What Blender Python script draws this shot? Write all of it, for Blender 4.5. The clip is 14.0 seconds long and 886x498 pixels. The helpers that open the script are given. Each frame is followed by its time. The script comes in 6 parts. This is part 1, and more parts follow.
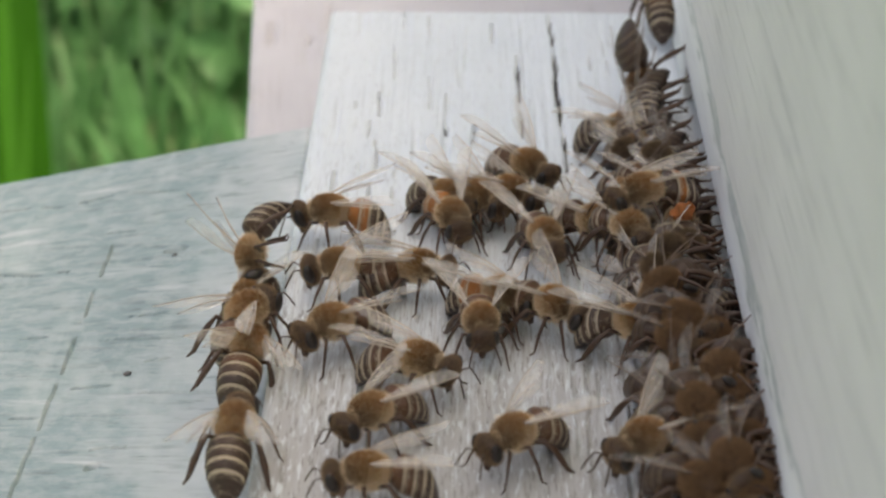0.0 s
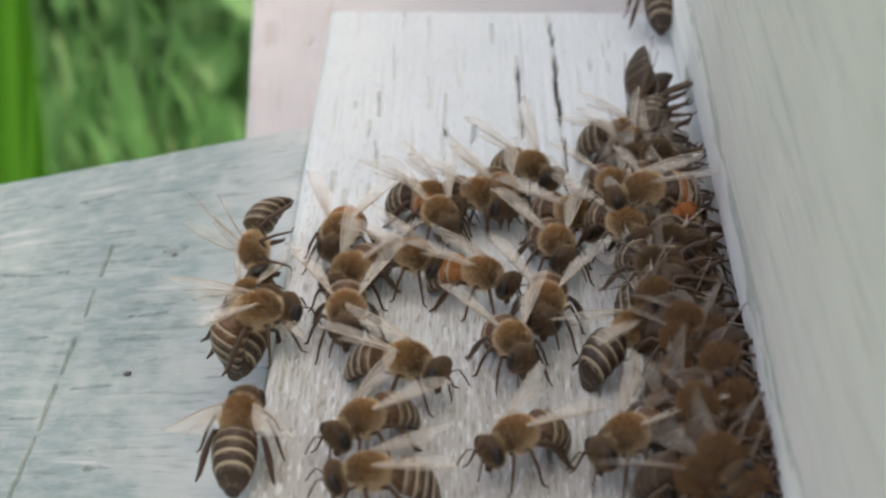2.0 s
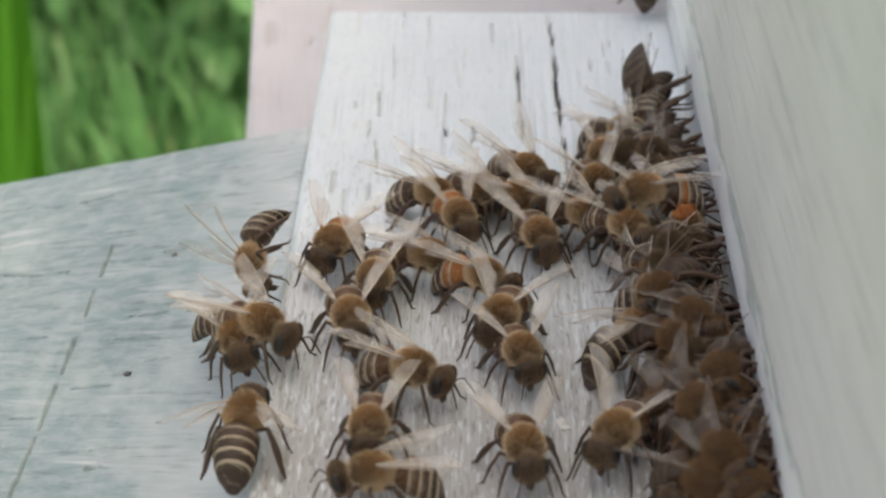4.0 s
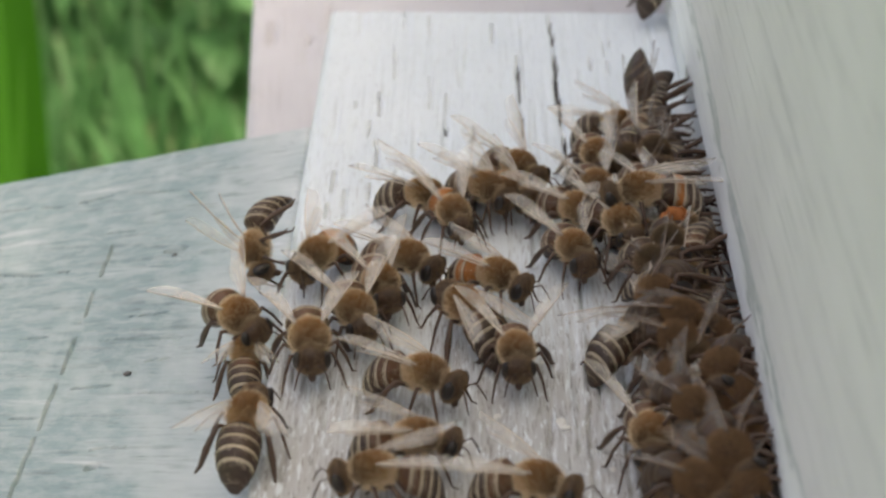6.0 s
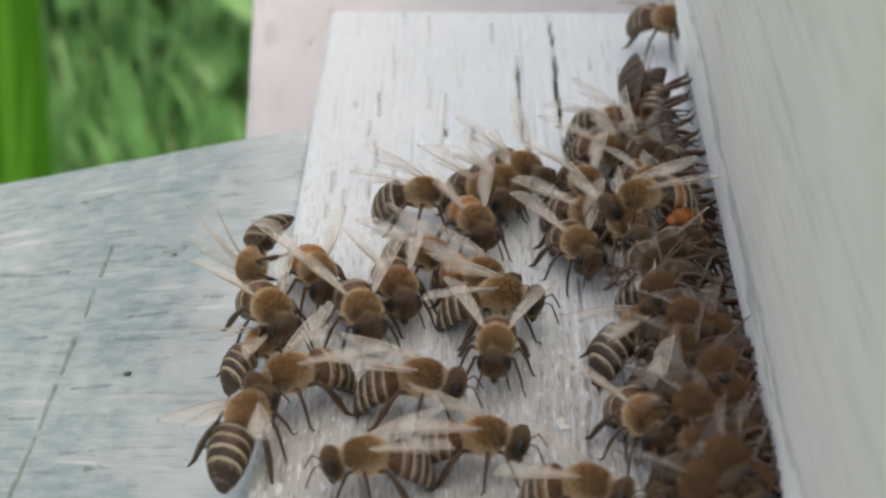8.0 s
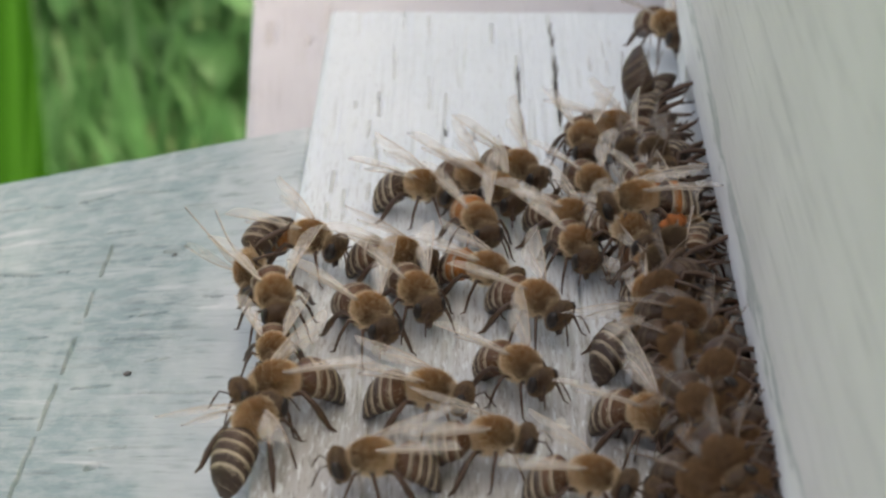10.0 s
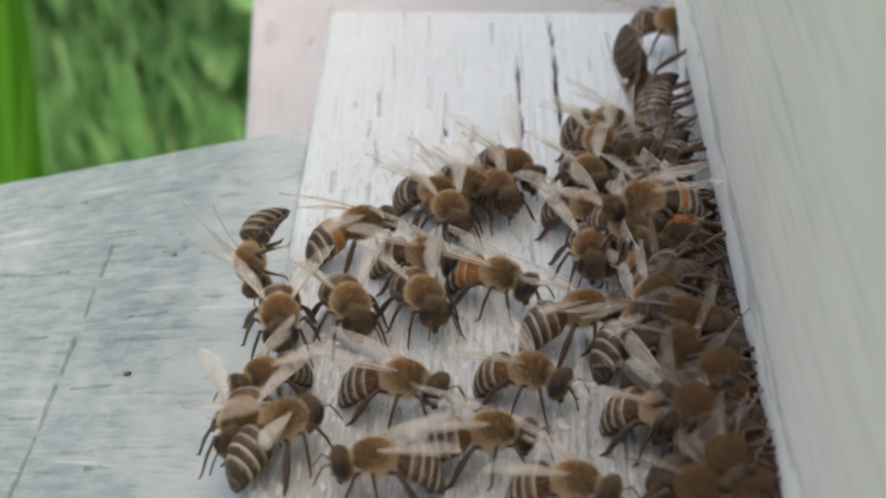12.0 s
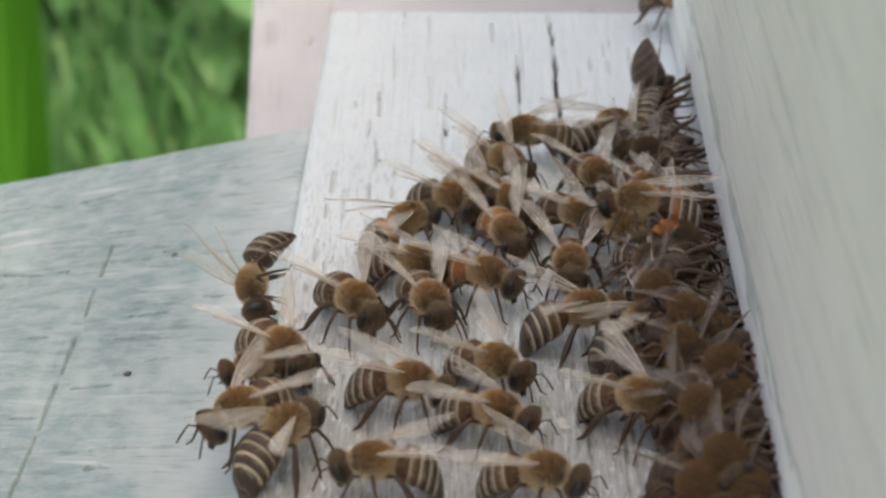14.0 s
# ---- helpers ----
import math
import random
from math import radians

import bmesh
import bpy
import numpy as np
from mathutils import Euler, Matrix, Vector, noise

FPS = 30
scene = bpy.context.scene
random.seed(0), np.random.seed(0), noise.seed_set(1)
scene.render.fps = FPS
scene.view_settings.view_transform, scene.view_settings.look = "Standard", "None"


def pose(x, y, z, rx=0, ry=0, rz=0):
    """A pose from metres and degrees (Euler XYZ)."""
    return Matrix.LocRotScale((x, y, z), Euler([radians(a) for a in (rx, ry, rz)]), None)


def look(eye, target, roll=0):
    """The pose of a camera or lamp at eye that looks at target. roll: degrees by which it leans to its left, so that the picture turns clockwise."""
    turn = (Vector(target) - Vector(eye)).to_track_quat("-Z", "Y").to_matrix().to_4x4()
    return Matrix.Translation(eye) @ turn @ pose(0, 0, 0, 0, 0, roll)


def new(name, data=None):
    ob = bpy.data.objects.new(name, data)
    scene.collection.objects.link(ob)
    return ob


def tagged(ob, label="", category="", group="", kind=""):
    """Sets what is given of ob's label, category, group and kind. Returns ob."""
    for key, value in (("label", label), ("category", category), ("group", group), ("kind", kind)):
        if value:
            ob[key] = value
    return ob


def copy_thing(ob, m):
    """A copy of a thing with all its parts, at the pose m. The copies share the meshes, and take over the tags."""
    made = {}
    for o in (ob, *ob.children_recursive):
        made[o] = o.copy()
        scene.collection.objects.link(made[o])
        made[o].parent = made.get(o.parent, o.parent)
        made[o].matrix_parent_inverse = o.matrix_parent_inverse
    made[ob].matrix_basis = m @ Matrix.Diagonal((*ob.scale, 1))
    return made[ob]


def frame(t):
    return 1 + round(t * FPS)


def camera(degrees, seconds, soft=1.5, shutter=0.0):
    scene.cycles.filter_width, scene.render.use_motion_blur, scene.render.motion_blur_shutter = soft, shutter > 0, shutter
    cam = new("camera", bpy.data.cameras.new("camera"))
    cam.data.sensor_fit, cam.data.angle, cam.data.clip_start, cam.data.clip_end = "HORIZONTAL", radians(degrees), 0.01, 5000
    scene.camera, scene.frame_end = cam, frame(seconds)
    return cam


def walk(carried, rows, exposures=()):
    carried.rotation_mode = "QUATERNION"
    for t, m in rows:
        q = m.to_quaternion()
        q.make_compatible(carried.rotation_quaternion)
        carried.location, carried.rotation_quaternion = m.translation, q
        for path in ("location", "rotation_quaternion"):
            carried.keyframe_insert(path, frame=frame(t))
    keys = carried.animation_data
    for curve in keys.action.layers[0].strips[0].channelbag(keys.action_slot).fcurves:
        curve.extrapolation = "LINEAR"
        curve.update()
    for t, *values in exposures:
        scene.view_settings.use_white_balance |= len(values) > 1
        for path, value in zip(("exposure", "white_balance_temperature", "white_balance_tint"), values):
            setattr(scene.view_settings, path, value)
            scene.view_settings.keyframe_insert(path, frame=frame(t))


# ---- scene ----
cam = camera(23.943, 14.0, soft=2.45, shutter=0.5)
EYE = (0.00135, 0.0, 0.12765)
CAM = pose(*EYE, 62.0, 0, 0.9713)
walk(cam, [(0.0, CAM), (14.0, CAM)], exposures=[(0.0, 2.03, 8100, 5.5), (14.0, 2.03, 8100, 5.5)])
cam.data.dof.use_dof = True
cam.data.dof.focus_distance = 0.255
cam.data.dof.aperture_fstop = 38.0

# ---- world and sun: hazy daylight; the sun stands behind the hive, whose shade covers the boards ----
SUN_ELEV, SUN_ROT = radians(54), radians(101)
world = bpy.data.worlds.new("hazy_sky")
scene.world = world
world.use_nodes = True
wn = world.node_tree
sky = wn.nodes.new("ShaderNodeTexSky")
sky.sky_type = "NISHITA"
sky.sun_disc = False
sky.sun_elevation, sky.sun_rotation = SUN_ELEV, SUN_ROT
sky.air_density, sky.dust_density, sky.ozone_density = 0.5, 9.0, 0.0
wn.links.new(sky.outputs[0], wn.nodes["Background"].inputs[0])
wn.nodes["Background"].inputs[1].default_value = 0.15
sun = new("sun", bpy.data.lights.new("sun", "SUN"))
sun.data.energy, sun.data.angle, sun.data.color = 0.6, radians(12), (1.0, 0.97, 0.92)
d = Vector((math.sin(SUN_ROT) * math.cos(SUN_ELEV), math.cos(SUN_ROT) * math.cos(SUN_ELEV), math.sin(SUN_ELEV)))
sun.matrix_world = look(d, (0, 0, 0))

MM = 0.001


# ---- materials ----
class Mat:
    """A node material with a few short ways to add nodes."""

    def __init__(self, name, rough=0.6, metal=0.0, spec=0.5):
        self.m = bpy.data.materials.new(name)
        self.m.use_nodes = True
        self.t = self.m.node_tree
        self.b = self.t.nodes["Principled BSDF"]
        self.b.inputs["Roughness"].default_value = rough
        self.b.inputs["Metallic"].default_value = metal
        self.b.inputs["Specular IOR Level"].default_value = spec
        self.co = self.t.nodes.new("ShaderNodeTexCoord").outputs["Object"]

    def put(self, socket, value):
        if isinstance(value, bpy.types.NodeSocket):
            self.t.links.new(value, socket)
        elif isinstance(value, tuple) and len(value) == 3 and socket.type == "RGBA":
            socket.default_value = (*value, 1)
        else:
            socket.default_value = value

    def noise(self, scale, stretch=(1, 1, 1), detail=4.0, rough=0.55, warp=0.0):
        mp = self.t.nodes.new("ShaderNodeMapping")
        mp.inputs["Scale"].default_value = stretch
        self.put(mp.inputs["Vector"], self.co)
        n = self.t.nodes.new("ShaderNodeTexNoise")
        self.put(n.inputs["Vector"], mp.outputs[0])
        n.inputs["Scale"].default_value = scale
        n.inputs["Detail"].default_value = detail
        n.inputs["Roughness"].default_value = rough
        n.inputs["Distortion"].default_value = warp
        return n.outputs["Fac"]

    def ramp(self, fac, *stops):
        r = self.t.nodes.new("ShaderNodeValToRGB")
        self.put(r.inputs[0], fac)
        e = r.color_ramp.elements
        while len(e) < len(stops):
            e.new(0.5)
        for el, (p, c) in zip(e, stops):
            el.position = p
            el.color = (c, c, c, 1) if isinstance(c, (int, float)) else (*c, 1)
        return r.outputs[0]

    def mix(self, fac, a, b, how="MIX"):
        x = self.t.nodes.new("ShaderNodeMix")
        x.data_type, x.blend_type = "RGBA", how
        self.put(x.inputs[0], fac)
        self.put(x.inputs[6], a)
        self.put(x.inputs[7], b)
        return x.outputs[2]

    def rand(self):
        return self.t.nodes.new("ShaderNodeObjectInfo").outputs["Random"]

    def island(self):
        return self.t.nodes.new("ShaderNodeNewGeometry").outputs["Random Per Island"]

    def color(self, c):
        self.put(self.b.inputs["Base Color"], c)
        return self

    def rough(self, r):
        self.put(self.b.inputs["Roughness"], r)
        return self

    def bump(self, height, strength=0.5, dist=0.0003):
        b = self.t.nodes.new("ShaderNodeBump")
        b.inputs["Strength"].default_value = strength
        b.inputs["Distance"].default_value = dist
        self.put(b.inputs["Height"], height)
        self.put(self.b.inputs["Normal"], b.outputs[0])
        return self


def slant(m):
    """Coordinates in which the grain of the ramp, which turns a little on its way down, runs straight."""
    sep = m.t.nodes.new("ShaderNodeSeparateXYZ")
    m.put(sep.inputs[0], m.co)
    turn = m.t.nodes.new("ShaderNodeMapRange")
    m.put(turn.inputs["Value"], sep.outputs["Y"])
    for k, v in (("From Min", 0.235), ("From Max", 0.285), ("To Min", 0.3), ("To Max", 0.04)):
        turn.inputs[k].default_value = v
    add = m.t.nodes.new("ShaderNodeMath")
    add.operation = "ADD"
    add.inputs[1].default_value = 0.0228
    m.put(add.inputs[0], sep.outputs["X"])
    mul = m.t.nodes.new("ShaderNodeMath")
    mul.operation = "MULTIPLY_ADD"
    m.put(mul.inputs[0], add.outputs[0])
    m.put(mul.inputs[1], turn.outputs[0])
    m.put(mul.inputs[2], sep.outputs["Y"])
    out = m.t.nodes.new("ShaderNodeCombineXYZ")
    m.put(out.inputs[0], sep.outputs["X"])
    m.put(out.inputs[1], mul.outputs[0])
    m.put(out.inputs[2], sep.outputs["Z"])
    return out.outputs[0]


def weathered_paint(name, paint, bare, along, wear=0.5, tint=(0.6, 0.6, 0.6), rough=0.62, splash=None, scratch=0.0, foot=None, near_y=None):
    """Old paint on wood: grain along x or y, worn down to grey wood in streaks, with soft stains."""
    m = Mat(name, rough)
    if scratch:
        m.co = slant(m)
    fine = (30, 0.45, 10) if along == "y" else (0.6, 30, 10)
    mid = (9, 1, 5) if along == "y" else (1, 9, 5)
    streak = m.noise(75, fine, 5, 0.62, 0.2)
    worn = m.ramp(streak, (wear, 0.0), (wear + 0.13, 1.0))
    patch = m.ramp(m.noise(60, mid, 4), (0.38, 0.0), (0.7, 1.0))
    mask = m.mix(1.0, worn, patch, "MULTIPLY")
    stain = m.ramp(m.noise(35, (1, 1, 1), 3), (0.3, 0.0), (0.75, 1.0))
    base = m.mix(stain, paint, tint)
    speck = m.ramp(m.noise(900, (1, 1, 1), 2), (0.68, 0.0), (0.74, 0.35))
    base = m.mix(speck, base, bare)
    if splash:
        sep = m.t.nodes.new("ShaderNodeSeparateXYZ")
        m.put(sep.inputs[0], m.co)
        reach = m.t.nodes.new("ShaderNodeMapRange")
        m.put(reach.inputs["Value"], sep.outputs["X"])
        reach.inputs["From Min"].default_value, reach.inputs["From Max"].default_value = splash[0], splash[1]
        cover = m.mix(0.5, reach.outputs[0], m.noise(90, (1, 1, 1), 3))
        base = m.mix(m.ramp(cover, (0.4, 0.0), (0.74, 0.9)), base, (0.72, 0.735, 0.74))
    base = m.mix(mask, base, bare)
    if scratch:
        thin = m.noise(160, (0.12, 1.6, 1) if along == "x" else (1.6, 0.12, 1), 5, 0.6)
        gone = m.ramp(m.noise(110, (0.5, 1, 1), 3), (0.45, 0.0), (0.6, 1.0))
        base = m.mix(m.mix(1.0, m.ramp(thin, (0.58, 0.0), (0.66, scratch)), gone, "MULTIPLY"), base, (0.7, 0.72, 0.72))
    if near_y:
        sep = m.t.nodes.new("ShaderNodeSeparateXYZ")
        m.put(sep.inputs[0], m.co)
        reach = m.t.nodes.new("ShaderNodeMapRange")
        m.put(reach.inputs["Value"], sep.outputs["Y"])
        reach.inputs["From Min"].default_value, reach.inputs["From Max"].default_value = near_y
        # greyer towards the near end, in streaks along the grain
        near_grey = m.mix(0.5, reach.outputs[0], m.noise(620, (2.5, 0.1, 1), 4, 0.65))
        base = m.mix(m.ramp(near_grey, (0.45, 0.0), (0.66, 0.72)), base, (0.41, 0.38, 0.345))
        near = m.ramp(reach.outputs[0], (0.05, 0.15), (0.6, 1.0))
        grain = m.mix(1.0, m.ramp(m.noise(950, (2.6, 0.3, 1), 4, 0.6), (0.54, 0.0), (0.64, 0.6)), near, "MULTIPLY")
        base = m.mix(grain, base, (0.21, 0.18, 0.15))
        chalk = m.mix(1.0, m.ramp(m.noise(800, (2.2, 0.4, 1), 4, 0.6, 0.3), (0.55, 0.0), (0.63, 0.75)), near, "MULTIPLY")
        base = m.mix(chalk, base, paint)
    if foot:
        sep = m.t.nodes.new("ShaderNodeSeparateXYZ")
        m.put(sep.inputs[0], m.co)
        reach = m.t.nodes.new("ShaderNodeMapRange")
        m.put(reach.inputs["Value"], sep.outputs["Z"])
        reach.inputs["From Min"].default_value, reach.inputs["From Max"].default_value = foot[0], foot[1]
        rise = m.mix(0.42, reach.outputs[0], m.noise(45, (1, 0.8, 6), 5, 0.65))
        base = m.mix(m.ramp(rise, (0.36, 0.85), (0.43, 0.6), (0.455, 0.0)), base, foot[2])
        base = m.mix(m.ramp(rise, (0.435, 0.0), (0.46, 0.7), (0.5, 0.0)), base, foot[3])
    if scratch:
        tick = m.noise(520, (0.25, 1.6, 1), 4, 0.6)
        area = m.ramp(m.noise(70, (1, 1, 1), 3), (0.38, 0.25), (0.55, 1.0))
        base = m.mix(m.mix(1.0, m.ramp(tick, (0.55, 0.0), (0.64, 0.68)), area, "MULTIPLY"), base, bare)
        chip = m.noise(480, (0.35, 1.7, 1), 4, 0.6)
        base = m.mix(m.ramp(chip, (0.56, 0.0), (0.7, 0.28)), base, (0.66, 0.7, 0.69))
        mottle = m.ramp(m.noise(330, (0.8, 1.1, 1), 5, 0.65), (0.42, 0.0), (0.6, 0.5))
        base = m.mix(mottle, base, (0.48, 0.54, 0.54))
        smear = m.ramp(m.noise(130, (1.4, 0.25, 1), 4), (0.52, 0.0), (0.68, 0.35))
        base = m.mix(smear, base, (0.52, 0.6, 0.59))
    m.color(base)
    m.rough(m.ramp(streak, (0.3, 0.5), (0.8, 0.85)))
    m.bump(m.mix(0.35, streak, m.noise(420, (1, 1, 1), 4)), 0.6 if scratch else 0.55, 0.0004)
    return m.m


WHITE = weathered_paint("white_weathered_paint", (0.835, 0.88, 0.9), (0.46, 0.465, 0.465), "y", 0.585, (0.755, 0.81, 0.845), near_y=(0.285, 0.175))
GREY = weathered_paint("blue_grey_weathered_paint", (0.285, 0.385, 0.395), (0.15, 0.2, 0.205), "x", 0.56, (0.24, 0.325, 0.335), splash=(-0.05, -0.018), scratch=0.75)
PINK = weathered_paint("pinkish_white_paint", (0.68, 0.662, 0.678), (0.38, 0.35, 0.35), "y", 0.57, (0.585, 0.562, 0.582))
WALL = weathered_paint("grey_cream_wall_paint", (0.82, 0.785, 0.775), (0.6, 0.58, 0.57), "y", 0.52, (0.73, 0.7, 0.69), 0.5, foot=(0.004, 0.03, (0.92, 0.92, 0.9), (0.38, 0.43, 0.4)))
LIP = weathered_paint("pale_green_lip_paint", (0.82, 0.82, 0.8), (0.5, 0.53, 0.51), "y", 0.55, (0.7, 0.74, 0.71), 0.5)


def plain(name, c, rough=0.6, var=0.35, scale=300, spec=0.5, stretch=(1, 1, 1)):
    m = Mat(name, rough, 0.0, spec)
    dark = tuple(x * (1 - var) for x in c)
    lite = tuple(min(1, x * (1 + var)) for x in c)
    n = m.noise(scale, stretch, 4)
    m.color(m.mix(n, dark, lite))
    m.bump(n, 0.25, 0.0002)
    return m.m


CRACK = plain("bare_wood_in_cracks", (0.12, 0.115, 0.11), 0.9)
RAMP_CRACK = plain("grey_wood_in_ramp_cracks", (0.055, 0.06, 0.06), 0.9)
DARKWOOD = plain("raw_hive_wood", (0.13, 0.1, 0.07), 0.85, 0.4, 80, 0.3, (1, 8, 1))


def chitin(name, c, var=0.4, rough=0.35, rand=0.35):
    """Insect shell: smooth, a little different on every bee."""
    m = Mat(name, rough, 0.0, 0.5)
    n = m.noise(900, (1, 1, 1), 3)
    base = m.mix(n, tuple(x * (1 - var) for x in c), tuple(x * (1 + var) for x in c))
    m.color(m.mix(m.ramp(m.rand(), (0, 0.0), (1, rand)), base, tuple(x * 0.5 for x in c)))
    m.bump(n, 0.15, 0.0001)
    return m.m


def fur(name, c, d, front=None, olive=None, crown=None):
    """Hair, every one a little different; front: the darker colour that it has towards the head; olive: the tone that some bees lean to; crown: the dull tone of the worn top."""
    m = Mat(name, 0.8, 0.0, 0.2)
    base = m.mix(m.mix(0.5, m.island(), m.ramp(m.noise(900, (1, 1, 1), 3), (0.35, 0.0), (0.65, 1.0))), c, d)
    if olive:
        base = m.mix(m.ramp(m.rand(), (0.2, 0.0), (0.95, 0.55)), base, olive)
    if front:
        sep = m.t.nodes.new("ShaderNodeSeparateXYZ")
        m.put(sep.inputs[0], m.co)
        reach = m.t.nodes.new("ShaderNodeMapRange")
        m.put(reach.inputs["Value"], sep.outputs["X"])
        reach.inputs["From Min"].default_value, reach.inputs["From Max"].default_value = -0.0011, 0.0017
        base = m.mix(reach.outputs[0], base, front)
        if crown:
            top = m.t.nodes.new("ShaderNodeMapRange")
            m.put(top.inputs["Value"], sep.outputs["Z"])
            top.inputs["From Min"].default_value, top.inputs["From Max"].default_value = 0.0048, 0.0061
            base = m.mix(m.mix(1.0, top.outputs[0], m.ramp(m.noise(700, (1, 1, 1), 3), (0.3, 0.45), (0.6, 0.9)), "MULTIPLY"), base, crown)
    m.color(base)
    b = m.b.inputs
    b["Sheen Weight"].default_value, b["Sheen Roughness"].default_value = 0.25, 0.5
    b["Sheen Tint"].default_value = (*c, 1)
    return m.m


SHELL = chitin("dark_brown_shell", (0.072, 0.037, 0.02), 0.35, 0.42)
BLACK = chitin("black_brown_shell", (0.05, 0.026, 0.015), 0.3, 0.4)
AMBER = chitin("brown_amber_shell", (0.14, 0.06, 0.024), 0.3, 0.4, 0.5)
ORANGE = chitin("amber_shell", (0.42, 0.15, 0.032), 0.25, 0.42, 0.35)
BAND = chitin("pale_hair_band", (0.6, 0.5, 0.37), 0.3, 0.85, 0.45)
# hair band dimmed in colour for the shade along the slot
DIM_BAND = chitin("shade_dimmed_hair_band", (0.17, 0.125, 0.085), 0.3, 0.85, 0.3)
LEG = chitin("brown_leg_shell", (0.085, 0.045, 0.025), 0.4, 0.4)
EYE_MAT = chitin("black_eye", (0.022, 0.015, 0.011), 0.2, 0.42)
FUZZ = fur("tawny_fuzz", (0.64, 0.33, 0.105), (0.36, 0.17, 0.05), (0.13, 0.07, 0.036), (0.46, 0.3, 0.11), (0.36, 0.16, 0.045))
FUZZ_PALE = fur("pale_tan_fuzz", (0.88, 0.72, 0.5), (0.66, 0.5, 0.32))
FUZZ_DARK = fur("dark_brown_fuzz", (0.3, 0.2, 0.1), (0.16, 0.105, 0.06), (0.09, 0.06, 0.04), None, (0.1, 0.07, 0.04))
# duller than the tawny fuzz: slot shade painted into the hair
FUZZ_SHADED = fur("dark_shaded_fuzz", (0.36, 0.215, 0.12), (0.17, 0.1, 0.05))
FACE_FUZZ = fur("grey_brown_fuzz", (0.36, 0.25, 0.16), (0.2, 0.13, 0.075))
THORAX = chitin("brown_thorax_shell", (0.16, 0.09, 0.035), 0.3, 0.6)
# pale veins carry a painted reflection; brown ones stand for wings in shade
VEIN = chitin("sheen_pale_brown_vein", (0.58, 0.48, 0.38), 0.2, 0.4)
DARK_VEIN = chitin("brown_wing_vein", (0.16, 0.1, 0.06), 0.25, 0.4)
WAX = plain("pale_wax", (0.75, 0.73, 0.68), 0.4, 0.1, 1500)
POLLEN = plain("orange_pollen", (0.38, 0.13, 0.04), 0.95, 0.5, 1200)


def membrane(name, thin, thick):
    m = Mat(name, 0.3)
    m.color(m.mix(m.noise(400, (1, 1, 1), 3), (0.92, 0.85, 0.76), (0.82, 0.74, 0.64)))
    t = m.t.nodes.new("ShaderNodeBsdfTransparent")
    x = m.t.nodes.new("ShaderNodeMixShader")
    m.put(x.inputs[0], m.ramp(m.noise(260, (1, 1, 1), 2), (0.3, thin), (0.7, thick)))
    m.t.links.new(t.outputs[0], x.inputs[1])
    m.t.links.new(m.b.outputs[0], x.inputs[2])
    m.t.links.new(x.outputs[0], m.t.nodes["Material Output"].inputs["Surface"])
    return m.m


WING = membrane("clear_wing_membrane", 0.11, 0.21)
# shade painted in: a fainter copy for wings near the slot
SHADED_WING = membrane("shaded_thin_wing_membrane", 0.03, 0.06)


def leaf_material(name, a, b):
    m = Mat(name, 0.5, 0.0, 0.4)
    c = m.mix(m.rand(), m.mix(m.island(), a, b), m.mix(0.5, a, b))
    c = m.mix(m.ramp(m.noise(40, (1, 1, 0.3), 3), (0.3, 0.0), (0.7, 0.6)), c, tuple(x * 0.6 for x in a))
    m.color(c)
    tr = m.t.nodes.new("ShaderNodeBsdfTranslucent")
    m.put(tr.inputs[0], c)
    x = m.t.nodes.new("ShaderNodeMixShader")
    x.inputs[0].default_value = 0.58
    m.t.links.new(m.b.outputs[0], x.inputs[1])
    m.t.links.new(tr.outputs[0], x.inputs[2])
    m.t.links.new(x.outputs[0], m.t.nodes["Material Output"].inputs["Surface"])
    return m.m


GRASS = leaf_material("meadow_grass", (0.068, 0.195, 0.066), (0.092, 0.23, 0.1))
SAGE = leaf_material("sage_green_grass", (0.14, 0.27, 0.14), (0.175, 0.31, 0.175))
BROAD = leaf_material("broad_green_leaf", (0.034, 0.15, 0.01), (0.044, 0.165, 0.016))
WEED = leaf_material("leafy_weed_green", (0.062, 0.19, 0.066), (0.086, 0.22, 0.094))
STEM = plain("pale_green_stem", (0.2, 0.34, 0.16), 0.6, 0.2, 60)
SOIL = plain("mossy_ground", (0.045, 0.085, 0.032), 0.95, 0.5, 12)


# ---- building helpers ----
def mesh_of(name, bm, mats):
    me = bpy.data.meshes.new(name)
    bm.to_mesh(me)
    bm.free()
    for m in mats if isinstance(mats, (list, tuple)) else [mats]:
        me.materials.append(m)
    return me


def part(name, bm, mats, parent=None, label="", at=None):
    """Links a bmesh (or a ready mesh) as one object, under parent if there is one; at: its pose there."""
    me = bm if isinstance(bm, bpy.types.Mesh) else mesh_of(name, bm, mats)
    ob = new(name, me)
    if parent:
        ob.parent = parent
    if at is not None:
        ob.matrix_basis = at
    if label:
        tagged(ob, label)
    return ob


def box(x0, x1, y0, y1, z0, z1, bevel=0.0006):
    bm = bmesh.new()
    bmesh.ops.create_cube(bm, size=1)
    for v in bm.verts:
        v.co = Vector((x0 + (v.co.x + 0.5) * (x1 - x0), y0 + (v.co.y + 0.5) * (y1 - y0), z0 + (v.co.z + 0.5) * (z1 - z0)))
    if bevel:
        bmesh.ops.bevel(bm, geom=bm.edges[:], offset=bevel, segments=2, affect="EDGES")
    return bm


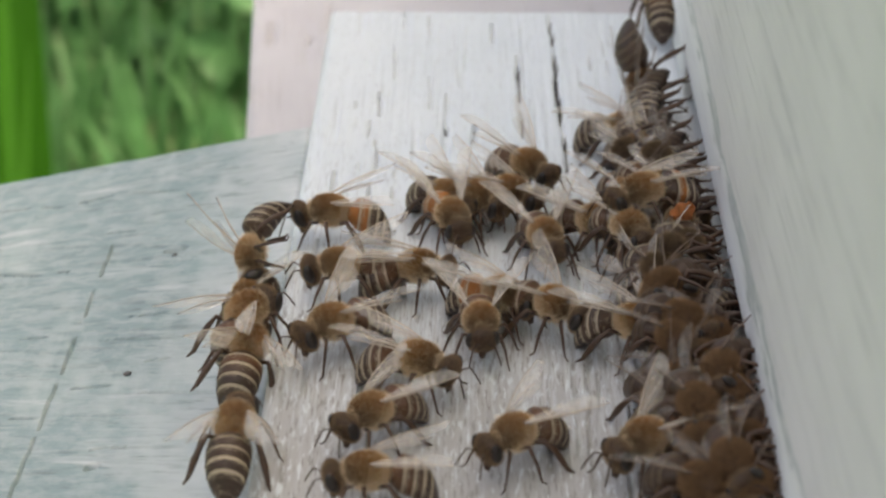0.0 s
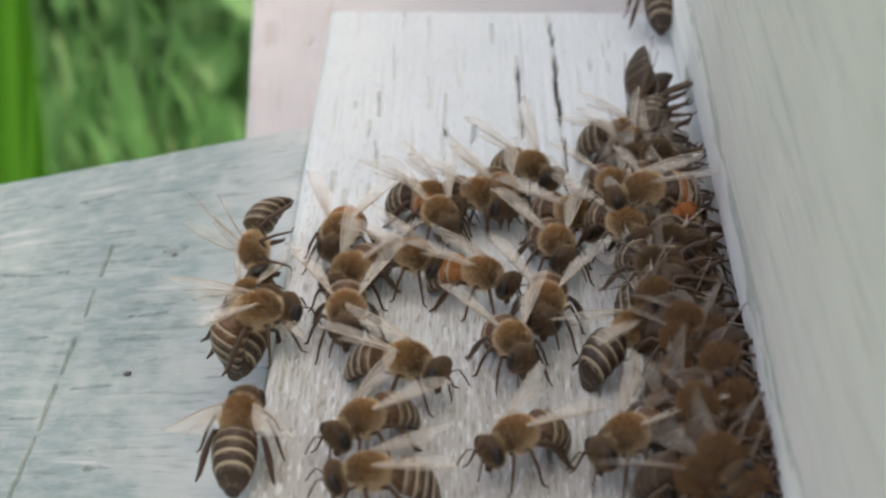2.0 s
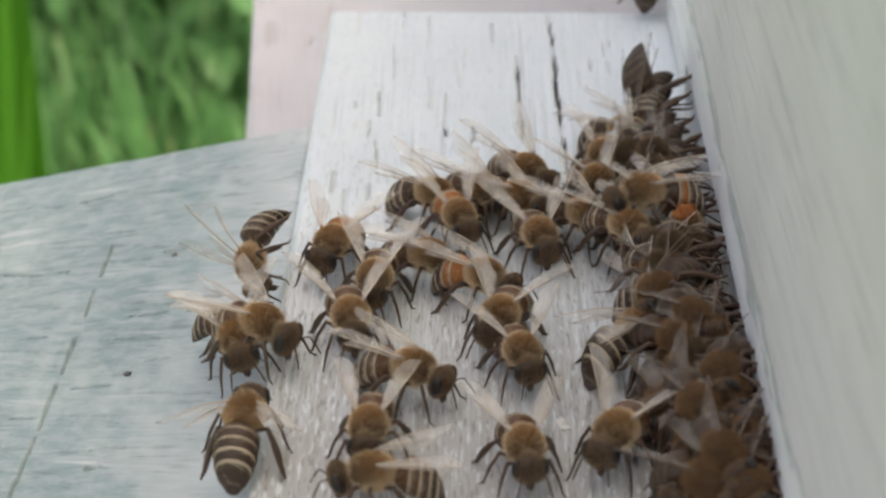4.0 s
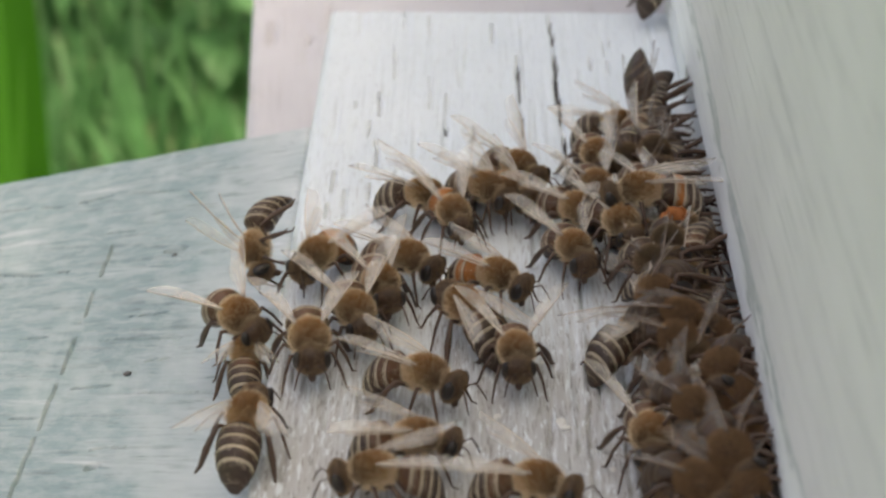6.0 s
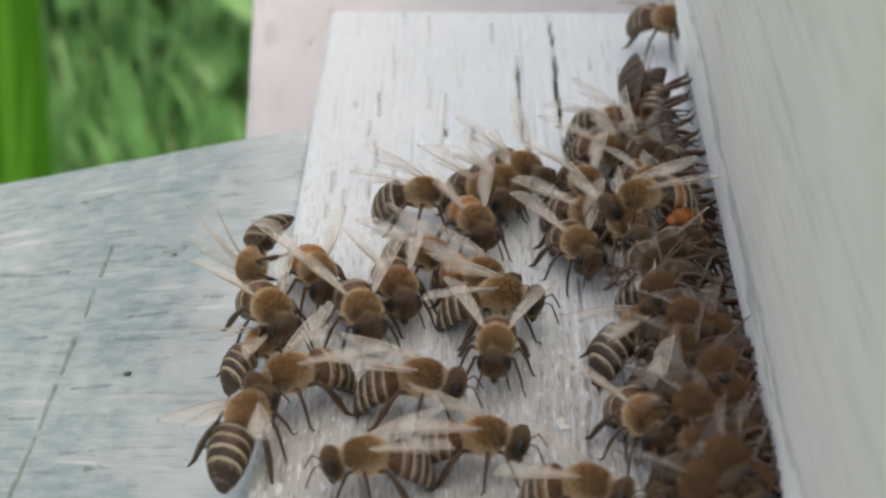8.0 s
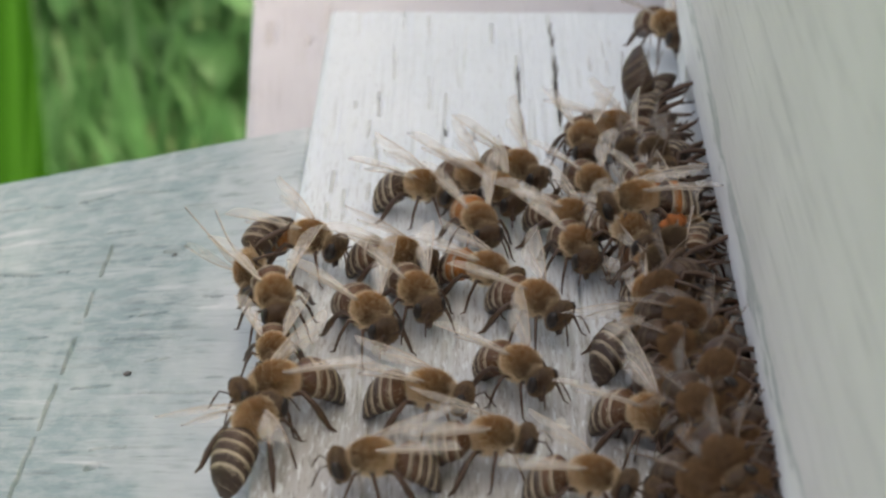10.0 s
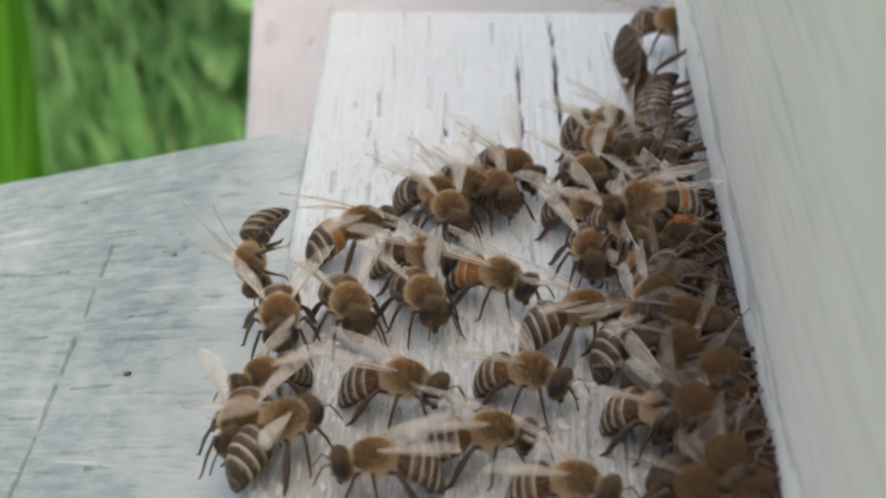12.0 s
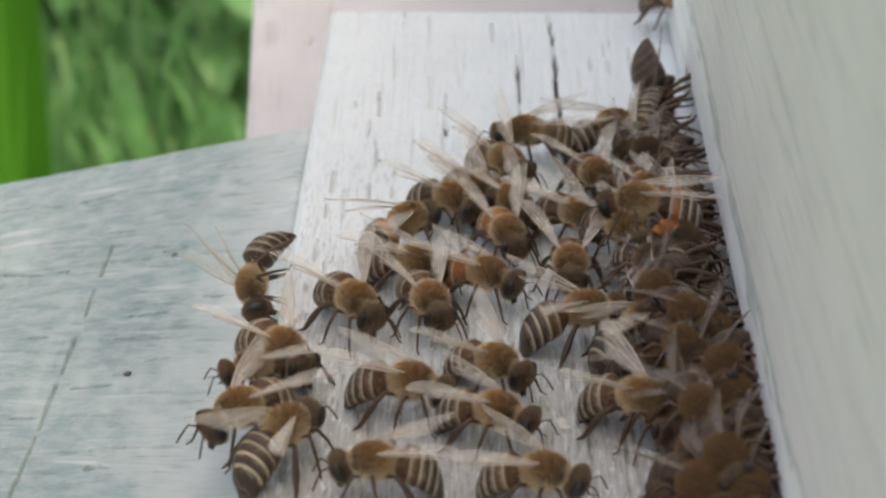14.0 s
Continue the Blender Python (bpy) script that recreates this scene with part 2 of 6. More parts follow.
def fbm(x, y, fx, fy, seed, octaves=4):
    """Smooth value noise on numpy grids."""
    rng = np.random.default_rng(seed)
    table = rng.random((64, 64))
    out, amp, total = np.zeros_like(x), 1.0, 0.0
    for _ in range(octaves):
        u, v = x * fx, y * fy
        i, j = np.floor(u).astype(int), np.floor(v).astype(int)
        a, b = u - i, v - j
        a, b = a * a * (3 - 2 * a), b * b * (3 - 2 * b)
        s = lambda p, q: table[(i + p) % 64, (j + q) % 64]
        out += amp * ((s(0, 0) * (1 - a) + s(1, 0) * a) * (1 - b) + (s(0, 1) * (1 - a) + s(1, 1) * a) * b)
        total += amp
        amp, fx, fy = amp * 0.55, fx * 2.03, fy * 2.03
    return out / total


def plank(name, x0, x1, y0, y1, thick, along, mats, parent, seed, cracks=(), step=0.0005, relief=0.00035, z=0.0, slope=0.0, turned=False):
    """A worn plank with real relief: grain grooves, splits (x, y, x, y, width, depth) and uneven rounded edges. Top at z, falling by slope towards -x from x1."""
    sx, sy = (step, step * 1.5) if along == "y" else (step, step)
    nx, ny = max(2, int((x1 - x0) / sx)), max(2, int((y1 - y0) / sy))
    gx, gy = np.meshgrid(np.linspace(x0, x1, nx + 1), np.linspace(y0, y1, ny + 1), indexing="ij")
    fx, fy = (1500, 55) if along == "y" else (55, 1500)
    sy = gy + np.interp(gy, [0.235, 0.285], [0.3, 0.04]) * (gx + 0.0228) if turned else gy
    grain = fbm(gx, sy, fx, fy, seed)
    deep = np.clip((fbm(gx, sy, fx * 0.45, fy * 0.6, seed + 1, 3) - 0.70) / 0.1, 0, 1)
    h = -relief * (1 - grain) * 0.8 - deep * (0.00025 if turned else 0.0004)
    for cx0, cy0, cx1, cy1, w, dep in cracks:
        a, b = np.array((cx0, cy0)), np.array((cx1, cy1))
        d = b - a
        t = np.clip(((gx - a[0]) * d[0] + (gy - a[1]) * d[1]) / (d @ d), 0, 1)
        wob = (fbm(gx, gy, 70, 70, seed + 7, 3) - 0.5) * 0.0012
        dist = np.hypot(gx - a[0] - t * d[0] + (wob if abs(d[1]) > abs(d[0]) else 0), gy - a[1] - t * d[1] + (0 if abs(d[1]) > abs(d[0]) else wob))
        width = w * (0.6 + 0.8 * fbm(gx, gy, 160, 160, seed + 9, 2)) * np.clip(4 * np.minimum(t, 1 - t) + 0.25, 0, 1)
        h -= dep * np.clip(1.4 - dist / np.maximum(width, 1e-5), 0, 1)
    edge = np.minimum(np.minimum(gx - x0, x1 - gx), np.minimum(gy - y0, y1 - gy))
    rag = 0.0007 + 0.0012 * fbm(gx, gy, 120, 120, seed + 3, 3)
    e = np.clip(1 - edge / rag, 0, 1)
    h -= 0.0010 * e * e
    zz = z + h - (x1 - gx) * slope
    n0 = (nx + 1) * (ny + 1)
    verts = np.stack([gx, gy, zz], -1).reshape(-1, 3)
    idx = np.arange(n0).reshape(nx + 1, ny + 1)
    quads = np.stack([idx[:-1, :-1], idx[1:, :-1], idx[1:, 1:], idx[:-1, 1:]], -1).reshape(-1, 4)
    rim = np.concatenate([idx[:, 0], idx[-1, 1:], idx[-2::-1, -1], idx[0, -2:0:-1]])
    low = verts[rim].copy()
    low[:, 2] = z - (x1 - low[:, 0]) * slope - thick
    verts = np.concatenate([verts, low])
    k = len(rim)
    r0, r1 = np.arange(k), np.roll(np.arange(k), -1)
    sides = np.stack([rim[r1], rim[r0], n0 + r0, n0 + r1], -1)
    faces = np.concatenate([quads, sides])
    me = bpy.data.meshes.new(name)
    me.from_pydata(verts.tolist(), [], faces.tolist() + [(n0 + r0)[::-1].tolist()])
    for m in mats:
        me.materials.append(m)
    hq = h.reshape(-1)[quads].mean(1)
    slots = np.zeros(len(me.polygons), dtype=np.int32)
    slots[: len(quads)] = (hq < -0.0011) & (edge.reshape(-1)[quads].mean(1) > 0.0008)
    me.polygons.foreach_set("material_index", slots)
    me.polygons.foreach_set("use_smooth", np.ones(len(me.polygons), dtype=bool))
    ob = new(name, me)
    if parent:
        ob.parent = parent
    return ob


# ---- ground ----
bm = bmesh.new()
bmesh.ops.create_grid(bm, x_segments=60, y_segments=60, size=1)
for v in bm.verts:
    r = v.co.length
    v.co *= 1 if r < 0.2 else (r / 0.2) ** 3.2
    v.co.z = -0.36 + 0.02 * noise.noise(v.co * 2) if r < 0.6 else -0.36
tagged(part("ground", bm, SOIL), "mossy meadow ground under dense green grass", "ground", kind="structure")


# ---- the hive: landing board, ramp, wall ----
hive = tagged(new("beehive"), "whitewashed wooden beehive with a low entrance slot", "beehive")
landing = tagged(new("landing_board"), "white painted, cracked and weathered wooden landing board", "landing board")
EDGE, WALL_X, BACK_Y, FRONT_Y = -0.0228, 0.034, 0.325, 0.09
fine = random.Random(7)


def short_cracks(x0, x1, n):
    """Short splits along the grain of the near part."""
    out = []
    for _ in range(n):
        x, y, ln = fine.uniform(x0, x1), fine.uniform(0.17, 0.262), fine.uniform(0.006, 0.022)
        out.append((x, y, x + fine.uniform(-0.0004, 0.0004), y - ln, fine.uniform(0.00006, 0.00014), fine.uniform(0.0009, 0.0016)))
    return out


plank("plank", EDGE, WALL_X + 0.016, FRONT_Y, BACK_Y, 0.0096, "y", [WHITE, CRACK], landing, 3, step=0.0003, cracks=short_cracks(EDGE + 0.002, 0.033, 46) + [
    (0.00776, 0.30558, 0.00824, 0.27361, 0.00026, 0.0016), (0.01325, 0.3235, 0.0136, 0.306, 0.00018, 0.002), (0.01345, 0.308, 0.01385, 0.283, 0.00024, 0.0024), (0.01385, 0.285, 0.0141, 0.262, 0.00018, 0.002),
    (0.0142, 0.26, 0.0145, 0.238, 0.0001, 0.0009), 
    (-0.01150, 0.31273, -0.01092, 0.29449, 0.00014, 0.00165), (-0.00614, 0.32544, -0.00589, 0.31402, 0.00010, 0.00165), (-0.00555, 0.29876, -0.00531, 0.28364, 0.0001, 0.001),
    (-0.00298, 0.29055, -0.00277, 0.27165, 0.00008, 0.0012), (-0.01328, 0.29122, -0.01289, 0.28047, 0.00012, 0.00165), (-0.01401, 0.28126, -0.01372, 0.27338, 0.00011, 0.00165),
    (-0.01269, 0.27398, -0.01258, 0.26258, 0.00014, 0.00165), (-0.01286, 0.26007, -0.01290, 0.25447, 0.00012, 0.00165), (-0.01651, 0.28737, -0.01623, 0.28062, 0.00010, 0.00165),
    (0.00134, 0.27892, 0.00137, 0.27172, 0.00013, 0.00165), (-0.01013, 0.32384, -0.01000, 0.31687, 0.00009, 0.00165),
    (0.00389, 0.31907, 0.00402, 0.30594, 0.00009, 0.00165), (-0.01620, 0.25824, -0.01619, 0.24884, 0.00012, 0.00165), (-0.01801, 0.26358, -0.01796, 0.25646, 0.00012, 0.00165),
    (-0.01849, 0.25386, -0.01846, 0.24765, 0.00011, 0.00165), (-0.01489, 0.27069, -0.01485, 0.26363, 0.00010, 0.00165), (-0.00978, 0.26372, -0.00968, 0.25487, 0.00010, 0.00165),
    (-0.01942, 0.24308, -0.01945, 0.23528, 0.00011, 0.00165), (0.01906, 0.30735, 0.01918, 0.29829, 0.00010, 0.00165), (0.02256, 0.31450, 0.02239, 0.30282, 0.00010, 0.00165),
    (0.01431, 0.23585, 0.01467, 0.22206, 0.00011, 0.00140), (0.01487, 0.21864, 0.01470, 0.20571, 0.00014, 0.00140), (0.01478, 0.20448, 0.01439, 0.18516, 0.00014, 0.00140),
    (0.004, 0.20616, 0.00336, 0.18722, 0.0001, 0.0008),
    (-0.0176, 0.24048, -0.0184, 0.19906, 0.00013, 0.0008), (-0.0096, 0.21326, -0.0104, 0.18485, 0.00013, 0.0008),
    (0.0192, 0.22036, 0.0196, 0.18012, 0.00013, 0.0008), (0.0216, 0.31741, 0.022, 0.29373, 0.00013, 0.0008)])
for y in (0.12, 0.29):
    part("batten", box(EDGE + 0.0016, WALL_X + 0.012, y - 0.0064, y + 0.0064, -0.0176, -0.01), DARKWOOD, landing)

ramp = tagged(new("landing_ramp"), "blue-grey weathered wooden ramp sloping down from the landing board", "ramp")
SL = math.tan(radians(12))


def ramp_plank(x0, x1, y0, y1, seed, cracks):
    return plank("plank", x0, x1, y0, y1, 0.0112, "x", [GREY, RAMP_CRACK], ramp, seed, cracks, z=-0.0056 - (EDGE - x1) * SL, slope=SL, step=0.00027, relief=0.00012, turned=True)


ramp_plank(-0.12, EDGE - 0.00048, 0.1, 0.2918, 21, [
    (-0.0500, 0.263, -0.0504, 0.2515, 0.00011, 0.0019), (-0.0505, 0.2508, -0.0508, 0.2385, 0.0001, 0.0018),
    (-0.0510, 0.2378, -0.0516, 0.226, 0.00012, 0.002), (-0.0516, 0.2252, -0.0521, 0.214, 0.0001, 0.0019), (-0.0522, 0.2132, -0.0526, 0.195, 0.00011, 0.0019), 
    (-0.0713, 0.2805, -0.0650, 0.2794, 0.00020, 0.0019), (-0.0641, 0.2792, -0.0602, 0.2779, 0.00025, 0.0019), (-0.0580, 0.2781, -0.0527, 0.2788, 0.00025, 0.0019),
    (-0.0500, 0.2786, -0.0412, 0.2758, 0.00010, 0.0019), (-0.0668, 0.2594, -0.0595, 0.2562, 0.00025, 0.0019), (-0.0572, 0.2563, -0.0551, 0.2559, 0.00017, 0.0019),
    (-0.0409, 0.2703, -0.0353, 0.2691, 0.00014, 0.0019), (-0.0347, 0.2414, -0.0317, 0.2403, 0.00014, 0.0019), (-0.0594, 0.2388, -0.0545, 0.2376, 0.00011, 0.0019),
    (-0.0442, 0.2394, -0.0388, 0.2387, 0.00010, 0.0019), (-0.0496, 0.2228, -0.0436, 0.2217, 0.00013, 0.0019), (-0.0566, 0.2178, -0.0521, 0.2168, 0.00014, 0.0019),
    (-0.0408, 0.2267, -0.0363, 0.2261, 0.00011, 0.0019), (-0.0448, 0.2073, -0.0392, 0.2065, 0.00011, 0.0019), (-0.0524, 0.2661, -0.0473, 0.2653, 0.00011, 0.0019),
    (-0.072, 0.2392, -0.056, 0.2346, 0.00015, 0.0008), (-0.08, 0.2172, -0.0544, 0.2096, 0.00015, 0.0008),
    (-0.042, 0.25698, -0.0385, 0.2571, 0.0004, 0.0016), (-0.048, 0.2344, -0.036, 0.231, 0.00013, 0.0008),
    (-0.04, 0.2191, -0.03, 0.2161, 0.00013, 0.0008), (-0.044, 0.20314, -0.0425, 0.20327, 0.0005, 0.0014)])
for y in (0.13, 0.25):
    bm = box(-0.1184, EDGE - 0.0032, y - 0.0064, y + 0.0064, -0.016, -0.0092)
    for v in bm.verts:
        v.co.z += (v.co.x - EDGE) * SL - 0.0084
    part("bearer", bm, DARKWOOD, ramp)

# the broad pinkish plank of the stand, under and past the landing board
stand = tagged(new("hive_stand"), "pinkish-white painted wooden stand under the beehive", "stand")
far_plank = plank("plank", 0.0, 0.28, 0.0, 0.15, 0.024, "y", [PINK, CRACK], stand, 31, cracks=[(0.0001, 0.0489, 0.0003, 0.0439, 0.00050, 0.0014), (0.0019, 0.0458, 0.0024, 0.0418, 0.00035, 0.0014), (0.0155, 0.0883, 0.0141, 0.0720, 0.00035, 0.0014), (0.0114, 0.0716, 0.0110, 0.0661, 0.00020, 0.0014), (0.0061, 0.0557, 0.0060, 0.0480, 0.00012, 0.0014), (0.0037, 0.0807, 0.0037, 0.0665, 0.00010, 0.0014)], z=0.0, step=0.0008, relief=0.00024)
far_plank.matrix_basis = pose(-0.0354, 0.293, -0.021, 0, 0, 4.4)
part("plank", box(-0.0368, 0.4, -0.26, 0.29, -0.0456, -0.0232), DARKWOOD, stand)
for x, y in ((-0.016, -0.22), (0.352, -0.22), (-0.016, 0.4), (0.2, 0.41)):
    part("leg", box(x - 0.016, x + 0.016, y - 0.016, y + 0.016, -0.37, -0.0428), DARKWOOD, stand)

# front wall with the entrance slot
SLOT, SLOT_END, TH = 0.0068, 0.287, 0.0176
FACE = WALL_X - 0.00176
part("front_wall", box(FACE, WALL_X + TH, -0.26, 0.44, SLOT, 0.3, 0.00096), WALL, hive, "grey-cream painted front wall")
part("entrance_side", box(FACE + 0.0003, WALL_X + TH, SLOT_END, 0.324, 0.0003, SLOT - 0.0003, 0.0005), LIP, hive)
part("entrance_side", box(FACE + 0.0003, WALL_X + TH, -0.26, 0.11, -0.00016, SLOT - 0.0003, 0.0005), LIP, hive)
part("floor", box(WALL_X + TH, 0.38, -0.26, 0.44, -0.0172, -0.0032), DARKWOOD, hive)
part("side_wall", box(WALL_X + TH + 0.0004, 0.38, -0.26, -0.244, -0.0024, 0.3), WALL, hive)
part("side_wall", box(WALL_X + TH + 0.0004, 0.38, 0.424, 0.44, -0.0024, 0.3), WALL, hive)
part("back_wall", box(0.3804, 0.396, -0.26, 0.44, -0.0024, 0.3), WALL, hive)
part("roof", box(WALL_X - 0.0032, 0.4, -0.276, 0.456, 0.3004, 0.32), WALL, hive)


def flake(name, label, x, y, z, size, mat, seed, lean=0.0):
    """A small uneven scrap lying on a board."""
    r = random.Random(seed)
    bm = bmesh.new()
    bmesh.ops.create_icosphere(bm, subdivisions=2, radius=1)
    for v in bm.verts:
        k = 1 + 0.35 * noise.noise(v.co * 1.7 + Vector((seed, 0, 0)))
        v.co = Vector((v.co.x * size * k, v.co.y * size * 0.7 * k, v.co.z * size * 0.28 * k))
    ob = tagged(part(name, bm, mat), label, "scrap")
    ob.matrix_basis = pose(x, y, z + size * 0.2, 0, lean, r.uniform(0, 90))


flake("wax_flake", "small pale flake of wax on the white board", 0.0113, 0.1987, -0.0002, 0.0009, WAX, 2)
flake("wax_flake", "small pale flake of wax on the white board", 0.0041, 0.1999, -0.0002, 0.0006, WAX, 20)
flake("wax_flake", "small pale flake of wax on the white board", 0.0117, 0.1976, -0.0002, 0.0007, WAX, 21)
flake("wax_flake", "small pale flake of wax on the white board", 0.0095, 0.2119, -0.0002, 0.0004, WAX, 22)
flake("wax_flake", "small pale flake of wax on the white board", 0.0166, 0.1895, -0.0002, 0.0005, WAX, 23)
flake("wax_flake", "small pale flake of wax on the white board", -0.0058, 0.2224, -0.0002, 0.0004, WAX, 24)
flake("dirt_speck", "dark speck of dirt on the blue-grey ramp", -0.0422, 0.2240, -0.0097, 0.0006, CRACK, 3, -12)
flake("dirt_speck", "dark speck of dirt on the blue-grey ramp", -0.0402, 0.2551, -0.0093, 0.0004, CRACK, 4, -12)


# ---- the meadow behind ----
def blade(bm, x, y, z, height, width, lean, turn, curl, rng, n=6):
    """A folded, bending grass blade of some thickness."""
    rows = []
    for i in range(n + 1):
        s = i / n
        w = width * (0.55 + 0.9 * s) * (1 - s) ** 0.6 if s < 1 else 0.0004
        out = lean * s + curl * s * s
        p = Vector((x + math.cos(turn) * out * height, y + math.sin(turn) * out * height, z + height * (s - 0.25 * curl * s * s)))
        a = Vector((-math.sin(turn), math.cos(turn), 0)) * max(w, 0.0004)
        k = Vector((math.cos(turn), math.sin(turn), 0)) * max(w, 0.0004) * 0.35
        rows.append([bm.verts.new(p - a), bm.verts.new(p + k), bm.verts.new(p + a)])
    for r0, r1 in zip(rows, rows[1:]):
        for q in (0, 1):
            bm.faces.new((r0[q], r0[q + 1], r1[q + 1], r1[q])).smooth = True


rng = random.Random(11)
bm = bmesh.new()
for k in range(11000):
    if k < 1900:
        x, y = rng.uniform(-0.45, -0.02), rng.uniform(0.9, 1.6)
    else:
        far, way = abs(rng.gauss(0, 1.0)) * rng.uniform(0.6, 2.2), rng.uniform(0, math.tau)
        x, y = -0.1 + far * math.cos(way), 0.7 + far * math.sin(way)
        if -0.6 < x < 0.6 and -0.7 < y < 0.9:
            continue
    blade(bm, x, y, -0.37, rng.uniform(0.03, 0.09), rng.uniform(0.002, 0.005), rng.uniform(0, 0.3), rng.uniform(0, math.tau), rng.uniform(0, 0.35), rng, 4)
tagged(part("grass", bm, GRASS), "dense bright green meadow grass behind the hive", "grass", kind="stuff")


def tuft(name, leaf, label, mat, count, height, width, seed, spread=0.02):
    """A plant of single long leaves that sways as a whole."""
    r = random.Random(seed)
    plant = tagged(new(name), label, "plant", "swaying plants in the meadow")
    for _ in range(count):
        bm = bmesh.new()
        blade(bm, r.uniform(-spread, spread), r.uniform(-spread, spread), 0, height * r.uniform(0.6, 1.1), width * r.uniform(0.7, 1.2), r.uniform(0.0, 0.08), r.uniform(0, math.tau), r.uniform(0, 0.12), r, 8)
        part(leaf, bm, mat, plant)
    return plant


TUFTS = []
for i in range(9):
    x, y = rng.uniform(-0.34, -0.08), rng.uniform(0.95, 1.4)
    ob = tuft("grass_tuft", "blade", "tuft of long pale sage-green grass blades", SAGE, 7, rng.uniform(0.14, 0.26), rng.uniform(0.0018, 0.0032), i, 0.05)
    TUFTS.append((ob, x, y, rng.uniform(0, 6), rng.uniform(2, 5)))
for i in range(3):
    ob = tuft("broad_leaved_plant", "leaf", "plant with broad bright green upright leaves", BROAD, 3, 0.3, 0.0135, 50 + i, 0.01)
    TUFTS.append((ob, -0.186 - 0.012 * i, 0.74 + 0.05 * i, i, 0.8))


def weed(seed, height):
    """A leafy plant: a stem with oval, pointed, folded leaves on short stalks."""
    r = random.Random(seed)
    plant = tagged(new("leafy_weed"), "leafy green meadow weed with oval leaves", "plant", "swaying plants in the meadow")
    lean = r.uniform(-0.08, 0.08)
    stem = [(lean * s * height / MM, 0.3 * lean * s * height / MM, s * height / MM) for s in (0, 0.35, 0.7, 1.0)]
    part("stem", tube(bmesh.new(), stem, [2.0, 1.7, 1.3, 0.7], 6), STEM, plant)
    for k in range(11):
        bm = bmesh.new()
        s, turn, up = 0.25 + 0.75 * k / 10, k * 2.4 + r.uniform(-0.3, 0.3), r.uniform(0.1, 0.8)
        ln, wd = r.uniform(0.032, 0.055) * (1.15 - 0.4 * s), r.uniform(0.009, 0.016)
        out, side = Vector((math.cos(turn), math.sin(turn), 0)), Vector((-math.sin(turn), math.cos(turn), 0))
        root, rows = Vector((lean * s * height, 0.3 * lean * s * height, s * height)), []
        for i in range(7):
            u = i / 6
            w = wd * math.sin(math.pi * min(1.0, u * 0.93 + 0.05)) ** 0.8
            p = root + out * ln * (0.12 + u) + Vector((0, 0, ln * (up * u - 0.55 * u * u)))
            rows.append([bm.verts.new(p - side * w + Vector((0, 0, 0.25 * w))), bm.verts.new(p), bm.verts.new(p + side * w + Vector((0, 0, 0.25 * w)))])
        for a, b in zip(rows, rows[1:]):
            for q in (0, 1):
                bm.faces.new((a[q], a[q + 1], b[q + 1], b[q])).smooth = True
        part("leaf", bm, WEED, plant)
    return plant


# ---- honey bees: built once for each colouring, in millimetres, head towards +x ----
def tube(bm, pts, radii, sides=6, slot=0, flat=1.0):
    """A tapering tube along pts."""
    rings = []
    for i, (p, r) in enumerate(zip(pts, radii)):
        p = Vector(p)
        d = (Vector(pts[min(i + 1, len(pts) - 1)]) - Vector(pts[max(i - 1, 0)])).normalized()
        a = d.cross(Vector((0, 0, 1)))
        a = a.normalized() if a.length > 1e-3 else Vector((1, 0, 0))
        b = a.cross(d)
        rings.append([bm.verts.new((p + (a * math.cos(k * math.tau / sides) * flat + b * math.sin(k * math.tau / sides)) * r) * MM) for k in range(sides)])
    for r0, r1 in zip(rings, rings[1:]):
        for k in range(sides):
            f = bm.faces.new((r0[k], r0[(k + 1) % sides], r1[(k + 1) % sides], r1[k]))
            f.smooth, f.material_index = True, slot
    for ring in (rings[0], rings[-1]):
        f = bm.faces.new(ring)
        f.material_index = slot
    bmesh.ops.recalc_face_normals(bm, faces=bm.faces[:])
    return bm


def ball(c, r, u=14, v=10, bm=None, slot=0):
    bm = bm or bmesh.new()
    made = bmesh.ops.create_uvsphere(bm, u_segments=u, v_segments=v, radius=1)["verts"]
    for x in made:
        x.co = Vector([(c[i] + x.co[i] * r[i]) * MM for i in range(3)])
    for f in bm.faces:
        f.smooth = True
    return bm


def hairs(name, c, r, count, length, mat, seed, keep=lambda p: True, lean=(-1.3, 0, 0), thick=0.022):
    """Short tapering hairs on an ellipsoid, as one mesh."""
    rng = random.Random(seed)
    verts, faces = [], []
    while len(faces) < count:
        n = Vector((rng.gauss(0, 1), rng.gauss(0, 1), rng.gauss(0, 1))).normalized()
        if not keep(n):
            continue
        p = Vector([c[i] + n[i] * r[i] * 0.97 for i in range(3)])
        out = (n + Vector(lean) * 0.6 + Vector((rng.uniform(-1, 1), rng.uniform(-1, 1), rng.uniform(-1, 1))) * 0.6).normalized()
        side = out.cross(Vector((rng.uniform(-1, 1), rng.uniform(-1, 1), rng.uniform(-1, 1)))).normalized() * thick
        tip = p + out * length * rng.uniform(0.6, 1.25)
        k = len(verts)
        verts += [(p - side) * MM, (p + side) * MM, tip * MM]
        faces.append((k, k + 1, k + 2))
    me = bpy.data.meshes.new(name)
    me.from_pydata([tuple(v) for v in verts], [], faces)
    me.materials.append(mat)
    return me


def abdomen_axis(s):
    """A hump that curves down towards the tip."""
    return Vector((-6.9 * s + 1.3 * s * s * s, 0, -0.1 + 0.5 * s - 3.4 * s * s))


def abdomen_radius(s):
    return 2.1 * min(1.0, (0.3 + s * 3.4)) ** 0.7 * (1 - max(0.0, (s - 0.36) / 0.68) ** 2.2) ** 0.7


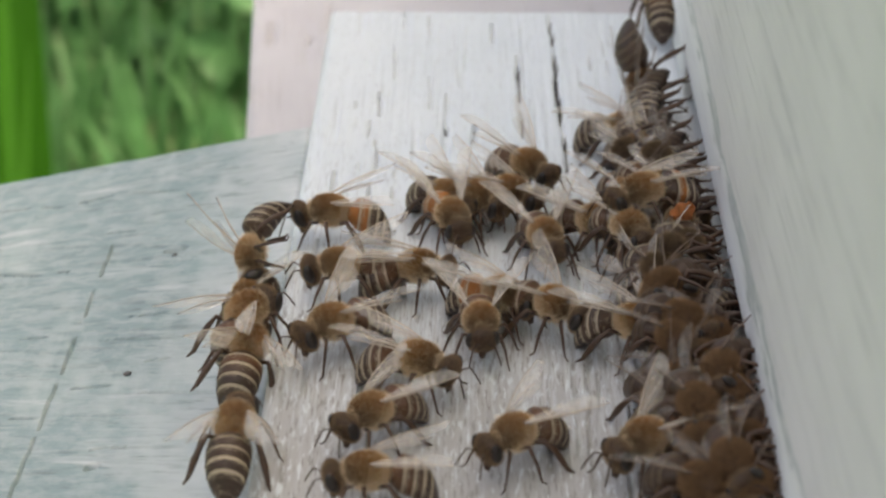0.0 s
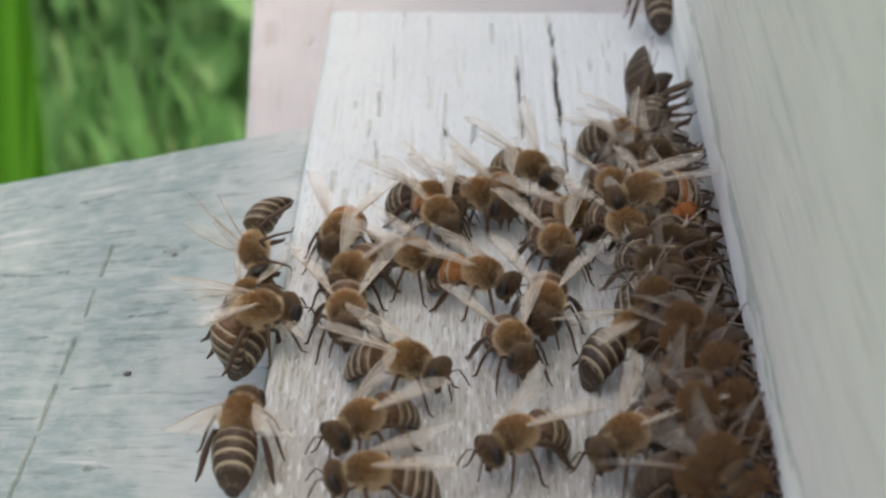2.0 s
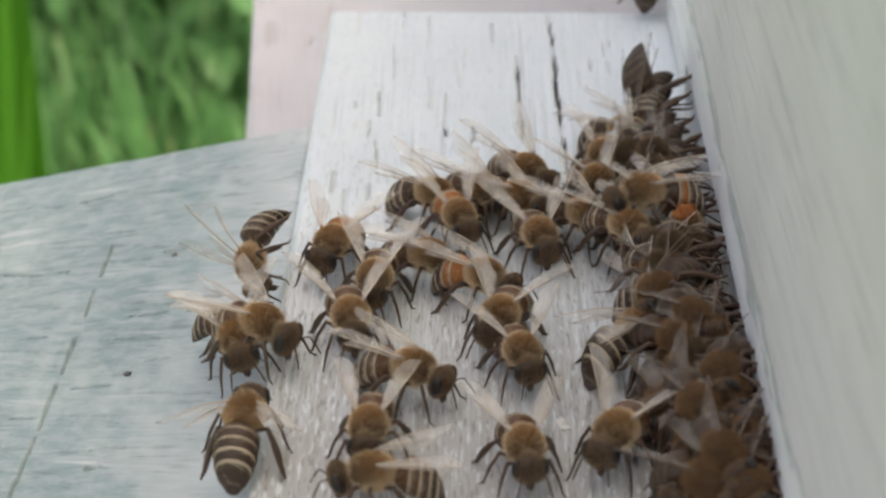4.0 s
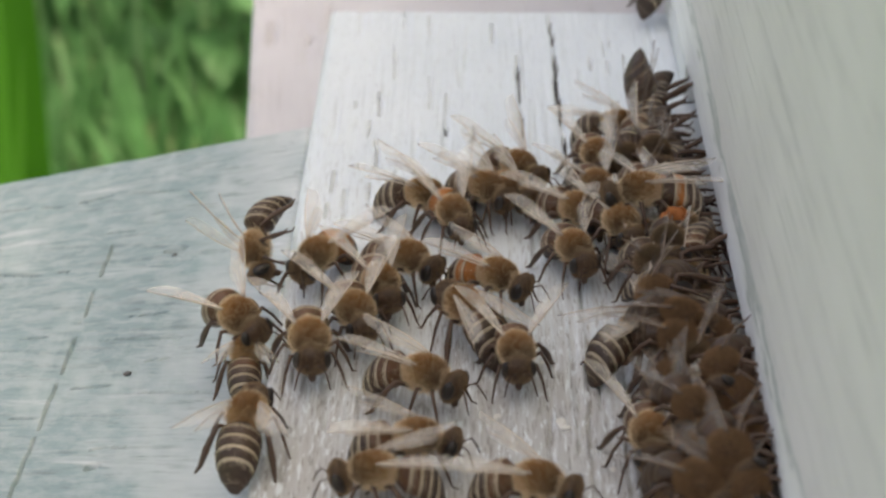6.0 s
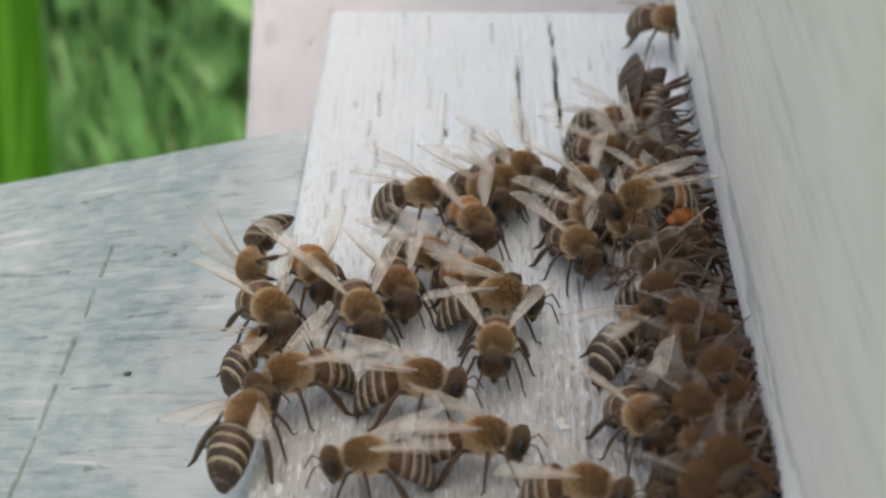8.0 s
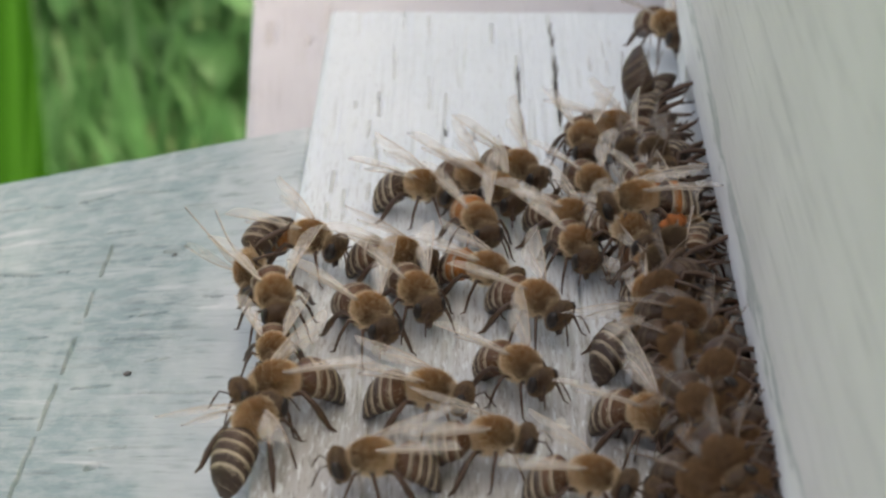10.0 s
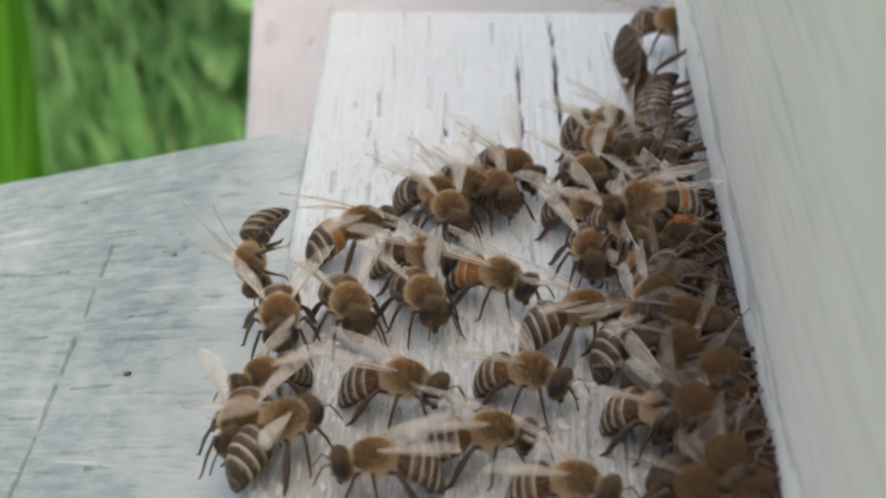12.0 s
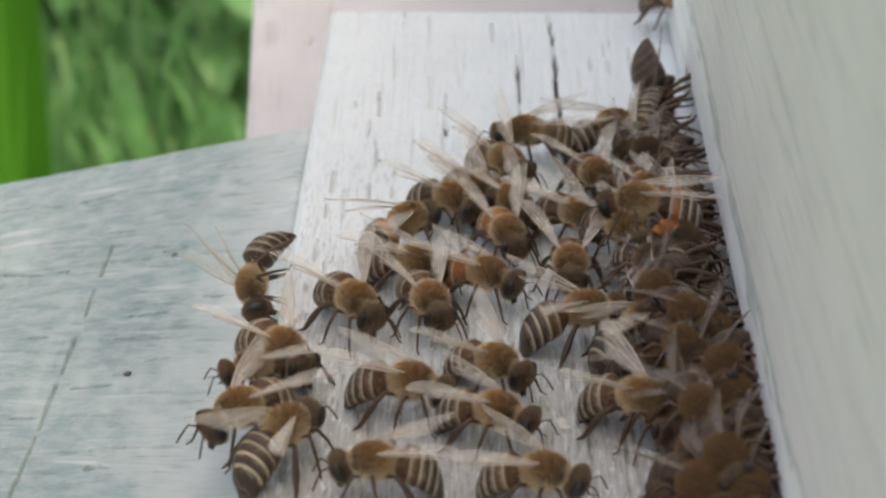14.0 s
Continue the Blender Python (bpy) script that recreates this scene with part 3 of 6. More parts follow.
def segment(i, n=6):
    """One ring of the abdomen: pale hair band in front that thins out over the dark shell behind, lapping over the next."""
    bm = bmesh.new()
    s0, s1 = i / n, (i + 1) / n + 0.02
    rings, sides, steps = [], 20, 6

    def skin(s, a, lap):
        c, r = abdomen_axis(s), max(0.12, abdomen_radius(min(s, 0.985))) * lap
        return Vector((c.x, math.cos(a) * r, c.z + math.sin(a) * r * 0.9))

    for j in range(steps + 1):
        s = min(0.999, s0 + (s1 - s0) * j / steps)
        rings.append([bm.verts.new(skin(s, k * math.tau / sides, 1.0 + 0.06 * (j / steps) ** 2) * MM) for k in range(sides)])
    for j, (a, b) in enumerate(zip(rings, rings[1:])):
        for k in range(sides):
            f = bm.faces.new((a[k], a[(k + 1) % sides], b[(k + 1) % sides], b[k]))
            f.smooth, f.material_index = True, (1 if j < 2 and 0 < i < 5 else 0)
    bm.faces.new(rings[-1])
    bmesh.ops.recalc_face_normals(bm, faces=bm.faces[:])
    r = random.Random(30 + i)
    for _ in range(420 if 0 < i < 5 else 60):
        u, a = (abs(r.gauss(0.15, 0.2)) if 0 < i < 5 else r.random()), r.uniform(-0.6, math.pi + 0.6)
        s = min(0.95, s0 + (s1 - s0) * min(u, 0.9))
        p, q = skin(s, a, 1.0), skin(min(0.97, s + 0.05 * r.uniform(0.5, 1.2)), a + r.uniform(-0.09, 0.09), 1.075)
        side = Vector((0, -math.sin(a), math.cos(a))) * 0.026
        f = bm.faces.new([bm.verts.new(v * MM) for v in (p - side, p + side, q)])
        f.material_index = 1
    return bm


def wing_mesh(name, length, width, side, vein):
    """A thin veined wing that lies back along -x from its root."""
    bm = bmesh.new()
    n = 12
    top, low = [], []
    for i in range(n + 1):
        s = i / n
        lead = 0.10 * width * math.sin(s * math.pi)
        trail = width * (0.1 + 1.05 * s ** 0.9) * (1 - s ** 3.2) ** 0.6 if s < 1 else 0.02
        z = 0.18 * math.sin(s * math.pi) - 0.15 * s
        row = []
        for q in (0.0, 0.33, 0.66, 1.0):
            y = lead + (-trail - lead) * q
            row.append(Vector((-s * length, side * -y * -1, z + 0.07 * math.sin(q * 9 + s * 5))))
        top.append([bm.verts.new((p + Vector((0, 0, 0.012))) * MM) for p in row])
        low.append([bm.verts.new((p - Vector((0, 0, 0.012))) * MM) for p in row])
    for i in range(n):
        for q in range(3):
            for g, flip in ((top, False), (low, True)):
                vs = [g[i][q], g[i][q + 1], g[i + 1][q + 1], g[i + 1][q]]
                f = bm.faces.new(vs[::-1] if flip else vs)
                f.smooth = True
    for q, r in ((0, 0.095), (1, 0.03), (2, 0.02)):
        pts = [tuple((top[i][q].co + low[i][q].co) / 2 / MM) for i in range(n + 1 if q == 0 else 9)]
        tube(bm, pts, [r * (1 - 0.6 * i / n) for i in range(len(pts))], 5, 1)
    for i, q in ((3, 1), (6, 0), (7, 1), (9, 0), (5, 2)):
        a, b = (top[i][q].co / MM), (top[i + 1][q + 1].co / MM)
        tube(bm, [tuple(a), tuple((a + b) / 2), tuple(b)], [0.022] * 3, 4, 1)
    return mesh_of(name, bm, [WING if vein == VEIN else SHADED_WING, vein])


LEGS = {  # root, then knee, shin and foot from the root; radii
    "front_leg": ((1.3, 0.9, 3.0), [(0, 0, 0), (0.7, 1.3, 0.5), (1.5, 2.1, -1.2), (2.0, 2.5, -2.7), (2.6, 2.7, -2.95)], [0.3, 0.31, 0.23, 0.15, 0.1]),
    "middle_leg": ((0.1, 1.1, 3.0), [(0, 0, 0), (0.1, 1.7, 0.9), (-0.3, 2.7, -0.8), (-0.6, 3.4, -2.7), (-1.0, 3.8, -2.92)], [0.32, 0.33, 0.26, 0.18, 0.1]),
    "hind_leg": ((-1.1, 1.0, 3.0), [(0, 0, 0), (-0.9, 1.6, 0.9), (-1.7, 2.2, 0.0), (-2.4, 2.7, -1.1), (-3.2, 3.2, -2.5), (-3.9, 3.6, -2.92)], [0.34, 0.38, 0.44, 0.54, 0.34, 0.12]),
}


def make_bee(label, shells, fuzz, thorax_mat, pollen=False, band=None):
    """shells: the materials of the six rings."""
    bee = tagged(new("honey_bee"), label, "bee", "bees on the landing board")
    part("thorax", ball((0, 0, 4.3), (2.3, 1.74, 1.7), 18, 14), thorax_mat, bee)
    part("fuzz", hairs("fuzz", (0, 0, 4.3), (2.3, 1.74, 1.7), 15000, 0.4, fuzz, 4, lambda n: n.z > -0.2, (-0.8, 0, 0.1), 0.018), None, bee, "fuzz on the thorax")
    # collars of the slot bees are darkened too, as painted shade
    part("collar", hairs("collar", (0, 0, 4.25), (2.26, 1.71, 1.67), 11000, 0.72, {FUZZ_SHADED: FUZZ_SHADED, FUZZ_DARK: FACE_FUZZ}.get(fuzz, FUZZ_PALE), 6, lambda n: (math.sin(n.x * 1271 + n.y * 3117) * 437.5) % 1 < 0.2 or n.x < -0.6 + 0.18 * math.sin(n.y * 71 + n.z * 57) or n.x > 0.88 or (n.z < 0.3 + 0.3 * math.sin(n.x * 61 + n.y * 83) and n.z > -0.8 and n.x < 0.25 + 0.2 * math.sin(n.y * 90)), (-0.3, 0, 0.35), 0.017), None, bee, "pale tan hair collar")
    head = part("head", ball((0, 0, 0), (1.0, 1.75, 1.7), 16, 12), SHELL, bee, "", pose(3.2 * MM, 0, 3.45 * MM, 0, 22, 0))
    for s in (1, -1):
        part("eye", ball((0.15, 1.4 * s, 0.28), (0.64, 0.5, 1.12), 10, 8), EYE_MAT, head, "glossy black eye")
        bm = tube(bmesh.new(), [(0.8, 0.3 * s, 0.2), (1.3, 0.75 * s, 0.75), (1.75, 1.15 * s, 0.95), (2.5, 1.5 * s, 0.2), (3.2, 1.75 * s, -0.6)], [0.09, 0.08, 0.09, 0.11, 0.08], 5)
        part("antenna", bm, LEG, head)
    part("mandible", tube(bmesh.new(), [(0.4, 0, -1.2), (0.75, 0, -2.0), (0.7, 0, -2.5)], [0.5, 0.36, 0.1], 8), LEG, head)
    part("face_hair", hairs("face_hair", (0, 0, 0), (1.0, 1.75, 1.7), 4500, 0.36, FACE_FUZZ, 9, lambda n: abs(n.y) < 0.82, (0, 0, 0.2)), None, head)
    ab = part("abdomen", ball((-0.1, 0, -0.1), (0.75, 0.8, 0.8), 10, 8), SHELL, bee, "banded abdomen", pose(-2.15 * MM, 0, 4.2 * MM))
    for i, sh in enumerate(shells):
        part("segment", segment(i), [sh, band or BAND], ab)
    for s in (1, -1):
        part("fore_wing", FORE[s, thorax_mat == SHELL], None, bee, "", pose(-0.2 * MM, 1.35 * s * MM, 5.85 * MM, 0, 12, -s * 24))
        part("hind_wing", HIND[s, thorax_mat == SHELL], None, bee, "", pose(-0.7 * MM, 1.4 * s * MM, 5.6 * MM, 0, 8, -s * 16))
        for name, (root, pts, rad) in LEGS.items():
            leg = part(name, tube(bmesh.new(), [(x, y * s * 0.88, z) for x, y, z in pts], [q * 0.7 for q in rad], 7), LEG, bee, "", pose(root[0] * MM, root[1] * s * MM, root[2] * MM))
            if pollen and name == "hind_leg":
                load = ball((-2.3, 2.7 * s, -0.4), (1.5, 0.9, 1.15), 20, 14)
                for v in load.verts:
                    v.co += Vector((1, 0.6, 1)) * 0.0009 * noise.noise(v.co * 900) + Vector((0.4, 0, 0.4)) * 0.0006 * noise.noise(v.co * 2600)
                part("pollen_load", load, POLLEN, leg, "lumpy orange pollen load")
    return bee


# dull wings: the copies with the slot's shade put into their materials
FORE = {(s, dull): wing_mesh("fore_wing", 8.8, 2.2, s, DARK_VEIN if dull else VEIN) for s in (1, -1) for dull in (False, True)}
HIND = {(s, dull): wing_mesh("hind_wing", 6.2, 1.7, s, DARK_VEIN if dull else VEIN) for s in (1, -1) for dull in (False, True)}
BASES = {
    "dark": make_bee("dark honey bee with pale-striped abdomen on white board", [SHELL, BLACK, BLACK, BLACK, BLACK, BLACK], FUZZ_DARK, SHELL),
    "brown": make_bee("brown honey bee with tawny furry back and striped abdomen", [AMBER, AMBER, SHELL, BLACK, BLACK, BLACK], FUZZ, THORAX),
    "orange": make_bee("honey bee with orange-banded abdomen and tawny furry back", [ORANGE, ORANGE, SHELL, BLACK, BLACK, BLACK], FUZZ, THORAX),
    # a dark bee, with the slot's shade put into its colours
    "sooty": make_bee("dark honey bee with painted-in shade clinging near the entrance slot", [SHELL, SHELL, SHELL, BLACK, BLACK, BLACK], FUZZ_SHADED, SHELL, False, DIM_BAND),
    "striped": make_bee("honey bee with tawny furry back and black pale-striped abdomen", [SHELL, SHELL, SHELL, BLACK, BLACK, BLACK], FUZZ, THORAX),
    "pollen": make_bee("honey bee carrying bright orange pollen loads", [SHELL, ORANGE, SHELL, SHELL, BLACK, BLACK], FUZZ, THORAX, True),
}
USED = set()


def bee(kind, spread=24, lift=12, bend=0.0, roll=8, size=1.08):
    """A bee of that colouring; spread, lift and roll of its wings and the bend of its abdomen in degrees."""
    ob = BASES[kind] if kind not in USED else copy_thing(BASES[kind], Matrix())
    USED.add(kind)
    ob.scale = (size, size, size)
    for o in ob.children:
        s = 1 if o.location.y > 0 else -1
        n = o.name.split(".")[0]
        if n == "fore_wing":
            o.matrix_basis = pose(*o.location, 0, lift, -s * spread) @ pose(0, 0, 0, s * roll)
        elif n == "hind_wing":
            o.matrix_basis = pose(*o.location, 0, lift * 0.7, -s * spread * 0.8) @ pose(0, 0, 0, s * roll * 0.8)
        elif n == "abdomen":
            o.matrix_basis = pose(*o.location, 0, bend, 0)
    return ob


def fan(ob, spread, lift, amount):
    """Wings that whir, in steps."""
    for o in ob.children:
        n = o.name.split(".")[0]
        if n in ("fore_wing", "hind_wing"):
            s = 1 if o.location.y > 0 else -1
            base = o.matrix_basis.copy()
            walk(o, [(k * 0.1, base @ pose(0, 0, 0, s * amount * math.sin(k * 2.3), 0, s * amount * 0.5 * math.sin(k * 2.3 + 1))) for k in range(141)])


def fold(ob, rows):
    """Wings laid together or spread: seconds, spread and lift in degrees."""
    for o in ob.children:
        n = o.name.split(".")[0]
        if n in ("fore_wing", "hind_wing"):
            s, k = (1 if o.location.y > 0 else -1), (1.0 if n == "fore_wing" else 0.75)
            root = o.location.copy()
            walk(o, [(t, pose(*root, 0, lift * k, -s * spread * k)) for t, spread, lift in rows])


def fidget(ob, seed, droop=((0, 0),)):
    """Small restless stirring of the head, the legs and the abdomen; droop: how far the abdomen hangs down at which times."""
    r = random.Random(seed)
    for o in ob.children:
        n = o.name.split(".")[0]
        base = o.matrix_basis.copy()
        if n == "abdomen":
            walk(o, [(k * 0.7, base @ pose(0, 0, 0, 0, r.uniform(-2.5, 2.5) + float(np.interp(k * 0.7, [d[0] for d in droop], [d[1] for d in droop])), r.uniform(-2, 2))) for k in range(21)])
        elif n.endswith("leg"):
            walk(o, [(k * 1.0, base @ pose(0, 0, 0, 0, 0, r.uniform(-9, 9))) for k in range(15)])
        elif n == "head":
            walk(o, [(k * 0.7, base @ pose(0, 0, 0, 0, r.uniform(-5, 5), r.uniform(-6, 6))) for k in range(21)])


for i in range(54):
    TUFTS.append((weed(200 + i, rng.uniform(0.05, 0.17)), rng.uniform(-0.42, -0.06), rng.uniform(1.06, 1.6), rng.uniform(0, 6), rng.uniform(1, 3)))
round_rng = random.Random(77)
while len(TUFTS) < 112:
    far, way = round_rng.uniform(0.6, 2.6), round_rng.uniform(0, math.tau)
    x, y = -0.1 + far * math.cos(way), 0.6 + far * math.sin(way)
    if not (-0.5 < x < 0.0 and y > 0.6) and not (-0.35 < x < 0.55 and -0.6 < y < 0.7):
        TUFTS.append((weed(400 + len(TUFTS), round_rng.uniform(0.05, 0.15)), x, y, round_rng.uniform(0, 6), 2))


def sway():
    """Grass stirred by the wind."""
    for ob, x, y, ph, amp in TUFTS:
        walk(ob, [(k * 0.5, pose(x, y, -0.37, amp * math.sin(k * 0.55 + ph), amp * math.sin(k * 0.4 + ph * 2), 0)) for k in range(29)])


# ---- the bees on the board: colouring, wing spread and lift, bend of the abdomen ----
BEES = [
    bee("striped", 32, 52, -10, -3, 1.06),
    bee("brown", 30, 12, -8, -4, 1.18),
    bee("brown", 34, 16, -13, 5, 1.15),
    bee("brown", 24, 14, -9, -20, 0.94),
    bee("striped", 34, 12, -11, -4, 1.13),
    bee("orange", 30, 16, -7, -17, 1.11),
    bee("brown", 26, 18, -5, 8, 1.11),
    bee("brown", 38, 22, -4, 0, 1.14),
    bee("brown", 10, 14, -8, -0, 1.12),
    bee("brown", 22, 12, -6, -15, 1.08),
    bee("brown", 18, 12, -8, -6, 1.06),
    bee("brown", 28, 12, -11, -17, 1.08),
    bee("brown", 34, 18, -15, 11, 1.15),
    bee("brown", 36, 20, -16, 0, 1.07),
    bee("orange", 10, 12, -8, -6, 1.08),
    bee("brown", 40, 20, -9, -14, 1.14),
    bee("brown", 12, 12, -11, -18, 1.09),
    bee("orange", 26, 26, -5, -1, 1.08),
    bee("brown", 34, 20, -14, -15, 1.10),
    bee("brown", 30, 32, -12, -11, 1.10),
    bee("brown", 22, 12, -10, -11, 1.08),
    bee("striped", 20, 20, -14, -1, 1.08),
    bee("brown", 18, 20, -15, -9, 1.10),
    bee("striped", 26, 12, -16, -6, 1.09),
    bee("brown", 30, 12, -15, 5, 1.09),
    bee("brown", 22, 12, -9, -20, 1.14),
    bee("striped", 14, 12, -14, -10, 1.14),
    bee("sooty", 18, 4, 46, -9, 1.22),
    bee("brown", 30, 12, -8, 12, 1.12),
    bee("dark", 3, -7, 2, 5, 1.10),
    bee("sooty", 12, -5, 2, 5, 1.06),
    bee("pollen", 10, 4, -6, 8, 1.14),
    bee("brown", 3, -7, 2, 5, 1.07),
    bee("dark", 2, -9, -8, 8, 1.11),
    bee("brown", 2, -9, 2, 5, 1.06),
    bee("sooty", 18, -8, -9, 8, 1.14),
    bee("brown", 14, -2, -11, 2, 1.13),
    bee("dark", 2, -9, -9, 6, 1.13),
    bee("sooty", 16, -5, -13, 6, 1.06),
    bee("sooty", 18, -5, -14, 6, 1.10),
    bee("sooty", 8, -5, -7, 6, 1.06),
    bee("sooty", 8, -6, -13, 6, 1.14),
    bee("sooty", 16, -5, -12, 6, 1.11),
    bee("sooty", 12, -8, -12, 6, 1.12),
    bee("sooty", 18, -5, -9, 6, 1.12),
    bee("brown", 22, 14, -15, -3, 1.12),
    bee("brown", 9, 2, -4, 8, 1.08),
    bee("dark", 9, 2, -14, 8, 1.08),
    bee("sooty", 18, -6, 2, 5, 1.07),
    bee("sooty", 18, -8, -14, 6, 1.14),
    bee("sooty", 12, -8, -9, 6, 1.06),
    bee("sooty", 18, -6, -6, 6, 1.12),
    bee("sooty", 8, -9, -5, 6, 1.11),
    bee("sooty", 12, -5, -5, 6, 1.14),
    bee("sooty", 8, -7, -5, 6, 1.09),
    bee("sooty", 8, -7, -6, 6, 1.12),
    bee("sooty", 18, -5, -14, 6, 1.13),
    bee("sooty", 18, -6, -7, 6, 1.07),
    bee("brown", 2, -9, 2, 5, 1.06),
    bee("dark", 5, -7, -13, 6, 1.14),
    bee("sooty", 18, -5, 2, 5, 1.08),
    bee("dark", 2, -9, -9, 8, 1.14),
    bee("sooty", 18, -8, -6, 6, 1.08),
    bee("sooty", 16, -9, -10, 6, 1.09),
    bee("dark", 3, -7, 2, 5, 1.13),
    bee("sooty", 8, -8, 4, 5, 1.11),
    bee("brown", 9, 2, -8, 8, 1.13),
]


# the crowd that clings in rows along the slot, backs to the light: x, y, z in millimetres, heading, roll
CROWD = []
crowd_rng = random.Random(5)
for k in range(30):
    y = 192 + k * 2.4
    # nearer ones mostly take the kind with slot shade painted in
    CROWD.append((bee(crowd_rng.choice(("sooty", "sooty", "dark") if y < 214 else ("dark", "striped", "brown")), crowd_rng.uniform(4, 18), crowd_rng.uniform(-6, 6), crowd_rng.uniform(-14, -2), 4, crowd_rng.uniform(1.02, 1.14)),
                  30.2 + crowd_rng.uniform(-1.4, 1.0) - (2.6 if k % 2 else 0), y, 1.5 + crowd_rng.uniform(0, 1.4) + (1.8 if k % 3 == 0 else 0), -90 + crowd_rng.uniform(-28, 28), crowd_rng.uniform(38, 72)))


# ---- motion ----
def at(t, x, y, turn, z=0.0, pitch=0.0, roll=0.0):
    """A row for walk(): millimetres on the board, the heading from +x, the nose down by pitch."""
    return (t, pose(x * MM, y * MM, z * MM, roll, pitch, turn))


def crowd():
    """The bees along the slot, which only shift on the spot."""
    r = random.Random(9)
    for k, (ob, x, y, z, turn, roll) in enumerate(CROWD):
        walk(ob, [at(t * 1.4, x + r.uniform(-0.4, 0.4), y + r.uniform(-0.9, 0.9), turn + r.uniform(-9, 9), z, r.uniform(-4, 8), roll + r.uniform(-4, 4)) for t in range(11)])
        fidget(ob, 300 + k)


def motions():
    sway()
    crowd()
    walk(BEES[0], [at(0, -22.5, 233.7, -93, 1.9, 34, 80), at(0.5, -22.4, 230.6, -91, 1.9, 34, 80), at(1, -21.8, 229.4, -88, 1.9, 34, 80), at(1.5, -22.1, 228.2, -88, 1.9, 34, 80), at(2, -22.2, 235.1, -88, 1.9, 34, 80), at(2.5, -22.3, 234.6, -88, 1.9, 34, 80), at(3, -22.3, 231.6, -88, 1.9, 34, 80), at(5.5, -22.3, 233.8, -88, 1.9, 34, 80), at(6, -22.1, 235.4, -88, 1.9, 34, 80), at(6.5, -22.3, 233.8, -88, 1.9, 34, 80), at(7, -22.7, 231.3, -93, 1.9, 34, 80), at(7.5, -22.4, 230.2, -95, 1.9, 34, 80), at(8, -22.0, 230.1, -93, 1.9, 34, 80), at(10.5, -22.3, 229.0, -95, 1.9, 34, 80), at(11, -21.9, 227.5, -93, 1.9, 34, 80), at(11.5, -21.4, 227.8, -93, 1.9, 34, 80), at(12, -22.4, 232.0, -88, 1.9, 34, 80), at(12.5, -22.3, 233.8, -88, 1.9, 34, 80), at(13, -22.0, 230.8, -88, 1.9, 34, 80), at(13.5, -21.8, 227.7, -90, 1.9, 34, 80), at(14, -21.6, 225.8, -91, 1.9, 34, 80)])
    fan(BEES[0], 32, 52, 12)
    fidget(BEES[0], 0)
    walk(BEES[1], [at(0, -25.4, 214.9, 62, 0, -3), at(0.5, -25, 215.0, 62, 0, -3), at(1, -24.2, 215.1, 60, 0, -3), at(1.5, -23.8, 216.5, 48, 0, -3), at(2, -24, 214.8, 24, 0, -3), at(2.5, -23.4, 214.9, -14, 0, -3), at(3, -23.4, 212.9, -14, 0, -3), at(5.5, -20, 210.4, -83, 0, -3), at(6, -17.6, 208.1, -82, 0, -3), at(6.5, -17, 206.2, -81, 0, -3), at(7, -18.4, 203.4, -99, 0, -3), at(7.5, -19.8, 201.2, -129, 0, -3), at(8, -19.7, 200.4, -146, 0, -3), at(10.5, -21.8, 198.6, -151, 0, -3), at(11, -22.5, 198.3, -146, 0, -3), at(11.5, -22.8, 196.7, -129, 0, -3), at(12, -24.2, 193.4, -95, -2, -3), at(12.5, -25.5, 189.8, -84, -3, -3), at(13, -24.9, 194.4, -125, -2, -3), at(13.5, -25, 195.4, -129, -2, -3), at(14, -24.9, 196.2, -133, -2, -3)])
    fidget(BEES[1], 1, [(0, -46), (3.0, -46), (4.6, 0)])
    walk(BEES[2], [at(0, -26.2, 211, 85, -1.8, -3, 15), at(1, -26.1, 216.1, 85, -2.4, -3, 15), at(1.5, -25.9, 219.4, 85, -2.8, -3, 15), at(2, -25.7, 220.6, 79, -2.8, -3, 15), at(2.25, -25.4, 217.8, 25, -2.3, -3, 15), at(2.5, -24.8, 213.9, -30, -1.8, -3, 15), at(3, -25.1, 211.4, -74, -1.8, -3, 15), at(4.2, -25.2, 212.2, -80, -1.8, -3, 15), at(5.5, -25.2, 214.2, -77, -1.8, -3, 15), at(6, -25.6, 217.6, -55, -1.8, -3, 15), at(6.5, -24.7, 220.2, -34, -1.8, -3, 15), at(7, -22.2, 218.3, -63, -1.8, -3, 15), at(7.5, -21.9, 219.4, -63, -1.8, -3, 15), at(8, -22.7, 217.1, -63, -1, 0, 1), at(10.5, -22.3, 219.1, -80, 0, 0, 1), at(11, -22.1, 218, -80, 0, 0, 1), at(11.5, -23, 216.7, -80, 0, 0, 1), at(12, -21.5, 214, -84, 0, 0, 1), at(12.5, -20.8, 213.2, -85, 0, 0, 1), at(13, -20.1, 210.7, -69, 0, 0, 1), at(13.5, -19.4, 208.1, -51, 0, 0, 1), at(14, -20.4, 206.5, -50, 0, 0, 1)])
    fidget(BEES[2], 2)
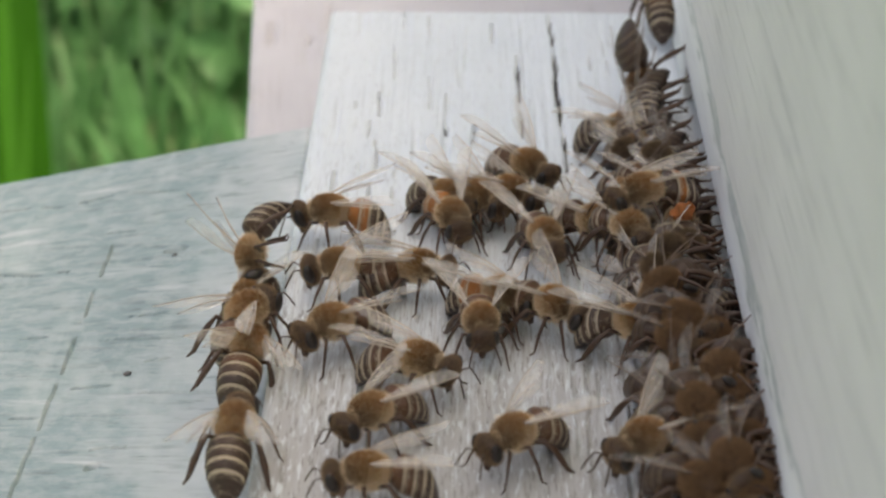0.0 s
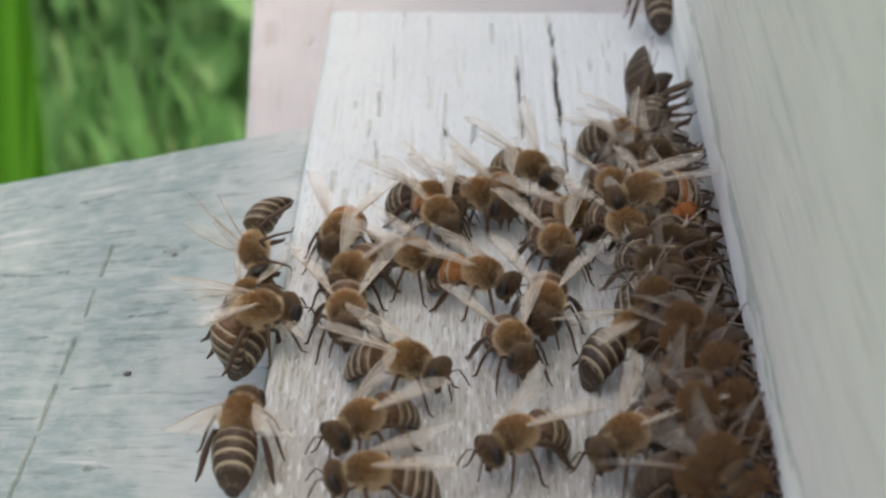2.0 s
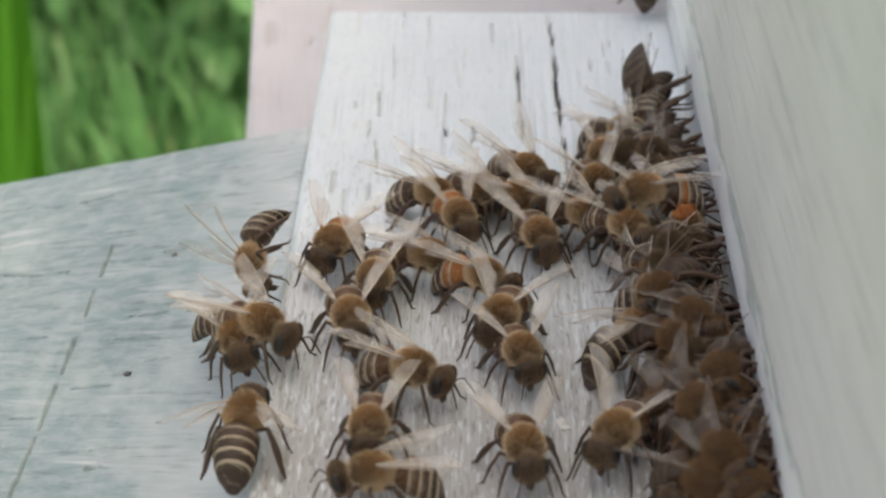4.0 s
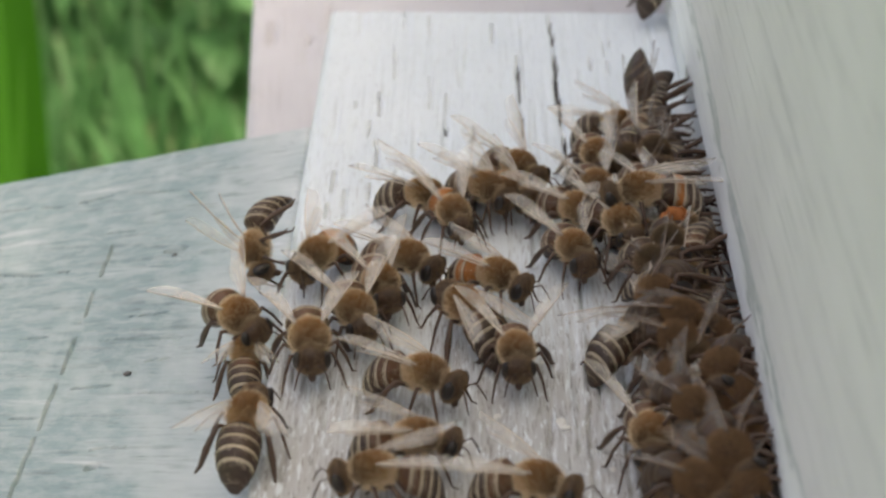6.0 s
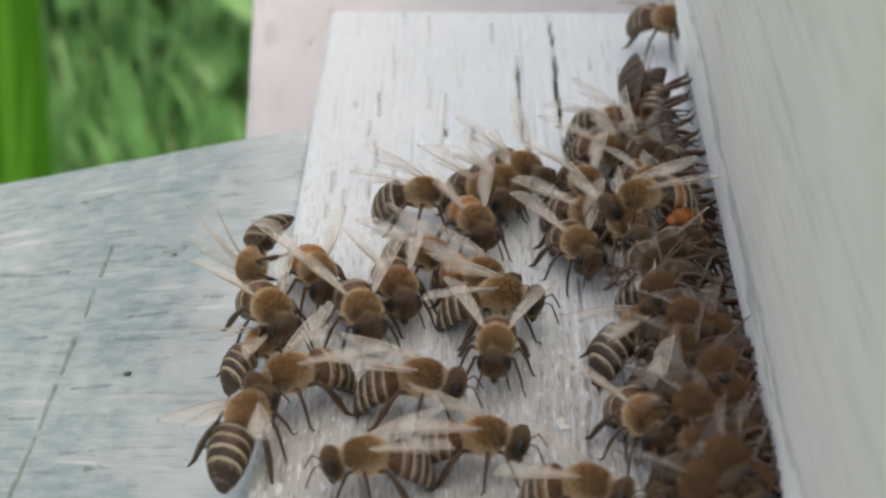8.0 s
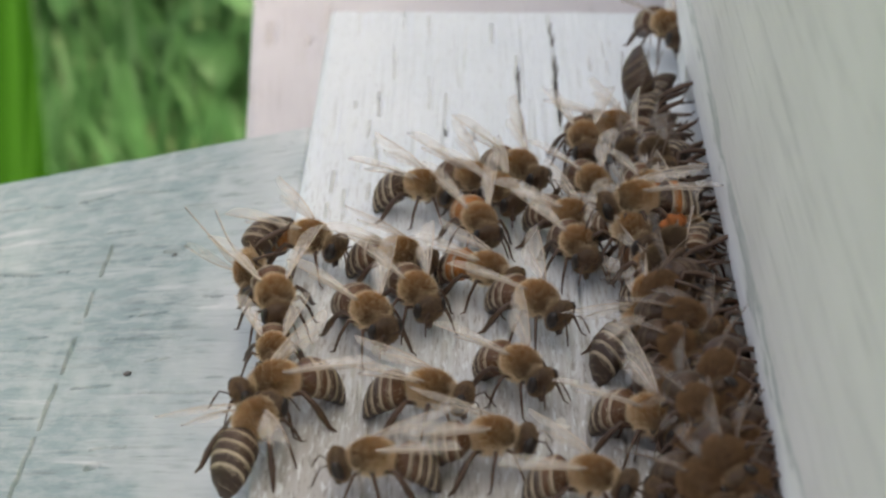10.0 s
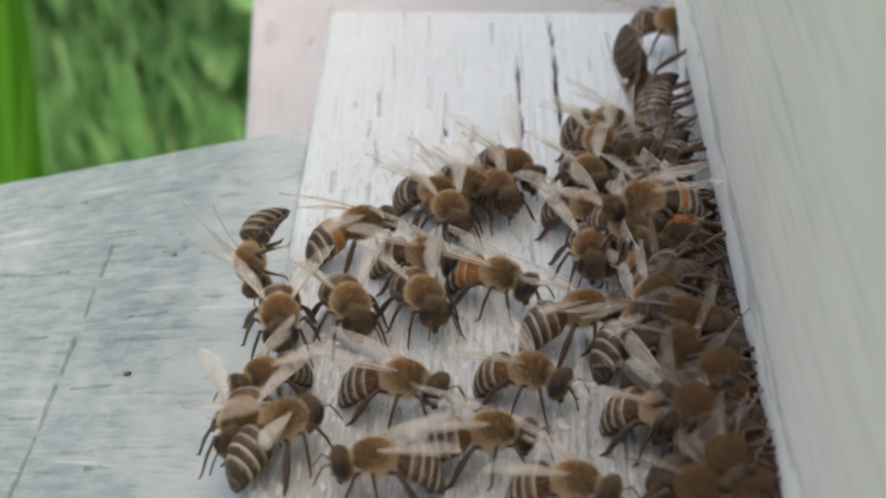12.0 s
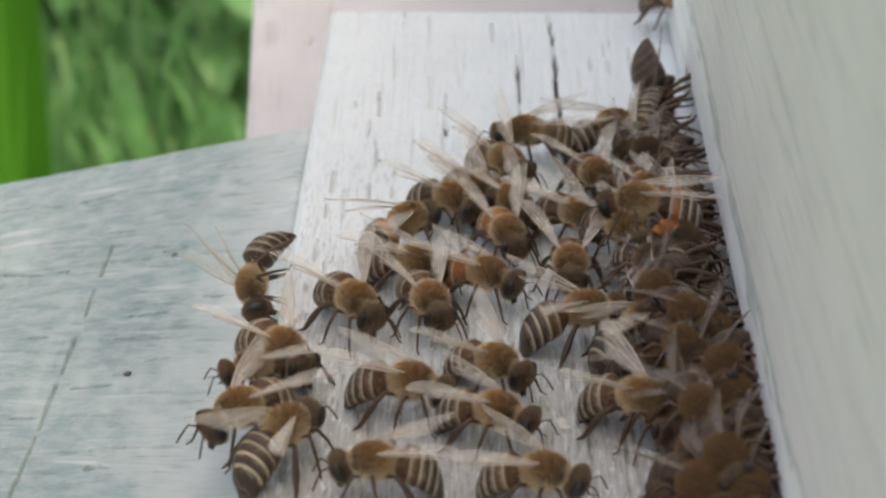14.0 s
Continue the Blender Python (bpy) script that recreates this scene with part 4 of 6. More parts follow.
    walk(BEES[3], [at(0, -27.2, 228.5, -112, -4.5, -3), at(1, -26.9, 229.1, -109, -4.5, -3), at(2, -27.2, 228.5, -106, -4.5, -3), at(3, -27.4, 227.7, -108, -4.5, -3), at(3.6, -27.0, 224.5, -52, -4.5, -3), at(4.2, -26.7, 221.5, 4, -4.4, -3), at(4.8, -26.5, 218.5, 56, -4.2, -3), at(5.5, -25.6, 212.8, 91, -4, -3), at(6, -25.8, 214.1, 92, -4, -3), at(6.5, -25.6, 216.7, 91, -4, -3), at(7, -24.2, 219.5, 86, -4, -3), at(7.5, -23.5, 218.6, 79, -4, -3), at(8.2, -23.7, 213.9, 38, -3, -3), at(8.75, -23.1, 211.6, -12, -2, -3), at(9.3, -22.4, 209.4, -62, -1, -3), at(10.5, -21.6, 206.9, -90, 0, -3), at(11, -21.5, 205.6, -96, 0, -3), at(11.5, -21.7, 202.8, -105, 0, -3), at(12, -22.7, 202, -139, 0, -3), at(12.5, -22.7, 201.6, -151, 0, -3), at(13, -22.5, 202.9, -156, 0, -3), at(13.5, -23, 203.5, -160, 0, -3), at(14, -23.9, 204, -160, 0, -3)])
    fidget(BEES[3], 3)
    walk(BEES[4], [at(0, -24.4, 190.9, 88, 0, -3), at(0.5, -24.2, 191.4, 88, 0, -3), at(1, -24, 191.5, 87, 0, -3), at(1.5, -23.7, 192.2, 87, 0, -3), at(2, -23.9, 192.2, 87, 0, -3), at(2.5, -23.6, 192.6, 86, 0, -3), at(3, -23.7, 192.7, 86, 0, -3), at(5.5, -23.2, 192.8, 84, 0, -3), at(6, -23.2, 192.8, 84, 0, -3), at(6.5, -23.1, 193, 84, 0, -3), at(7, -23, 193, 83, 0, -3), at(7.5, -23, 193, 79, 0, -3), at(8, -23.2, 192.7, 74, 0, -3), at(10.5, -22.1, 191.4, 70, 0, -3), at(11, -22.3, 191.6, 70, 0, -3), at(11.5, -22.2, 191, 66, 0, -3), at(12, -19, 191.3, 50, 0, -3), at(12.5, -19.2, 190.8, 50, 0, -3), at(13, -21.6, 190.1, 61, 0, -3), at(13.5, -21, 189.2, 63, 0, -3), at(14, -18.7, 190.4, 57, 0, -3)])
    fan(BEES[4], 34, 12, 14)
    fidget(BEES[4], 4)
    walk(BEES[5], [at(0, -17.8, 241.7, -179, 0, -3), at(0.5, -17.1, 240.1, -158, 0, -3), at(1, -16.7, 238.7, -126, 0, -3), at(1.5, -16.4, 237.1, -114, 0, -3), at(2, -15.9, 235.5, -99, 0, -3), at(2.5, -16.5, 235.2, -97, 0, -3), at(3, -16.7, 234.9, -95, 0, -3), at(5.5, -17.6, 229.1, -127, 0, -3), at(6, -18.4, 229.4, -116, 0, -3), at(6.5, -19.3, 228.6, -97, 0, -3), at(7, -18.9, 227.1, -93, 0, -3), at(7.5, -18.4, 224.9, -88, 0, -3), at(8, -17.8, 224.7, -71, 0, -3), at(9, -19.4, 232.4, -36, 0, -3), at(10.5, -18.5, 234.8, -19, 0, -3), at(11, -14.8, 236.5, 1, 0, -3), at(11.5, -13.3, 237.4, 18, 0, -3), at(12, -12.9, 238.3, 32, 0, -3), at(12.5, -11.8, 238.0, 40, 0, -3), at(13, -10.7, 239.1, 46, 0, -3), at(13.5, -9.0, 240.0, 47, 0, -3), at(14, -7.1, 239.5, 47, 0, -3)])
    fidget(BEES[5], 5)
    walk(BEES[6], [at(0, -15.5, 227, -175, 0, -3), at(0.5, -15.3, 225.2, -162, 0, -3), at(1, -15.4, 223.9, -149, 0, -3), at(1.5, -15, 224.7, -127, 0, -3), at(2, -14, 225.3, -117, 0, -3), at(2.5, -12.6, 224.8, -122, 0, -3), at(3, -11.9, 223.9, -128, 0, -3), at(3.8, -11.1, 223.6, -100, 0, -3), at(5.5, -9, 221.9, -79, 0, -3), at(6, -9.9, 222.3, -73, 0, -3), at(6.5, -10.5, 222.7, -66, 0, -3), at(7, -10.4, 222.5, -70, 0, -3), at(7.5, -8.5, 221.6, -74, 0, -3), at(8, -7.7, 221.4, -77, 0, -3), at(10.5, -4.5, 219.2, -66, 0, -3), at(11, -3.9, 218.1, -67, 0, -3), at(11.5, -4.2, 218.8, -67, 0, -3), at(12, -4.5, 219.2, -68, 0, -3), at(12.5, -4.4, 219.2, -68, 0, -3), at(13, -4, 218.5, -69, 0, -3), at(13.5, -3.9, 218.3, -69, 0, -3), at(14, -3.8, 218.1, -70, 0, -3)])
    fidget(BEES[6], 6)
    walk(BEES[7], [at(0, -15.7, 212.4, -142, 0, -3), at(0.5, -16.2, 212.6, -135, 0, -3), at(1, -15.4, 211.9, -103, 0, -3), at(1.5, -14.3, 213.8, -92, 0, -3), at(2, -13.8, 215.0, -87, 0, -3), at(2.5, -14.2, 215.2, -82, 0, -3), at(3, -13.6, 214.4, -78, 0, -3), at(5.5, -12.9, 213.4, -84, 0, -3), at(6, -12.6, 215.1, -74, 0, -3), at(6.5, -11.7, 212.8, -57, 0, -3), at(7, -10.5, 212.3, -68, 0, -3), at(7.5, -10.4, 212.3, -73, 0, -3), at(8, -11.8, 215.2, -74, 0, -3), at(10.5, -10.6, 214.7, -61, 0, -3), at(11, -12.9, 217.1, -73, 0, -3), at(11.5, -13.9, 218.0, -82, 0, -3), at(12, -13.3, 216.7, -71, 0, -3), at(12.5, -11.8, 215.3, -57, 0, -3), at(13, -11.4, 215.3, -62, 0, -3), at(13.5, -12.1, 217.2, -66, 0, -3), at(14, -12.6, 217.6, -57, 0, -3)])
    fidget(BEES[7], 7)
    walk(BEES[8], [at(0, -4.6, 204.3, -24, 0, -3), at(0.5, -5.8, 203.5, -24, 0, -3), at(1, -3.9, 204.3, -25, 0, -3), at(1.5, -4.1, 204.4, -26, 0, -3), at(2, -5.8, 204.0, -26, 0, -3), at(2.5, -6.7, 204.0, -27, 0, -3), at(3, -5.3, 203.7, -28, 0, -3), at(5.5, -4.9, 200.9, -32, 0, -3), at(6, -3.8, 201.2, -28, 0, -3), at(6.5, -6.8, 201.6, -22, 0, -3), at(7, -7.6, 201.2, -13, 0, -3), at(7.5, -3.6, 200.8, -7, 0, -3), at(8, -4.1, 200.3, -5, 0, -3), at(10.5, -3.0, 197.8, -18, 0, -3), at(11, -4.0, 198.5, -20, 0, -3), at(11.5, -6.3, 199.1, -21, 0, -3), at(12, -6.1, 200.0, -16, 0, -3), at(12.5, -3.3, 199.8, -11, 0, -3), at(13, -6.1, 199.4, -18, 0, -3), at(13.5, -7.1, 200.0, -15, 0, -3), at(14, -5.3, 199.6, -18, 0, -3)])
    fidget(BEES[8], 8)
    walk(BEES[9], [at(0, -10.1, 193.4, -137, 0, -3), at(0.5, -11.5, 193.4, -137, 0, -3), at(1, -11.8, 192.3, -136, 0, -3), at(1.5, -11.2, 191.7, -136, 0, -3), at(2, -11.0, 191.7, -135, 0, -3), at(2.5, -10.9, 191.7, -134, 0, -3), at(3, -10.6, 191.8, -134, 0, -3), at(3.9, -10.1, 190.5, -98, 0, -3), at(4.6, -9.0, 189.7, -70, 0, -3), at(5.5, -7.3, 189.0, -20, 0, -3), at(6, -4.3, 188.4, -6, 0, -3), at(6.5, -1.5, 187.8, -6, 0, -3), at(7, 0.3, 188.3, -6, 0, -3), at(7.5, 2.1, 188.1, -6, 0, -3), at(8, 3.0, 188.8, -5, 0, -3), at(10.5, 3.8, 188.9, 1, 0, -3), at(11, 3.7, 188.9, 1, 0, -3), at(11.5, 3.7, 188.9, 1, 0, -3), at(12, 3.8, 189.8, 1, 0, -3), at(12.5, 3.6, 190.5, 1, 0, -3), at(13, 3.9, 191.0, -8, 0, -3), at(13.5, 4.4, 191.8, -16, 0, -3), at(14, 4.3, 193.9, -24, 0, -3)])
    fidget(BEES[9], 9)
    walk(BEES[10], [at(0, -10.0, 182.1, -175, 0, -3), at(2, -9.8, 181.9, -175, 0, -3), at(4, -9.4, 181.9, -175, 0, -3), at(6, -9.3, 182.1, -175, 0, -3), at(6.5, -9.3, 182.5, -175, 0, -3), at(7, -9.9, 183.8, -175, 0, -3), at(7.5, -10.0, 184.2, -174, 0, -3), at(8, -10.3, 184.8, -172, 0, -3), at(10.5, -9.4, 184.6, -172, 0, -3), at(12, -9.3, 184.6, -175, 0, -3), at(13, -9.4, 184.0, -175, 0, -3), at(14, -9.4, 184.0, -175, 0, -3)])
    fidget(BEES[10], 10)
    walk(BEES[11], [at(0, 5.5, 189.3, -139, 0, -3), at(1, 5.6, 188.8, -139, 0, -3), at(2, 5.7, 188.9, -139, 0, -3), at(2.5, 5.9, 189.1, -128, 0, -3), at(3, 7.3, 191.4, -114, 0, -3), at(3.2, 7.6, 192.0, -110, 0, -3), at(3.9, 7.0, 187.5, -85, 0, -3), at(4.6, 6.7, 183.2, -57, 0, -3), at(5.5, 7.4, 180.7, -29, 0, -3), at(6.5, 10.3, 180.3, -17, 0, -3), at(7.3, 13.5, 180.1, -17, 0, -3), at(8.1, 13.6, 179.8, -17, 0, -3), at(10.5, 14.2, 181.6, -17, 0, -3), at(11.5, 12.9, 180.1, -17, 0, -3), at(12.5, 11.8, 180.7, -17, 0, -3), at(13.3, 10.4, 181.5, -17, 0, -3), at(14, 9.2, 182.1, -17, 0, -3)])
    fidget(BEES[11], 11)
    walk(BEES[12], [at(0, 19.5, 188.0, -141, 0, -3), at(0.5, 19.5, 188.8, -118, 0, -3), at(1, 19.1, 188.3, -99, 0, -3), at(1.5, 19.2, 188.8, -111, 0, -3), at(2, 17.6, 188.6, -135, 0, -3), at(2.5, 16.2, 188.3, -154, 0, -3), at(3, 15.9, 188.8, -179, 0, -3), at(4, 16.6, 189.3, -117, 0, -3), at(5.5, 17.5, 191.9, -91, 0, -3), at(6, 20.5, 188.8, -89, 0, -3), at(6.5, 18.4, 190.9, -82, 0, -3), at(7, 17.4, 193.3, -78, 0, -3), at(7.5, 18.6, 193.8, -74, 0, -3), at(8, 20.2, 191.9, -70, 0, -3), at(8.2, 21.7, 191.1, -69, 0, -3), at(10.5, 20.4, 193.6, -35, 0, -3), at(11, 17.6, 194.8, -34, 0, -3), at(11.5, 20.0, 195.1, -34, 0, -3), at(12, 22.6, 193.2, -33, 0, -3), at(12.5, 21.6, 193.8, -33, 0, -3), at(13, 16.8, 194.9, -32, 0, -3), at(13.5, 17.0, 196.0, -32, 0, -3), at(14, 20.2, 196.2, -32, 0, -3)])
    fidget(BEES[12], 12)
    walk(BEES[13], [at(0, 2.2, 213.5, -87, 0, -3), at(0.5, 3.1, 212.5, -80, 0, -3), at(1, 3.5, 211.3, -61, 0, -3), at(1.5, 4.0, 211.5, -61, 0, -3), at(2, 6.0, 208.9, -73, 0, -3), at(2.5, 6.7, 207.6, -74, 0, -3), at(3, 7.5, 205.6, -74, 0, -3), at(5.5, 6.1, 207.9, -83, 0, -3), at(6, 6.3, 206.7, -86, 0, -3), at(6.5, 6.2, 207.7, -88, 0, -3), at(7, 5.3, 209.7, -91, 0, -3), at(7.5, 4.2, 209.1, -93, 0, -3), at(8, 3.9, 208.1, -93, 0, -3), at(10.5, 7.3, 203.2, -42, 0, -3), at(11, 5.9, 204.6, -39, 0, -3), at(11.5, 6.6, 203.8, -33, 0, -3), at(12, 8.2, 202.1, -26, 0, -3), at(12.5, 9.9, 201.5, -19, 0, -3), at(13, 6.4, 202.7, -26, 0, -3), at(13.5, 3.9, 204.6, -34, 0, -3), at(14, 4.3, 204.2, -38, 0, -3)])
    fidget(BEES[13], 13)
    walk(BEES[14], [at(0, 5.1, 220.1, -28, 0, -3), at(0.5, 4.7, 225.3, -29, 0, -3), at(1, 3.3, 225.0, -30, 0, -3), at(1.5, 2.3, 225.0, -30, 0, -3), at(2, 2.7, 225.0, -31, 0, -3), at(2.5, 3.4, 223.9, -32, 0, -3), at(3, 2.1, 224.3, -32, 0, -3), at(5.5, 4.5, 224.7, -36, 0, -3), at(6, 4.5, 224.7, -36, 0, -3), at(6.5, 4.3, 224.9, -37, 0, -3), at(7, 2.8, 225.4, -36, 0, -3), at(7.5, 1.8, 225.1, -36, 0, -3), at(8, 2.8, 224.7, -35, 0, -3), at(8.2, 2.8, 224.7, -35, 0, -3), at(10.5, 3.8, 226.4, -33, 0, -3), at(11, 5.0, 224.7, -32, 0, -3), at(11.5, 4.9, 224.7, -31, 0, -3), at(12, 4.9, 224.7, -31, 0, -3), at(12.5, 4.9, 224.7, -30, 0, -3), at(13, 4.5, 224.9, -30, 0, -3), at(13.5, 3.4, 224.6, -29, 0, -3), at(14, 3.3, 225.1, -28, 0, -3)])
    fidget(BEES[14], 14)
    walk(BEES[15], [at(0, 11.4, 217.1, -36, 0, -3), at(0.5, 11.3, 217.7, -70, 0, -3), at(1, 10.9, 218.3, -92, 0, -3), at(1.5, 12.1, 219.5, -88, 0, -3), at(2, 9.9, 217.5, -94, 0, -3), at(2.5, 9.5, 215.6, -81, 0, -3), at(3, 9.6, 214.3, -60, 0, -3), at(3.8, 5.4, 214.2, -96, 0, -3), at(4.6, 2.6, 215.3, -143, 0, -3), at(5.05, 1.5, 216.1, -188, 0, -3), at(5.5, 0.5, 217.0, -233, 0, -3), at(6, -0.0, 217.2, -239, 0, -3), at(6.5, -0.8, 219.3, -246, 0, -3), at(6.9, 0.4, 220.0, -267, 0, -3), at(7.3, 1.8, 220.1, -287, 0, -3), at(7.7, 3.7, 219.7, -323, 0, -3), at(8.1, 5.4, 219.1, -371, 0, -3), at(10.5, 11.4, 217.7, -408, 0, -3), at(11, 14.1, 216.9, -379, 0, -3), at(11.5, 14.6, 216.4, -349, 0, -3), at(12.5, 14.9, 216.3, -343, 0, -3), at(14, 14.9, 216.3, -343, 0, -3)])
    fold(BEES[15], [(0, 40, 20), (3.2, 40, 20), (5.0, 17, -2), (7.0, 17, -2), (7.6, 28, 8), (8.2, 26, 6), (10, 38, 18), (14, 40, 20)])
    fidget(BEES[15], 15)
    walk(BEES[16], [at(0, -5.3, 226.9, 1, 0, -3), at(1, -4.7, 230.0, -19, 0, -3), at(2, -5.8, 229.4, -36, 0, -3), at(3, -3.0, 230.1, -20, 0, -3), at(5.5, -6.4, 228.9, -36, 0, -3), at(6, -6.5, 229.1, -36, 0, -3), at(6.5, -4.4, 230.1, -37, 0, -3), at(7, -2.5, 229.9, -37, 0, -3), at(7.5, -2.2, 229.6, -37, 0, -3), at(8, -3.9, 229.8, -37, 0, -3), at(10.5, -7.6, 230.1, -23, 0, -3), at(11, -7.1, 229.2, -23, 0, -3), at(11.5, -6.1, 228.7, -23, 0, -3), at(12, -4.3, 229.9, -23, 0, -3), at(12.5, -3.8, 230.4, -23, 0, -3), at(13, -4.7, 229.7, -23, 0, -3), at(13.5, -4.8, 229.4, -23, 0, -3), at(14, -5.4, 228.1, -23, 0, -3)])
    fidget(BEES[16], 16)
    walk(BEES[17], [at(0, -1.5, 240.7, -72, 0, -3), at(0.5, -2.7, 241.9, -71, 0, -3), at(1, -2.9, 241.9, -71, 0, -3), at(1.5, -1.6, 239.4, -71, 0, -3), at(2, -3.1, 241.1, -71, 0, -3), at(2.5, -3.7, 242.1, -71, 0, -3), at(3, -1.1, 240.5, -72, 0, -3), at(5.5, -0.4, 240.5, -72, 0, -3), at(6, -1.3, 241.5, -72, 0, -3), at(6.5, -2.1, 241.5, -72, 0, -3), at(7, -0.2, 240.3, -72, 0, -3), at(7.5, 1.5, 238.8, -72, 0, -3), at(8, 1.6, 238.9, -72, 0, -3), at(10.5, 2.1, 239.6, -72, 0, -3), at(11, -0.2, 241.0, -72, 0, -3), at(11.5, -1.1, 241.8, -72, 0, -3), at(12, -1.8, 242.5, -72, 0, -3), at(12.5, 0.6, 240.5, -72, 0, -3), at(13, 2.1, 238.6, -72, 0, -3), at(13.5, 4.4, 237.2, -72, 0, -3), at(14, 5.6, 236.0, -73, 0, -3)])
    fidget(BEES[17], 17)
    walk(BEES[18], [at(0, 10.4, 235.0, -75, 0, -3), at(0.5, 11.5, 232.2, -75, 0, -3), at(1, 9.7, 235.0, -75, 0, -3), at(1.5, 9.5, 235.3, -75, 0, -3), at(2, 11.8, 232.9, -76, 0, -3), at(2.5, 12.2, 233.2, -76, 0, -3), at(3, 9.6, 235.3, -76, 0, -3), at(5.5, 11.1, 234.3, -76, 0, -3), at(6, 14.0, 231.8, -71, 0, -3), at(6.5, 14.3, 232.7, -64, 0, -3), at(7, 12.1, 234.1, -66, 0, -3), at(7.5, 12.1, 234.4, -68, 0, -3), at(8, 14.7, 232.5, -71, 0, -3), at(10.5, 14.3, 233.3, -77, 0, -3), at(11, 13.4, 236.1, -81, 0, -3), at(11.5, 13.9, 234.0, -84, 0, -3), at(12, 16.0, 231.5, -88, 0, -3), at(12.5, 14.2, 231.2, -92, 0, -3), at(13, 12.6, 233.0, -91, 0, -3), at(13.5, 12.8, 230.7, -90, 0, -3), at(14, 13.3, 227.8, -90, 0, -3)])
    fidget(BEES[18], 18)
    walk(BEES[19], [at(0, 8.9, 255.9, -47, 0, -3), at(0.5, 8.6, 256.2, -47, 0, -3), at(1, 8.6, 256.2, -48, 0, -3), at(1.5, 9.0, 255.4, -48, 0, -3), at(2, 9.3, 255.1, -48, 0, -3), at(2.5, 9.3, 255.1, -48, 0, -3), at(3, 8.7, 255.1, -48, 0, -3), at(5.5, 8.7, 252.7, -49, 0, -3), at(6, 7.5, 255.3, -49, 0, -3), at(6.5, 6.7, 255.9, -49, 0, -3), at(7, 7.5, 254.8, -49, 0, -3), at(7.5, 7.9, 255.3, -49, 0, -3), at(8, 8.2, 254.8, -49, 0, -3), at(10.5, 7.1, 255.9, -50, 0, -3), at(11, 5.8, 257.5, -50, 0, -3), at(11.5, 5.9, 256.4, -50, 0, -3), at(12, 7.0, 255.6, -50, 0, -3), at(12.5, 8.0, 255.6, -51, 0, -3), at(13, 7.5, 255.6, -51, 0, -3), at(13.5, 5.8, 258.0, -51, 0, -3), at(14, 5.7, 257.2, -51, 0, -3)])
    fidget(BEES[19], 19)
    walk(BEES[20], [at(0, 6.4, 248.1, -31, 0, -3), at(1, 4.9, 249.8, -39, 0, -3), at(1.5, 3.1, 247.5, -62, 0, -3), at(2, 5.1, 248.0, -73, 0, -3), at(3, 7.9, 246.5, -39, 0, -3), at(5.5, 6.6, 246.1, -48, 0, -3), at(6, 6.2, 249.0, -50, 0, -3), at(6.5, 5.6, 249.4, -52, 0, -3), at(7, 5.2, 250.0, -53, 0, -3), at(7.5, 6.6, 249.7, -55, 0, -3), at(8, 5.3, 250.5, -56, 0, -3), at(10.5, 4.8, 247.2, -62, 0, -3), at(11, 5.3, 246.4, -62, 0, -3), at(11.5, 5.2, 247.5, -62, 0, -3), at(12, 4.4, 248.9, -62, 0, -3), at(12.5, 4.6, 248.5, -62, 0, -3), at(13.3, 5.2, 247.2, -62, 0, -3), at(14, 6.3, 245.2, -62, 0, -3)])
    fidget(BEES[20], 20)
    walk(BEES[21], [at(0, -2.2, 246.3, -51, 0, -3), at(1, -2.4, 247.1, -51, 0, -3), at(2, -4.0, 245.8, -38, 0, -3), at(3, -2.9, 247.1, -35, 0, -3), at(5.5, -5.3, 247.1, -21, 0, -3), at(6.5, -4.7, 246.8, -24, 0, -3), at(7.3, -5.2, 247.9, -4, 0, -3), at(8.1, -5.0, 247.2, -12, 0, -3), at(10.5, -5.4, 249.7, -21, 0, -3), at(11, -5.6, 249.7, -25, 0, -3), at(11.5, -4.3, 248.8, -38, 0, -3), at(12.5, -3.1, 246.3, -41, 0, -3), at(13.3, -2.8, 246.3, -38, 0, -3), at(14, -1.4, 245.8, -38, 0, -3)])
    fidget(BEES[21], 21)
    walk(BEES[22], [at(0, 2.3, 246.3, -46, 0, -3), at(3, 2.4, 247.2, -39, 0, -3), at(5.5, 3.2, 248.9, -46, 0, -3), at(8, 3.0, 248.0, -50, 0, -3), at(10.5, 1.1, 251.9, -52, 0, -3), at(12.5, 1.6, 249.2, -52, 0, -3), at(14, 2.2, 248.8, -52, 0, -3)])
    fidget(BEES[22], 22)
    walk(BEES[23], [at(0, 22.6, 268.2, -23, 0, -3), at(0.5, 20.9, 267.2, -27, 0, -3), at(1, 21.0, 267.6, -18, 0, -3), at(1.5, 21.6, 265.3, -27, 0, -3), at(2, 22.9, 266.3, -18, 0, -3), at(3, 23.0, 266.3, -22, 0, -3), at(5.5, 22.2, 268.7, -27, 0, -3), at(6.5, 21.9, 269.5, -18, 0, -3), at(8, 21.6, 270.1, -23, 0, -3), at(10.5, 21.4, 268.6, -42, 0, -3), at(12, 20.7, 270.0, -23, 0, -3), at(13, 21.3, 269.1, -18, 0, -3), at(14, 21.1, 269.7, 23, 0, -3)])
    fidget(BEES[23], 23)
